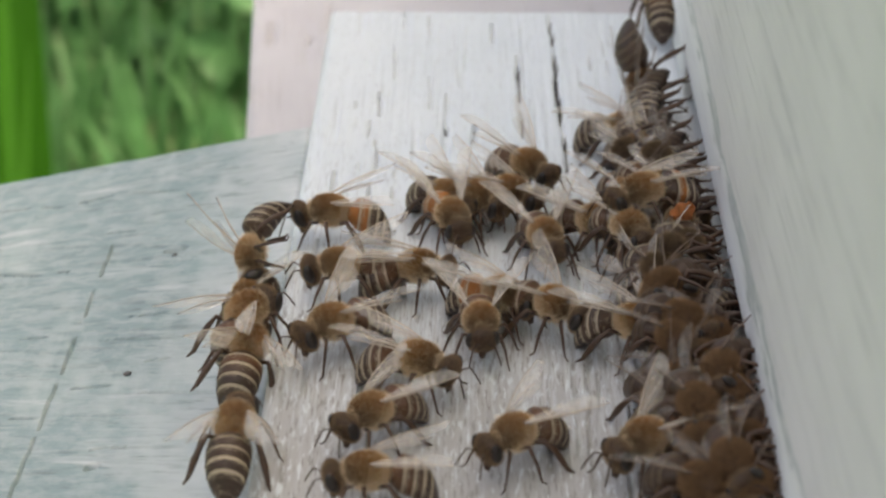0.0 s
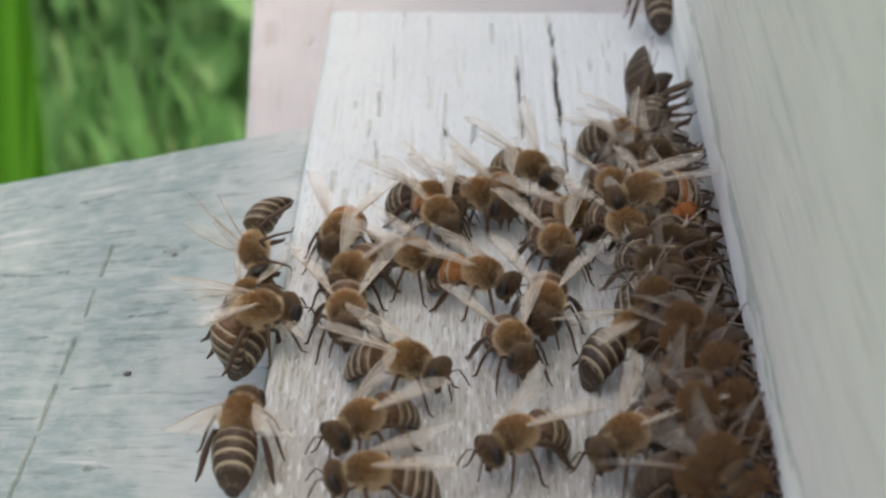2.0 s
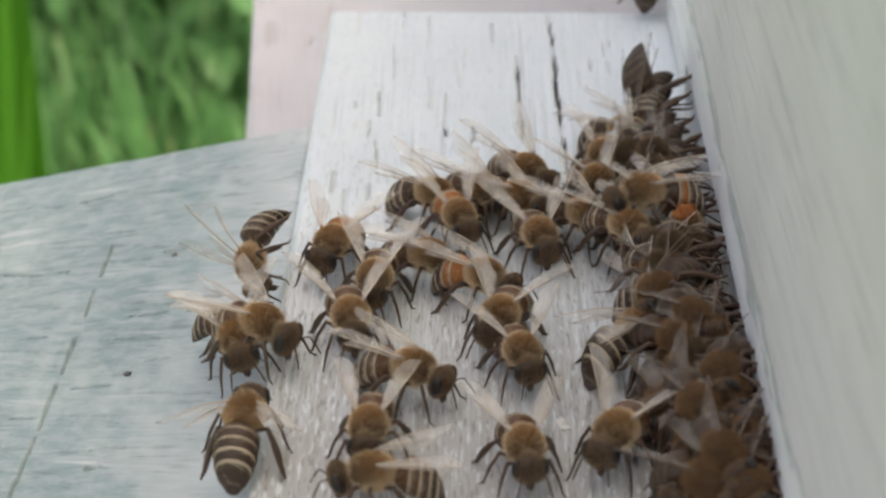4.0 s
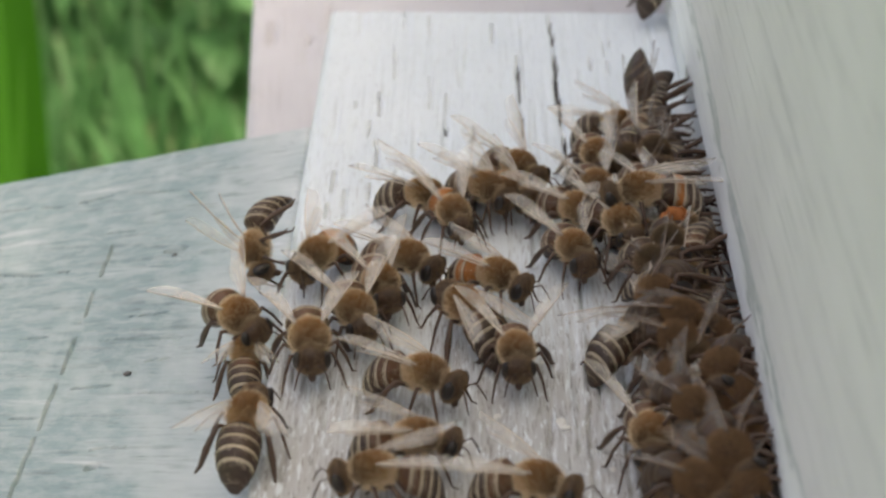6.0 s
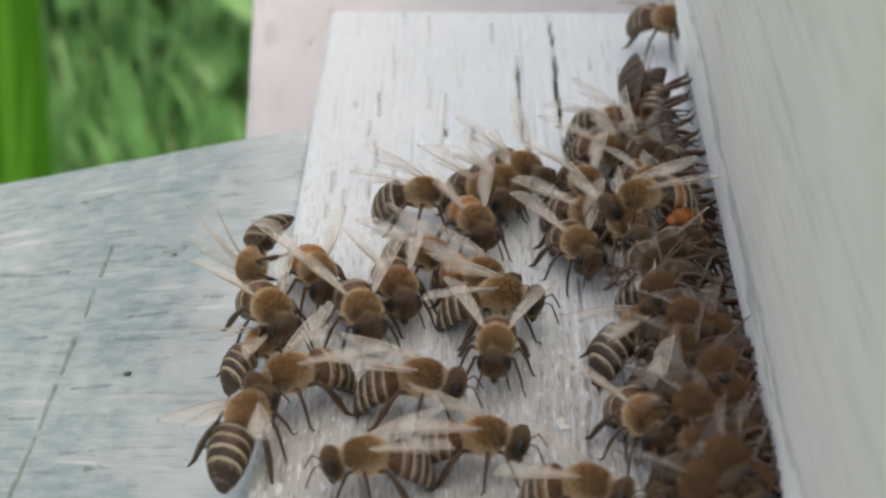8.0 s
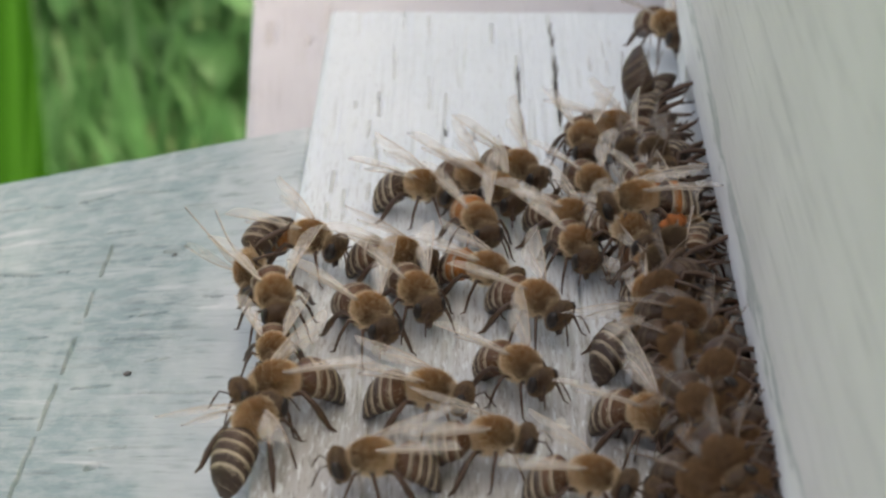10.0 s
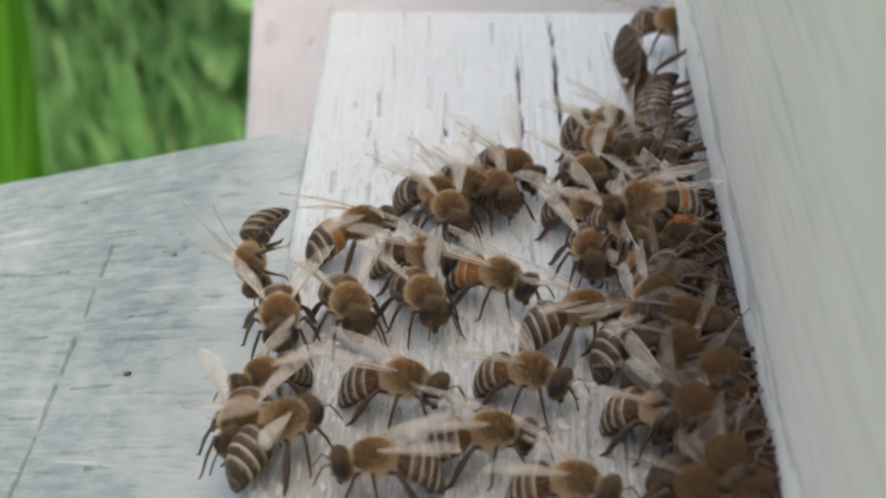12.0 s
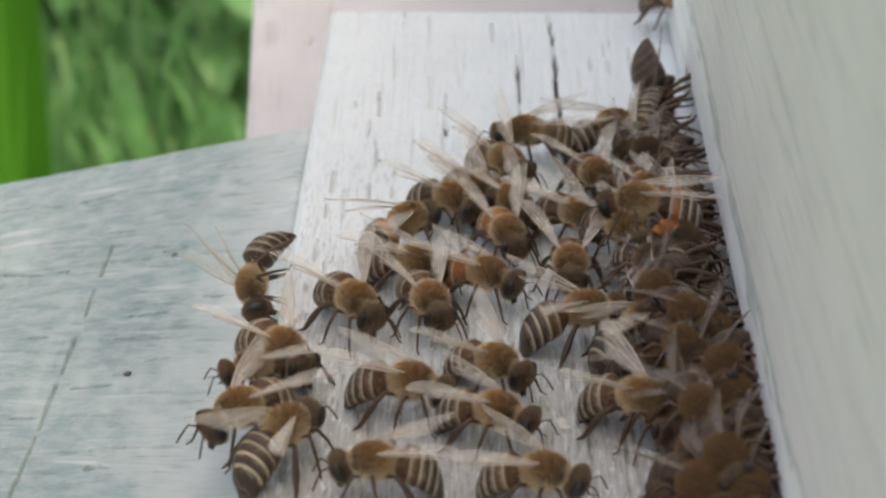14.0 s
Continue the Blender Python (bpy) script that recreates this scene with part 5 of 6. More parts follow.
    walk(BEES[24], [at(0, 21.6, 247.2, -74, 0, -3), at(0.5, 19.2, 250.0, -74, 0, -3), at(1, 18.0, 250.8, -73, 0, -3), at(1.5, 19.9, 248.5, -73, 0, -3), at(2, 19.8, 249.7, -73, 0, -3), at(2.5, 18.7, 251.0, -73, 0, -3), at(3, 17.6, 251.0, -73, 0, -3), at(5.5, 18.3, 250.3, -72, 0, -3), at(6, 17.7, 249.5, -72, 0, -3), at(6.5, 17.9, 248.9, -72, 0, -3), at(7, 18.2, 247.7, -72, 0, -3), at(7.5, 17.5, 248.9, -72, 0, -3), at(8, 16.3, 250.2, -72, 0, -3), at(10.5, 17.3, 251.0, -71, 0, -3), at(11, 16.4, 252.5, -71, 0, -3), at(11.5, 16.0, 253.3, -71, 0, -3), at(12, 16.8, 253.6, -71, 0, -3), at(12.5, 19.2, 251.8, -71, 0, -3), at(13, 21.3, 251.0, -71, 0, -3), at(13.5, 19.7, 251.5, -71, 0, -3), at(14, 17.7, 252.8, -71, 0, -3)])
    fidget(BEES[24], 24)
    walk(BEES[25], [at(0, 17.2, 238.6, -46, 0, -3), at(0.5, 15.4, 240.0, -46, 0, -3), at(1, 13.6, 241.5, -46, 0, -3), at(1.5, 14.1, 240.8, -46, 0, -3), at(2, 14.5, 240.8, -46, 0, -3), at(2.5, 15.5, 240.0, -46, 0, -3), at(3, 17.5, 240.3, -47, 0, -3), at(5.5, 13.3, 241.7, -46, 0, -3), at(6, 15.1, 242.2, -47, 0, -3), at(6.5, 16.9, 241.5, -47, 0, -3), at(7, 17.3, 241.5, -47, 0, -3), at(7.5, 16.9, 241.3, -47, 0, -3), at(8, 16.4, 240.5, -47, 0, -3), at(10.5, 13.9, 240.0, -46, 0, -3), at(11, 14.7, 240.8, -46, 0, -3), at(11.5, 15.8, 241.6, -47, 0, -3), at(12, 16.6, 242.1, -47, 0, -3), at(12.5, 16.2, 241.8, -47, 0, -3), at(13.3, 14.9, 243.1, -47, 0, -3), at(14, 15.1, 240.8, -46, 0, -3)])
    fidget(BEES[25], 25)
    walk(BEES[26], [at(0, 20.7, 211.9, -28, 0.6, -3), at(0.5, 20.8, 211.9, -28, 0.6, -3), at(1, 20.7, 210.0, 20, 0.6, -3), at(1.5, 19.7, 209.8, 45, 0.6, -3), at(2, 20.3, 210.9, 42, 0.6, -3), at(2.5, 20.5, 211.1, 42, 0.6, -3), at(3, 20.5, 211.1, 41, 0.6, -3), at(5.5, 21.2, 211.4, 40, 0.6, -3), at(8, 21.3, 211.8, 42, 0.6, -3), at(10.5, 21.5, 212.5, 42, 0.6, -3), at(14, 21.5, 212.7, 42, 0.6, -3)])
    fidget(BEES[26], 26)
    walk(BEES[27], [at(0, 30.5, 286.3, -90.1, 2.2, 50.8, 62), at(0.5, 30.8, 280.9, -76.1, 2.2, 40.4, 62), at(1, 30.9, 274.4, -89.6, 2.2, 48.1, 62), at(1.5, 30.9, 273.7, -93.2, 2.2, 50.4, 62), at(2, 30.8, 274.7, -99.7, 2.2, 49.1, 62), at(2.5, 30, 275.1, -114.5, 2.2, 42.1, 62), at(3, 30.2, 273.7, -110.2, 2.2, 49.4, 62), at(5.5, 30.8, 279.5, -87.3, 2.2, 43.6, 62), at(6, 31, 274.1, -95.5, 2.2, 52.3, 62), at(6.5, 30.4, 275.7, -112.2, 2.2, 46.9, 62), at(7, 30.6, 278.3, -96.3, 2.2, 52.1, 62), at(7.5, 30.4, 275.1, -94.4, 2.2, 40.1, 62), at(8, 29.9, 272.9, -97.4, 2.2, 32.9, 62), at(10.5, 30.6, 277.1, -98.8, 2.2, 52.4, 62), at(11, 30.5, 283.3, -86.6, 2.2, 34, 62), at(11.5, 30.4, 284.9, -89.1, 2.2, 46.4, 62), at(12, 30.3, 284.5, -85.7, 2.2, 48.2, 62), at(12.5, 30.5, 281.6, -88.5, 2.2, 49.4, 62), at(13, 31.2, 274.4, -97.8, 2.2, 48.6, 62), at(13.5, 31.5, 275.7, -95.7, 2.2, 48.6, 62), at(14, 32.4, 278.2, -92.1, 2.2, 46.8, 62)])
    fidget(BEES[27], 27)
    walk(BEES[28], [at(0, 30.1, 314.6, 96, 2, -3), at(1.5, 29.9, 317.1, 96, 2, -3), at(3, 30.7, 322.2, 93, 2, -3), at(4.2, 30.1, 328, 79, 2, -3), at(5.5, 32.7, 325.4, 67, 2, -3), at(7, 33.1, 316.9, -13, 2, -3), at(7.5, 32.1, 310.3, -54, 2, -3), at(8, 31.5, 303.6, -46, 2, -3), at(10.5, 30.8, 300.7, -70, 2, -3), at(11, 31.5, 299.8, -66, 2, -3), at(12, 31.9, 302.6, -43, 2, -3), at(12.5, 33.1, 308.6, -47, 2, -3), at(13, 33.8, 314.3, -47, 2, -3), at(13.5, 33.8, 312.8, -50, 2, -3), at(14, 33.8, 313.3, -50, 2, -3)])
    fidget(BEES[28], 28)
    walk(BEES[29], [at(0, 29.4, 268.5, -91, 1.6, 28, 70), at(0.5, 29.5, 269.1, -89, 1.6, 28, 70), at(1.5, 28.9, 267.1, -92, 1.6, 28, 70), at(2, 30.0, 268.1, -92, 1.6, 28, 70), at(3, 30.0, 268.6, -88, 1.6, 28, 70), at(4, 29.5, 268.7, -87, 1.6, 28, 70), at(5.5, 29.9, 267.9, -86, 1.6, 28, 70), at(6, 30.2, 268.9, -89, 1.6, 28, 70), at(7, 29.7, 269.1, -88, 1.6, 28, 70), at(8, 30.0, 269.4, -93, 1.6, 28, 70), at(9.2, 29.4, 268.5, -90, 1.6, 28, 70), at(10.5, 29.5, 269.0, -88, 1.6, 28, 70), at(11, 29.7, 268.9, -95, 1.6, 28, 70), at(12, 30.5, 268.6, -92, 1.6, 28, 70), at(12.5, 30.2, 267.6, -93, 1.6, 28, 70), at(13.5, 30.3, 269.2, -92, 1.6, 28, 70), at(14, 29.3, 268.0, -89, 1.6, 28, 70)])
    fidget(BEES[29], 29)
    walk(BEES[30], [at(0, 31.0, 255.7, -93, 1.6, 28, 70), at(0.5, 31.3, 255.6, -91, 1.6, 28, 70), at(1.5, 30.8, 255.3, -92, 1.6, 28, 70), at(2, 31.0, 254.0, -89, 1.6, 28, 70), at(3, 31.2, 256.0, -92, 1.6, 28, 70), at(4, 31.7, 258.4, -86, 1.6, 28, 70), at(5.5, 31.6, 257.4, -89, 1.6, 28, 70), at(6, 31.0, 255.9, -90, 1.6, 28, 70), at(7, 30.8, 258.9, -86, 1.6, 28, 70), at(8, 30.9, 258.4, -85, 1.6, 28, 70), at(9.2, 31.4, 256.1, -88, 1.6, 28, 70), at(10.5, 31.7, 255.7, -88, 1.6, 28, 70), at(11, 31.4, 255.6, -88, 1.6, 28, 70), at(12, 31.8, 256.1, -92, 1.6, 28, 70), at(12.5, 31.1, 254.1, -91, 1.6, 28, 70), at(13.5, 31.8, 256.1, -89, 1.6, 28, 70), at(14, 31.7, 254.3, -95, 1.6, 28, 70)])
    fidget(BEES[30], 30)
    walk(BEES[31], [at(0, 22.4, 235.9, -153, 6), at(0.5, 22.4, 235.8, -165, 6), at(1.5, 22.2, 235, -170, 6), at(2, 22.5, 235.9, -158, 6), at(3, 22, 235.7, -142, 6), at(4, 22.5, 235.5, -161, 6), at(5.5, 22.2, 235.6, -161, 6), at(6, 22.2, 236.1, -174, 6), at(7, 21.9, 234.8, -150, 6), at(8, 21.8, 234, -155, 6), at(9.2, 21.9, 234.2, -174, 6), at(10.5, 21.4, 233.3, -164, 6), at(11, 22.2, 234.2, -166, 6), at(12, 22.3, 233.2, -161, 6), at(12.5, 21.8, 233.2, -172, 6), at(13.5, 22, 232.8, -170, 6), at(14, 21.7, 233, -185, 6)])
    fidget(BEES[31], 31)
    walk(BEES[32], [at(0, 31.4, 237.8, -86, 1.6, 28, 70), at(0.5, 32.0, 238.6, -88, 1.7, 28, 70), at(1.5, 31.6, 237.4, -90, 1.6, 28, 70), at(2, 30.9, 236.9, -86, 1.6, 28, 70), at(3, 31.3, 238.1, -88, 1.6, 28, 70), at(4, 31.1, 237.2, -88, 1.6, 28, 70), at(5.5, 31.8, 239.3, -90, 1.6, 28, 70), at(6, 31.3, 238.1, -89, 1.6, 28, 70), at(7, 31.6, 238.6, -88, 1.6, 28, 70), at(8, 31.5, 238.5, -88, 1.6, 28, 70), at(9.2, 31.3, 238.7, -85, 1.6, 28, 70), at(10.5, 32.0, 236.9, -93, 2.2, 28, 70), at(11, 31.5, 240.3, -83, 1.6, 28, 70), at(12, 31.3, 239.6, -87, 1.6, 28, 70), at(12.5, 31.2, 239.4, -80, 1.6, 28, 70), at(13.5, 32.0, 238.4, -89, 2.2, 28, 70), at(14, 30.9, 239.5, -83, 1.6, 28, 70)])
    fidget(BEES[32], 32)
    walk(BEES[33], [at(0, 28.0, 225.3, -86, 3.9, -3, 35), at(0.5, 28.2, 226.4, -76, 3.9, -3, 35), at(1.5, 28.7, 225.6, -81, 3.9, -3, 35), at(2, 28.2, 227.6, -85, 3.9, -3, 35), at(3, 28.0, 225.3, -91, 3.9, -3, 35), at(4, 28.2, 225.7, -89, 3.9, -3, 35), at(5.5, 28.2, 226.2, -78, 3.9, -3, 35), at(6, 28.0, 227.4, -89, 3.9, -3, 35), at(7, 28.8, 226.8, -84, 3.9, -3, 35), at(8, 28.1, 224.0, -90, 3.9, -3, 35), at(9.2, 28.6, 226.2, -92, 3.9, -3, 35), at(10.5, 28.6, 226.9, -89, 3.9, -3, 35), at(11, 29.1, 226.8, -92, 3.9, -3, 35), at(12, 29.4, 228.3, -92, 3.9, -3, 35), at(12.5, 29.5, 227.5, -96, 3.9, -3, 35), at(13.5, 29.5, 229.1, -83, 3.9, -3, 35), at(14, 29.4, 228.5, -92, 3.9, -3, 35)])
    fidget(BEES[33], 33)
    walk(BEES[34], [at(0, 30.0, 221.1, -88, 1.6, 28, 70), at(0.5, 29.7, 221.1, -82, 1.6, 28, 70), at(1.5, 30.6, 221.7, -84, 1.6, 28, 70), at(2, 30.4, 221.9, -84, 1.6, 28, 70), at(3, 30.2, 220.8, -86, 1.6, 28, 70), at(4, 29.8, 221.6, -85, 1.6, 28, 70), at(5.5, 30.3, 221.1, -88, 1.6, 28, 70), at(6, 29.7, 221.5, -83, 1.6, 28, 70), at(7, 30.1, 222.7, -84, 1.6, 28, 70), at(8, 30.5, 223.2, -84, 1.6, 28, 70), at(9.2, 30.0, 223.0, -83, 1.6, 28, 70), at(10.5, 30.3, 222.7, -81, 1.6, 28, 70), at(11, 30.3, 223.9, -85, 1.6, 28, 70), at(12, 30.5, 222.7, -92, 1.6, 28, 70), at(12.5, 30.4, 223.6, -86, 1.6, 28, 70), at(13.5, 30.0, 223.1, -84, 1.6, 28, 70), at(14, 30.3, 225.1, -82, 1.6, 28, 70)])
    fidget(BEES[34], 34)
    walk(BEES[35], [at(0, 31.7, 206.6, -82, 3.1, -3, 40), at(0.5, 31.6, 206.3, -91, 3.1, -3, 40), at(1.5, 31.7, 206.9, -82, 3.1, -3, 40), at(2, 31.4, 206.5, -85, 3.1, -3, 40), at(3, 32.0, 207.3, -82, 3.1, -3, 40), at(4, 31.7, 206.7, -82, 3.1, -3, 40), at(5.5, 32.0, 207.1, -87, 3.1, -3, 40), at(6, 32.0, 206.5, -83, 3.1, -3, 40), at(7, 31.9, 206.7, -83, 3.1, -3, 40), at(8, 32.0, 207.0, -81, 3.1, -3, 40), at(9.2, 32.0, 206.8, -86, 3.1, -3, 40), at(10.5, 31.6, 207.2, -72, 3.1, -3, 40), at(11, 31.6, 207.5, -80, 3.1, -3, 40), at(12, 32.1, 208.9, -77, 3.1, -3, 40), at(12.5, 31.4, 207.3, -87, 3.1, -3, 40), at(13.5, 31.5, 208.1, -78, 3.1, -3, 40), at(14, 32.0, 207.2, -84, 3.1, -3, 40)])
    fidget(BEES[35], 35)
    walk(BEES[36], [at(0, 22.0, 231.1, -90, 0, -3), at(0.5, 22.6, 233.4, -64, 0, -3), at(1.5, 23.6, 234.1, -78, 0, -3), at(2, 23.8, 235.4, -81, 0, -3), at(3, 22.3, 234.6, -84, 0, -3), at(4, 21.7, 235.5, -85, 0, -3), at(5.5, 23.3, 235.3, -81, 0, -3), at(6, 23.3, 234.2, -67, 0, -3), at(7, 23.1, 232.2, -70, 0, -3), at(8, 23.7, 232.4, -84, 0, -3), at(9.2, 21.5, 230.3, -85, 0, -3), at(10.5, 23.5, 232.4, -81, 0, -3), at(11, 22.7, 230.3, -96, 0, -3), at(12, 21.9, 229.9, -76, 0, -3), at(12.5, 22.8, 229.9, -77, 0, -3), at(13.5, 22.6, 230.5, -81, 0, -3), at(14, 23.0, 230.1, -82, 0, -3)])
    fidget(BEES[36], 36)
    walk(BEES[37], [at(0, 26.7, 222.4, -2, 0, -3), at(0.5, 26.4, 221.8, -7, 0, -3), at(1.5, 26.6, 222.5, -14, 0, -3), at(2, 26.8, 222.4, -5, 0, -3), at(3, 26.6, 221.4, -19, 0, -3), at(4, 26.3, 220.5, -13, 0, -3), at(5.5, 26.8, 222.1, -30, 0, -3), at(6, 26.9, 222.4, -35, 0, -3), at(7, 27.0, 222.6, -11, 0, -3), at(8, 26.4, 221.1, -25, 0, -3), at(9.2, 26.7, 221.1, -38, 0, -3), at(10.5, 26.7, 221.5, -20, 0, -3), at(11, 26.7, 221.7, -19, 0, -3), at(12, 26.8, 221.1, -8, 0, -3), at(12.5, 26.9, 221.9, -20, 0, -3), at(13.5, 26.4, 222.9, -22, 0, -3), at(14, 26.6, 221.9, -21, 0, -3)])
    fidget(BEES[37], 37)
    walk(BEES[38], [at(0, 24.4, 204.7, -62, 3, -3), at(0.5, 24.5, 204.3, -55, 3, -3), at(1.5, 24.5, 204.3, -58, 3, -3), at(2, 24.8, 204.4, -70, 3, -3), at(3, 23.9, 203.6, -55, 3, -3), at(4, 24.6, 204.4, -53, 3, -3), at(5.5, 24.9, 203.1, -65, 3, -3), at(6, 24.8, 204.5, -55, 3, -3), at(7, 25.1, 203.7, -65, 3, -3), at(8, 24.8, 203.4, -68, 3, -3), at(9.2, 24.9, 203.5, -56, 3, -3), at(10.5, 24.5, 202.9, -62, 3, -3), at(11, 24.6, 202.9, -53, 3, -3), at(12, 25.2, 203.3, -48, 3, -3), at(12.5, 24.6, 202.7, -51, 3, -3), at(13.5, 24.6, 203.0, -49, 3, -3), at(14, 25.1, 203.4, -64, 3, -3)])
    fidget(BEES[38], 38)
    walk(BEES[39], [at(0, 26.7, 202.2, -41, 0, -3), at(0.5, 26.9, 203.9, -37, 0, -3), at(1.5, 25.7, 201.1, -67, 0, -3), at(2, 26.2, 202.1, -80, 0, -3), at(3, 25.0, 200.9, -67, 0, -3), at(4, 24.7, 200.2, -68, 0, -3), at(5.5, 23.2, 199.3, -91, 0, -3), at(6, 23.2, 199.8, -94, 0, -3), at(7, 24.6, 200.7, -87, 0, -3), at(8, 24.4, 202.6, -71, 0, -3), at(9.2, 24.2, 201.9, -76, 0, -3), at(10.5, 24.0, 199.7, -59, 0, -3), at(11, 24.9, 200.7, -50, 0, -3), at(12, 25.0, 200.8, -36, 0, -3), at(12.5, 24.9, 201.4, -38, 0, -3), at(13.5, 24.7, 203.4, 3, 0, -3), at(14, 23.8, 203.9, -23, 0, -3)])
    fidget(BEES[39], 39)
    walk(BEES[40], [at(0, 27.7, 195.0, 26, 2, -3), at(0.5, 28.3, 194.4, 36, 2, -3), at(1.5, 28.5, 194.8, 24, 2, -3), at(2, 27.9, 193.9, 28, 2, -3), at(3, 28.5, 194.5, 38, 2, -3), at(4, 28.0, 194.6, 31, 2, -3), at(5.5, 28.1, 195.0, 22, 2, -3), at(6, 28.3, 195.9, 29, 2, -3), at(7, 28.3, 194.8, 11, 2, -3), at(8, 27.8, 194.9, 7, 2, -3), at(9.2, 28.2, 194.1, 19, 2, -3), at(10.5, 28.3, 194.1, 33, 2, -3), at(11, 28.8, 194.4, 19, 2, -3), at(12, 28.4, 193.5, 15, 2, -3), at(12.5, 27.9, 194.6, 6, 2, -3), at(13.5, 28.3, 193.2, 4, 2, -3), at(14, 28.0, 193.9, -12, 2, -3)])
    fidget(BEES[40], 40)
    walk(BEES[41], [at(0, 25.6, 184.5, -111, 2, -3), at(0.5, 26.5, 185.5, -103, 2, -3), at(1.5, 25.6, 184.8, -105, 2, -3), at(2, 25.5, 184.5, -100, 2, -3), at(3, 26.1, 185.0, -106, 2, -3), at(4, 26.1, 184.5, -102, 2, -3), at(5.5, 25.7, 185.0, -111, 2, -3), at(6, 26.0, 183.3, -106, 2, -3), at(7, 26.1, 184.5, -103, 2, -3), at(8, 25.4, 183.6, -107, 2, -3), at(9.2, 26.4, 183.3, -99, 2, -3), at(10.5, 25.2, 183.5, -103, 2, -3), at(11, 25.8, 184.4, -105, 2, -3), at(12, 26.6, 183.6, -99, 2, -3), at(12.5, 26.3, 183.2, -97, 2, -3), at(13.5, 26.3, 184.3, -101, 2, -3), at(14, 26.2, 183.7, -95, 2, -3)])
    fidget(BEES[41], 41)
    walk(BEES[42], [at(0, 31.8, 178.2, -90, 4.4, -3, 45), at(0.5, 32.0, 178.5, -85, 4.4, -3, 45), at(1.5, 31.9, 178.3, -90, 4.4, -3, 45), at(2, 31.8, 177.8, -94, 4.4, -3, 45), at(3, 32.0, 178.3, -88, 4.4, -3, 45), at(4, 31.6, 177.9, -95, 4.4, -3, 45), at(5.5, 31.9, 178.2, -92, 4.4, -3, 45), at(6, 31.5, 178.3, -92, 4.4, -3, 45), at(7, 32.1, 178.4, -92, 4.4, -3, 45), at(8, 31.9, 178.3, -87, 4.4, -3, 45), at(9.2, 32.1, 179.6, -81, 4.4, -3, 45), at(10.5, 31.7, 178.7, -93, 4.4, -3, 45), at(11, 32.1, 178.8, -93, 4.4, -3, 45), at(12, 31.6, 178.6, -89, 4.4, -3, 45), at(12.5, 31.9, 178.1, -93, 4.4, -3, 45), at(13.5, 31.9, 178.2, -92, 4.4, -3, 45), at(14, 31.8, 179.0, -89, 4.4, -3, 45)])
    fidget(BEES[42], 42)
    walk(BEES[43], [at(0, 24.4, 180.8, -142, 0, -3), at(0.5, 24.3, 181.3, -126, 0, -3), at(1.5, 23.6, 180.7, -146, 0, -3), at(2, 24.0, 181.6, -150, 0, -3), at(3, 23.5, 181.0, -134, 0, -3), at(4, 24.0, 180.2, -129, 0, -3), at(5.5, 23.8, 180.5, -132, 0, -3), at(6, 23.9, 180.6, -131, 0, -3), at(7, 23.5, 180.7, -140, 0, -3), at(8, 23.8, 179.6, -151, 0, -3), at(9.2, 23.9, 181.0, -152, 0, -3), at(10.5, 23.4, 179.8, -156, 0, -3), at(11, 23.2, 181.1, -144, 0, -3), at(12, 23.7, 181.1, -136, 0, -3), at(12.5, 24.0, 180.7, -135, 0, -3), at(13.5, 23.5, 180.0, -165, 0, -3), at(14, 23.7, 180.6, -141, 0, -3)])
    fidget(BEES[43], 43)
    walk(BEES[44], [at(0, 29.3, 189.9, -80, 1, -3), at(0.5, 29.4, 190.2, -79, 1, -3), at(1.5, 29.6, 190.2, -81, 1, -3), at(2, 29.7, 189.6, -78, 1, -3), at(3, 29.3, 190.0, -77, 1, -3), at(4, 29.2, 189.6, -82, 1, -3), at(5.5, 29.4, 190.6, -80, 1, -3), at(6, 29.5, 190.2, -78, 1, -3), at(7, 29.0, 191.4, -82, 1, -3), at(8, 29.6, 191.6, -80, 1, -3), at(9.2, 29.4, 190.3, -78, 1, -3), at(10.5, 29.5, 191.1, -71, 1, -3), at(11, 29.3, 190.6, -77, 1, -3), at(12, 29.0, 190.9, -75, 1, -3), at(12.5, 29.6, 191.3, -74, 1, -3), at(13.5, 29.1, 190.7, -83, 1, -3), at(14, 29.5, 191.5, -74, 1, -3)])
    fidget(BEES[44], 44)
    walk(BEES[45], [at(0, 23.8, 258.8, -66, 0, -3), at(2, 23.5, 259.3, -70, 0, -3), at(3.2, 22.3, 258.8, -66, 0, -3), at(4.2, 18.3, 258.7, -102, 0, -3), at(4.85, 16.7, 258.9, -161, 0, -3), at(5.5, 15, 259, -221, 0, -3), at(5.7, 16.3, 258.8, -161, 0, -3), at(5.9, 17.5, 258.7, -101, 0, -3), at(6.5, 20.8, 258.8, -41, 0, -3), at(8, 20.1, 260, -49, 0, -3), at(10.5, 16.3, 264.6, -90, 0, -3), at(12, 18.7, 262.9, -79, 0, -3), at(12.3, 16.1, 264.1, -111, 0, -3), at(12.6, 12.9, 265.3, -191, 0, -3), at(13, 10.6, 267.2, -198, 0, -3), at(13.5, 8.9, 266.4, -191, 0, -3), at(14, 8.2, 266.7, -174, 0, -3)])
    fidget(BEES[45], 45)
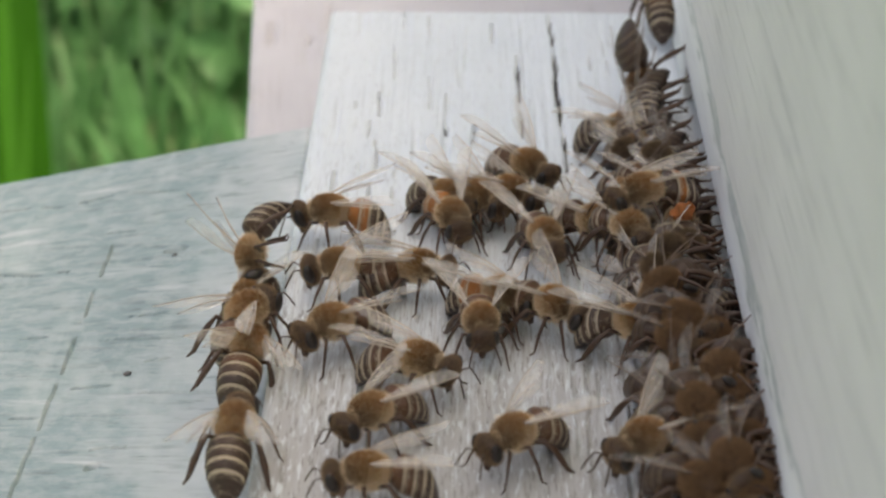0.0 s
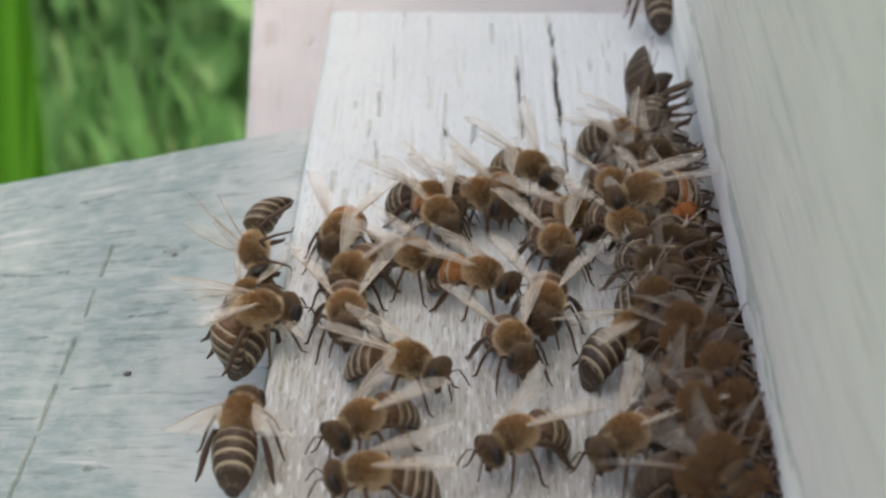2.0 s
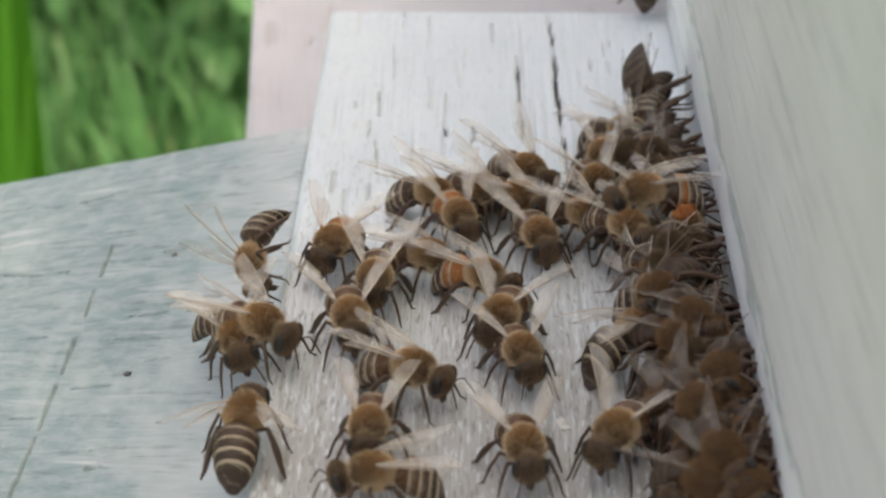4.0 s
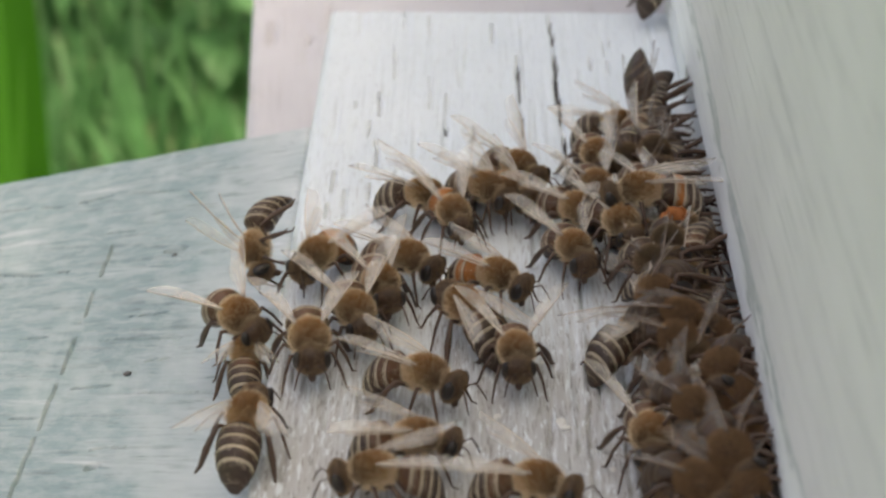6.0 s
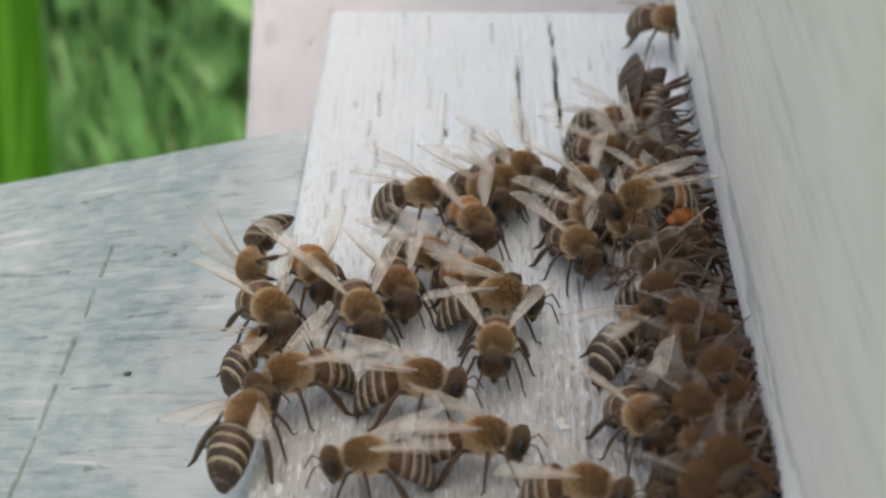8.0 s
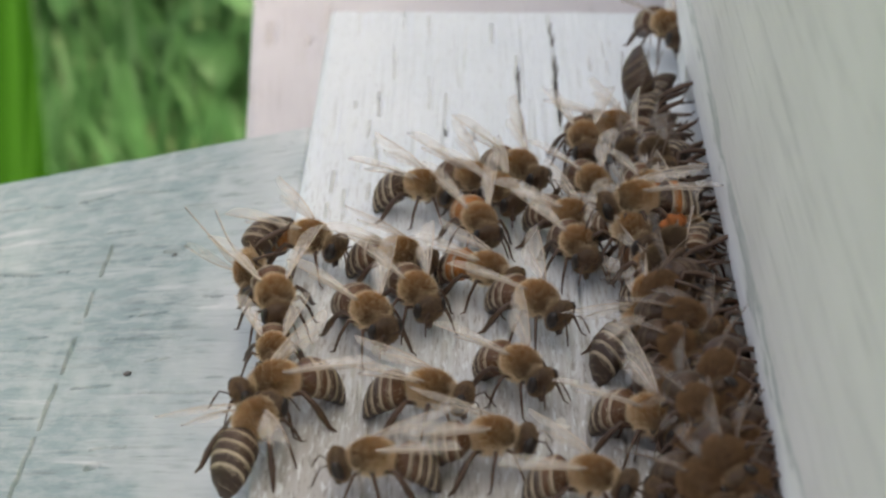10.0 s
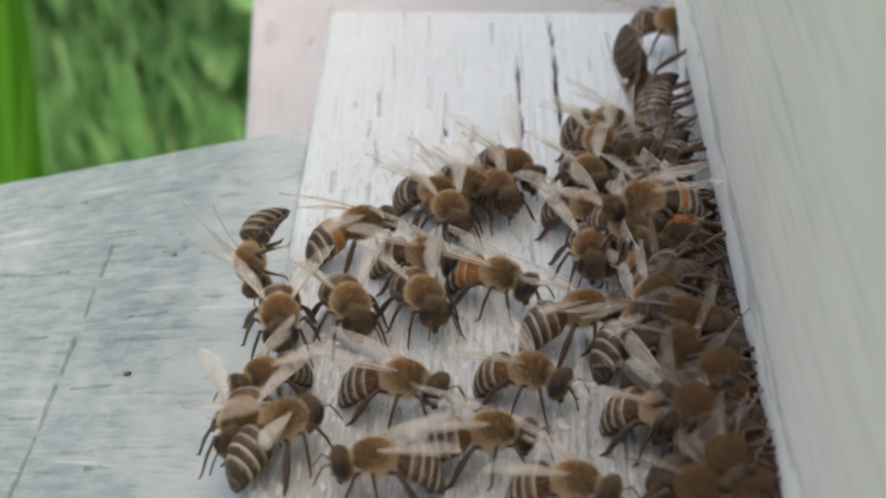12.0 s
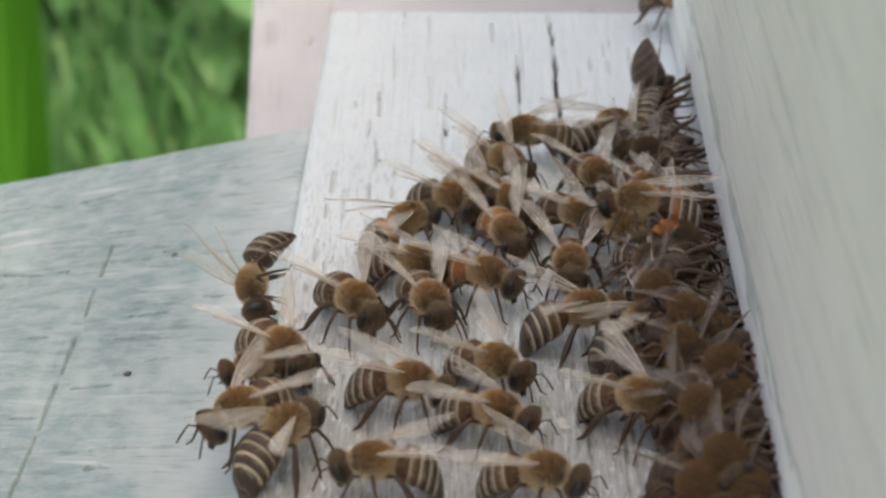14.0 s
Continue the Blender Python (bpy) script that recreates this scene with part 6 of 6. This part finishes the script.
    walk(BEES[46], [at(0, 24.7, 245.8, -62, 2, -3), at(0.5, 23.8, 244.9, -79, 2, -3), at(1.5, 23.5, 246.2, -75, 2, -3), at(2, 24.3, 245.7, -81, 2, -3), at(3, 24.4, 245.4, -78, 2, -3), at(4, 23.9, 242.8, -69, 2, -3), at(5.5, 25.1, 243.4, -68, 2, -3), at(6, 24.3, 245.1, -72, 2, -3), at(7, 24.3, 245.9, -75, 2, -3), at(8, 24.5, 246.3, -71, 2, -3), at(9.2, 24.1, 244.1, -69, 2, -3), at(10.5, 24.3, 245.5, -80, 2, -3), at(11, 24.2, 243.8, -71, 2, -3), at(12, 23.8, 243.9, -73, 2, -3), at(12.5, 23.7, 245.3, -69, 2, -3), at(13.5, 24.0, 244.4, -72, 2, -3), at(14, 23.8, 244.6, -69, 2, -3)])
    fidget(BEES[46], 46)
    walk(BEES[47], [at(0, 25.6, 251.8, -82, 3, -3), at(0.5, 26.0, 253.4, -85, 3, -3), at(1.5, 26.1, 252.4, -87, 3, -3), at(2, 25.7, 252.8, -93, 3, -3), at(3, 25.1, 252.5, -91, 3, -3), at(4, 25.2, 253.3, -84, 3, -3), at(5.5, 25.1, 252.9, -86, 3, -3), at(6, 25.4, 253.8, -89, 3, -3), at(7, 25.0, 253.6, -85, 3, -3), at(8, 24.9, 252.0, -78, 3, -3), at(9.2, 25.5, 252.9, -83, 3, -3), at(10.5, 25.4, 253.8, -85, 3, -3), at(11, 24.6, 254.6, -91, 3, -3), at(12, 24.6, 252.9, -90, 3, -3), at(12.5, 25.1, 254.4, -84, 3, -3), at(13.5, 24.5, 253.2, -83, 3, -3), at(14, 24.5, 253.6, -84, 3, -3)])
    fidget(BEES[47], 47)
    walk(BEES[48], [at(0, 30.9, 277.3, -89, 1.6, 28, 70), at(0.5, 30.8, 276.6, -89, 1.6, 28, 70), at(1.5, 31.2, 277.1, -95, 1.6, 28, 70), at(2, 30.9, 275.8, -92, 1.6, 28, 70), at(3, 31.2, 275.8, -91, 1.6, 28, 70), at(4, 31.0, 276.7, -91, 1.6, 28, 70), at(5.5, 31.6, 276.3, -91, 1.6, 28, 70), at(6, 31.4, 277.0, -88, 1.6, 28, 70), at(7, 31.0, 275.9, -91, 1.6, 28, 70), at(8, 31.0, 278.1, -85, 1.6, 28, 70), at(9.2, 31.1, 276.6, -92, 1.6, 28, 70), at(10.5, 31.7, 275.8, -92, 1.6, 28, 70), at(11, 31.7, 277.7, -90, 1.6, 28, 70), at(12, 31.7, 276.3, -92, 1.6, 28, 70), at(12.5, 31.2, 276.1, -91, 1.6, 28, 70), at(13.5, 31.6, 276.4, -93, 1.6, 28, 70), at(14, 31.2, 275.3, -91, 1.6, 28, 70)])
    fidget(BEES[48], 48)
    walk(BEES[49], [at(0, 27.2, 201.5, -84, 1.5, -3), at(0.5, 27.3, 201.9, -78, 1.5, -3), at(1.5, 27.4, 201.4, -82, 1.5, -3), at(2, 27.4, 202.2, -74, 1.5, -3), at(3, 27.3, 202.4, -74, 1.5, -3), at(4, 26.8, 201.7, -81, 1.5, -3), at(5.5, 26.7, 201.4, -79, 1.5, -3), at(6, 26.8, 202.9, -85, 1.5, -3), at(7, 26.7, 202.3, -74, 1.5, -3), at(8, 26.3, 201.4, -85, 1.5, -3), at(9.2, 27.2, 201.5, -75, 1.5, -3), at(10.5, 26.8, 202.1, -79, 1.5, -3), at(11, 26.9, 201.1, -72, 1.5, -3), at(12, 26.7, 202.3, -78, 1.5, -3), at(12.5, 27.5, 201.9, -72, 1.5, -3), at(13.5, 26.8, 201.5, -81, 1.5, -3), at(14, 27.5, 201.0, -79, 1.5, -3)])
    fidget(BEES[49], 49)
    walk(BEES[50], [at(0, 25.6, 207.6, -47, 4, -3), at(0.5, 25.8, 209.3, -56, 4, -3), at(1.5, 26.1, 207.3, -50, 4, -3), at(2, 25.6, 206.9, -64, 4, -3), at(3, 26.1, 207.6, -60, 4, -3), at(4, 26.6, 208.0, -61, 4, -3), at(5.5, 25.5, 208.1, -68, 4, -3), at(6, 25.5, 208.1, -34, 4, -3), at(7, 26.1, 208.5, -46, 4, -3), at(8, 25.9, 207.7, -68, 4, -3), at(9.2, 25.8, 207.9, -57, 4, -3), at(10.5, 25.8, 207.9, -42, 4, -3), at(11, 25.8, 207.2, -43, 4, -3), at(12, 25.8, 208.3, -41, 4, -3), at(12.5, 26.2, 208.8, -33, 4, -3), at(13.5, 25.4, 208.9, -52, 4, -3), at(14, 26.1, 208.7, -59, 4, -3)])
    fidget(BEES[50], 50)
    walk(BEES[51], [at(0, 31.6, 194.9, -104, 5.4, -3, 45), at(0.5, 32.1, 195.5, -106, 5.4, -3, 45), at(1.5, 31.9, 195.8, -107, 5.4, -3, 45), at(2, 31.7, 196.7, -99, 5.4, -3, 45), at(3, 31.4, 195.9, -104, 5.4, -3, 45), at(4, 31.6, 194.7, -100, 5.4, -3, 45), at(5.5, 32.0, 196.1, -94, 5.4, -3, 45), at(6, 31.6, 195.2, -105, 5.4, -3, 45), at(7, 31.1, 194.8, -106, 5.4, -3, 45), at(8, 31.3, 195.2, -107, 5.4, -3, 45), at(9.2, 31.2, 195.9, -93, 5.4, -3, 45), at(10.5, 31.7, 194.8, -100, 5.4, -3, 45), at(11, 32.0, 196.9, -99, 5.4, -3, 45), at(12, 31.5, 195.2, -100, 5.4, -3, 45), at(12.5, 32.0, 195.9, -99, 5.4, -3, 45), at(13.5, 31.7, 195.6, -100, 5.4, -3, 45), at(14, 32.0, 196.2, -102, 5.4, -3, 45)])
    fidget(BEES[51], 51)
    walk(BEES[52], [at(0, 25.5, 189.6, -77, 3.5, -3), at(0.5, 25.1, 189.1, -76, 3.5, -3), at(1.5, 25.6, 189.8, -82, 3.5, -3), at(2, 25.4, 189.4, -82, 3.5, -3), at(3, 25.4, 189.7, -77, 3.5, -3), at(4, 25.4, 189.3, -79, 3.5, -3), at(5.5, 25.4, 189.2, -79, 3.5, -3), at(6, 25.1, 188.9, -69, 3.5, -3), at(7, 26.1, 190.4, -71, 3.5, -3), at(8, 25.2, 189.1, -73, 3.5, -3), at(9.2, 25.6, 189.1, -75, 3.5, -3), at(10.5, 25.4, 189.3, -79, 3.5, -3), at(11, 25.3, 190.6, -75, 3.5, -3), at(12, 25.2, 189.5, -78, 3.5, -3), at(12.5, 25.3, 190.2, -75, 3.5, -3), at(13.5, 25.4, 189.4, -80, 3.5, -3), at(14, 25.7, 189.1, -75, 3.5, -3)])
    fidget(BEES[52], 52)
    walk(BEES[53], [at(0, 22.3, 195.3, -76, 0, -3), at(0.5, 22.7, 193.9, -81, 0, -3), at(1.5, 22.7, 195.4, -84, 0, -3), at(2, 22.5, 193.6, -95, 0, -3), at(3, 22.7, 195.0, -83, 0, -3), at(4, 22.5, 194.9, -87, 0, -3), at(5.5, 22.7, 194.2, -77, 0, -3), at(6, 22.6, 194.9, -89, 0, -3), at(7, 22.7, 194.5, -83, 0, -3), at(8, 22.8, 194.8, -79, 0, -3), at(9.2, 22.4, 194.4, -84, 0, -3), at(10.5, 22.2, 195.5, -86, 0, -3), at(11, 22.6, 194.0, -86, 0, -3), at(12, 22.6, 194.4, -84, 0, -3), at(12.5, 22.4, 195.5, -88, 0, -3), at(13.5, 22.8, 194.9, -86, 0, -3), at(14, 22.6, 194.0, -89, 0, -3)])
    fidget(BEES[53], 53)
    walk(BEES[54], [at(0, 32.6, 192.6, -87, 4.4, -3, 45), at(0.5, 32.3, 191.8, -90, 4.4, -3, 45), at(1.5, 32.1, 192.3, -85, 4.4, -3, 45), at(2, 32.8, 191.9, -87, 4.4, -3, 45), at(3, 33.1, 192.0, -86, 4.4, -3, 45), at(4, 32.4, 192.8, -90, 4.4, -3, 45), at(5.5, 32.6, 191.9, -99, 4.4, -3, 45), at(6, 33.2, 192.1, -93, 4.4, -3, 45), at(7, 31.9, 191.8, -90, 4.4, -3, 45), at(8, 32.5, 192.1, -93, 4.4, -3, 45), at(9.2, 33.0, 192.1, -91, 4.4, -3, 45), at(10.5, 32.2, 191.6, -99, 4.4, -3, 45), at(11, 32.4, 193.2, -82, 4.4, -3, 45), at(12, 32.1, 191.9, -95, 4.4, -3, 45), at(12.5, 32.7, 192.1, -91, 4.4, -3, 45), at(13.5, 32.7, 192.5, -93, 4.4, -3, 45), at(14, 32.6, 192.1, -97, 4.4, -3, 45)])
    fidget(BEES[54], 54)
    walk(BEES[55], [at(0, 31.1, 178.4, -82, 5.4, -3, 45), at(0.5, 30.7, 179.4, -70, 5.4, -3, 45), at(1.5, 30.4, 179.1, -75, 5.4, -3, 45), at(2, 29.8, 180.0, -72, 5.4, -3, 45), at(3, 30.2, 179.1, -76, 5.4, -3, 45), at(4, 30.3, 180.2, -76, 5.4, -3, 45), at(5.5, 30.5, 179.4, -79, 5.4, -3, 45), at(6, 31.0, 180.5, -73, 5.4, -3, 45), at(7, 30.6, 179.8, -68, 5.4, -3, 45), at(8, 30.5, 178.7, -85, 5.4, -3, 45), at(9.2, 30.3, 179.1, -79, 5.4, -3, 45), at(10.5, 30.3, 179.1, -76, 5.4, -3, 45), at(11, 30.2, 179.7, -67, 5.4, -3, 45), at(12, 30.6, 178.9, -83, 5.4, -3, 45), at(12.5, 30.3, 178.9, -83, 5.4, -3, 45), at(13.5, 30.9, 179.7, -80, 5.4, -3, 45), at(14, 30.4, 179.3, -82, 5.4, -3, 45)])
    fidget(BEES[55], 55)
    walk(BEES[56], [at(0, 25.1, 176.6, -50, 2, -3), at(0.5, 24.8, 176.3, -32, 2, -3), at(1.5, 24.5, 176.3, -57, 2, -3), at(2, 24.9, 177.5, -38, 2, -3), at(3, 24.7, 175.6, -63, 2, -3), at(4, 25.4, 176.9, -57, 2, -3), at(5.5, 24.8, 176.4, -63, 2, -3), at(6, 24.6, 176.9, -53, 2, -3), at(7, 24.2, 176.1, -66, 2, -3), at(8, 24.9, 176.1, -61, 2, -3), at(9.2, 24.6, 176.7, -65, 2, -3), at(10.5, 24.9, 176.5, -59, 2, -3), at(11, 24.5, 177.0, -68, 2, -3), at(12, 24.6, 175.8, -59, 2, -3), at(12.5, 24.5, 176.8, -50, 2, -3), at(13.5, 25.0, 176.2, -67, 2, -3), at(14, 24.6, 176.4, -63, 2, -3)])
    fidget(BEES[56], 56)
    walk(BEES[57], [at(0, 32.8, 174.3, -100, 4.4, -3, 45), at(0.5, 32.6, 174.4, -96, 4.4, -3, 45), at(1.5, 32.9, 174.8, -97, 4.4, -3, 45), at(2, 32.6, 175.0, -92, 4.4, -3, 45), at(3, 32.4, 174.7, -101, 4.4, -3, 45), at(4, 32.6, 175.1, -91, 4.4, -3, 45), at(5.5, 32.2, 175.1, -93, 4.4, -3, 45), at(6, 32.3, 174.2, -100, 4.4, -3, 45), at(7, 32.8, 174.6, -91, 4.4, -3, 45), at(8, 32.8, 175.2, -95, 4.4, -3, 45), at(9.2, 32.4, 174.4, -103, 4.4, -3, 45), at(10.5, 32.6, 174.9, -98, 4.4, -3, 45), at(11, 32.3, 175.0, -89, 4.4, -3, 45), at(12, 32.7, 174.3, -97, 4.4, -3, 45), at(12.5, 32.6, 175.0, -92, 4.4, -3, 45), at(13.5, 32.6, 174.6, -107, 4.4, -3, 45), at(14, 32.4, 174.5, -94, 4.4, -3, 45)])
    fidget(BEES[57], 57)
    walk(BEES[58], [at(0, 31.9, 229.0, -83, 1.8, 28, 70), at(0.5, 31.6, 228.1, -88, 1.6, 28, 70), at(1.5, 32.0, 227.8, -93, 1.7, 28, 70), at(2, 31.6, 228.9, -84, 1.6, 28, 70), at(3, 31.9, 226.6, -84, 3.1, 28, 70), at(4, 32.0, 226.6, -89, 2.4, 28, 70), at(5.5, 32.0, 228.2, -91, 1.6, 28, 70), at(6, 32.0, 224.8, -88, 3.7, 28, 70), at(7, 31.9, 226.0, -84, 3.5, 28, 70), at(8, 31.7, 229.3, -80, 1.6, 28, 70), at(9.2, 32.0, 225.2, -91, 3.1, 28, 70), at(10.5, 32.0, 224.0, -90, 4.1, 28, 70), at(11, 31.8, 227.3, -81, 2.1, 28, 70), at(12, 31.9, 226.8, -85, 3.2, 28, 70), at(12.5, 31.9, 228.4, -85, 2.2, 28, 70), at(13.5, 32.0, 225.3, -94, 3.1, 28, 70), at(14, 31.9, 229.4, -86, 1.6, 28, 70)])
    fidget(BEES[58], 58)
    walk(BEES[59], [at(0, 23.8, 221.8, -73, 2, -3), at(0.5, 23.8, 222.8, -64, 2, -3), at(1.5, 23.8, 223.5, -74, 2, -3), at(2, 23.5, 223.1, -65, 2, -3), at(3, 23.9, 224.6, -68, 2, -3), at(4, 24.1, 222.0, -70, 2, -3), at(5.5, 24.0, 223.6, -65, 2, -3), at(6, 23.3, 223.5, -73, 2, -3), at(7, 23.8, 224.3, -76, 2, -3), at(8, 23.7, 222.6, -75, 2, -3), at(9.2, 24.1, 224.3, -76, 2, -3), at(10.5, 23.9, 222.9, -75, 2, -3), at(11, 23.9, 224.2, -68, 2, -3), at(12, 23.9, 225.6, -70, 2, -3), at(12.5, 23.6, 223.1, -68, 2, -3), at(13.5, 23.1, 222.5, -74, 2, -3), at(14, 23.5, 224.0, -63, 2, -3)])
    fidget(BEES[59], 59)
    walk(BEES[60], [at(0, 30.5, 262.3, -85, 1.6, 28, 70), at(0.5, 31.4, 263.8, -86, 1.6, 28, 70), at(1.5, 31.3, 263.8, -88, 1.6, 28, 70), at(2, 30.4, 262.7, -88, 1.6, 28, 70), at(3, 30.8, 261.5, -90, 1.6, 28, 70), at(4, 30.8, 262.7, -87, 1.6, 28, 70), at(5.5, 30.4, 264.3, -81, 1.6, 28, 70), at(6, 30.8, 264.3, -83, 1.6, 28, 70), at(7, 31.0, 262.5, -89, 1.6, 28, 70), at(8, 30.9, 263.2, -87, 1.6, 28, 70), at(9.2, 30.6, 261.1, -89, 1.6, 28, 70), at(10.5, 31.2, 262.9, -84, 1.6, 28, 70), at(11, 30.9, 263.7, -84, 1.6, 28, 70), at(12, 30.7, 263.4, -88, 1.6, 28, 70), at(12.5, 30.2, 262.2, -85, 1.6, 28, 70), at(13.5, 30.7, 263.6, -85, 1.6, 28, 70), at(14, 30.8, 262.6, -84, 1.6, 28, 70)])
    fidget(BEES[60], 60)
    walk(BEES[61], [at(0, 27.6, 227.8, -86, 2, -3), at(0.5, 27.8, 228.3, -90, 2, -3), at(1.5, 27.7, 227.8, -82, 2, -3), at(2, 28.1, 227.4, -90, 2, -3), at(3, 28.5, 228.6, -83, 2, -3), at(4, 27.8, 228.2, -86, 2, -3), at(5.5, 28.1, 228.5, -82, 2, -3), at(6, 29.0, 229.0, -93, 2, -3), at(7, 27.7, 228.7, -84, 2, -3), at(8, 27.9, 228.0, -82, 2, -3), at(9.2, 27.9, 227.7, -88, 2, -3), at(10.5, 28.1, 227.2, -86, 2, -3), at(11, 29.0, 230.0, -84, 2, -3), at(12, 28.1, 228.0, -86, 2, -3), at(12.5, 28.1, 226.9, -85, 2, -3), at(13.5, 28.0, 228.6, -86, 2, -3), at(14, 27.9, 227.6, -84, 2, -3)])
    fidget(BEES[61], 61)
    walk(BEES[62], [at(0, 32.8, 183.0, -99, 4.4, -3, 45), at(0.5, 32.7, 183.9, -98, 4.4, -3, 45), at(1.5, 32.4, 182.3, -101, 4.4, -3, 45), at(2, 33.2, 182.7, -96, 4.4, -3, 45), at(3, 32.8, 183.0, -91, 4.4, -3, 45), at(4, 32.6, 183.1, -100, 4.4, -3, 45), at(5.5, 32.7, 182.5, -100, 4.4, -3, 45), at(6, 32.9, 183.7, -95, 4.4, -3, 45), at(7, 32.9, 183.3, -94, 4.4, -3, 45), at(8, 32.8, 182.7, -95, 4.4, -3, 45), at(9.2, 32.5, 182.6, -95, 4.4, -3, 45), at(10.5, 32.4, 182.4, -101, 4.4, -3, 45), at(11, 32.4, 183.1, -99, 4.4, -3, 45), at(12, 32.6, 182.6, -98, 4.4, -3, 45), at(12.5, 33.3, 183.7, -98, 4.4, -3, 45), at(13.5, 32.6, 184.1, -93, 4.4, -3, 45), at(14, 32.5, 182.7, -96, 4.4, -3, 45)])
    fidget(BEES[62], 62)
    walk(BEES[63], [at(0, 24.8, 185.8, -116, 0.5, -3), at(0.5, 24.8, 185.2, -115, 0.5, -3), at(1.5, 25.2, 185.8, -117, 0.5, -3), at(2, 25.2, 185.5, -107, 0.5, -3), at(3, 25, 184.9, -114, 0.5, -3), at(4, 24.8, 186, -118, 0.5, -3), at(5.5, 25.7, 186.1, -117, 0.5, -3), at(6, 24.7, 185.8, -118, 0.5, -3), at(7, 24.6, 185.6, -109, 0.5, -3), at(8, 25, 185.8, -111, 0.5, -3), at(9.2, 24.8, 185.5, -114, 0.5, -3), at(10.5, 25.1, 187, -107, 0.5, -3), at(11, 24.6, 186.7, -108, 0.5, -3), at(12, 25.2, 186.3, -115, 0.5, -3), at(12.5, 24.9, 185.8, -119, 0.5, -3), at(13.5, 25, 186.2, -107, 0.5, -3), at(14, 25, 185.6, -120, 0.5, -3)])
    fidget(BEES[63], 63)
    walk(BEES[64], [at(0, 29.7, 272.4, -85, 1.4, 26, 68), at(0.5, 30.5, 269.8, -91, 1.4, 26, 68), at(1.5, 30.2, 273.5, -90, 1.4, 26, 68), at(2, 30.0, 271.9, -86, 1.4, 26, 68), at(3, 30.5, 271.2, -86, 1.4, 26, 68), at(4, 30.4, 270.9, -92, 1.4, 26, 68), at(5.5, 30.4, 272.0, -90, 1.4, 26, 68), at(6, 30.4, 272.6, -89, 1.4, 26, 68), at(7, 30.4, 270.6, -90, 1.4, 26, 68), at(8, 30.0, 271.4, -94, 1.4, 26, 68), at(9.2, 30.0, 272.3, -89, 1.4, 26, 68), at(10.5, 30.7, 272.4, -90, 1.4, 26, 68), at(11, 30.7, 271.9, -90, 1.4, 26, 68), at(12, 30.5, 271.8, -94, 1.4, 26, 68), at(12.5, 30.4, 272.0, -91, 1.4, 26, 68), at(13.5, 30.0, 271.1, -85, 1.4, 26, 68), at(14, 30.1, 270.9, -88, 1.4, 26, 68)])
    fidget(BEES[64], 64)
    walk(BEES[65], [at(0, 31.1, 250.8, -91, 1.3, 26, 66), at(0.5, 31.1, 252.2, -88, 1.3, 26, 66), at(1.5, 31.0, 250.4, -90, 1.3, 26, 66), at(2, 31.2, 251.9, -88, 1.3, 26, 66), at(3, 31.1, 252.1, -90, 1.3, 26, 66), at(4, 31.4, 252.9, -88, 1.3, 26, 66), at(5.5, 31.5, 252.6, -91, 1.3, 26, 66), at(6, 31.5, 252.2, -88, 1.3, 26, 66), at(7, 31.2, 250.1, -87, 1.3, 26, 66), at(8, 31.1, 252.6, -90, 1.3, 26, 66), at(9.2, 31.3, 253.1, -85, 1.3, 26, 66), at(10.5, 31.9, 251.8, -87, 1.3, 26, 66), at(11, 31.3, 251.0, -89, 1.3, 26, 66), at(12, 31.7, 250.4, -89, 1.3, 26, 66), at(12.5, 31.4, 250.7, -88, 1.3, 26, 66), at(13.5, 31.2, 251.0, -89, 1.3, 26, 66), at(14, 31.5, 251.8, -89, 1.3, 26, 66)])
    fidget(BEES[65], 65)
    walk(BEES[66], [at(0, 20.8, 231.6, -64, 3, -3), at(0.5, 20.9, 231.9, -75, 3, -3), at(1.5, 20.0, 232.3, -70, 3, -3), at(2, 20.4, 232.3, -65, 3, -3), at(3, 20.6, 232.2, -61, 3, -3), at(4, 20.7, 232.0, -56, 3, -3), at(5.5, 20.1, 231.9, -72, 3, -3), at(6, 19.8, 232.9, -72, 3, -3), at(7, 20.5, 233.0, -68, 3, -3), at(8, 20.5, 232.3, -70, 3, -3), at(9.2, 20.4, 231.3, -68, 3, -3), at(10.5, 21.2, 230.4, -61, 3, -3), at(11, 20.7, 232.6, -61, 3, -3), at(12, 20.8, 231.5, -64, 3, -3), at(12.5, 20.2, 231.8, -59, 3, -3), at(13.5, 20.1, 230.7, -70, 3, -3), at(14, 20.2, 231.5, -59, 3, -3)])
    fidget(BEES[66], 66)


motions()
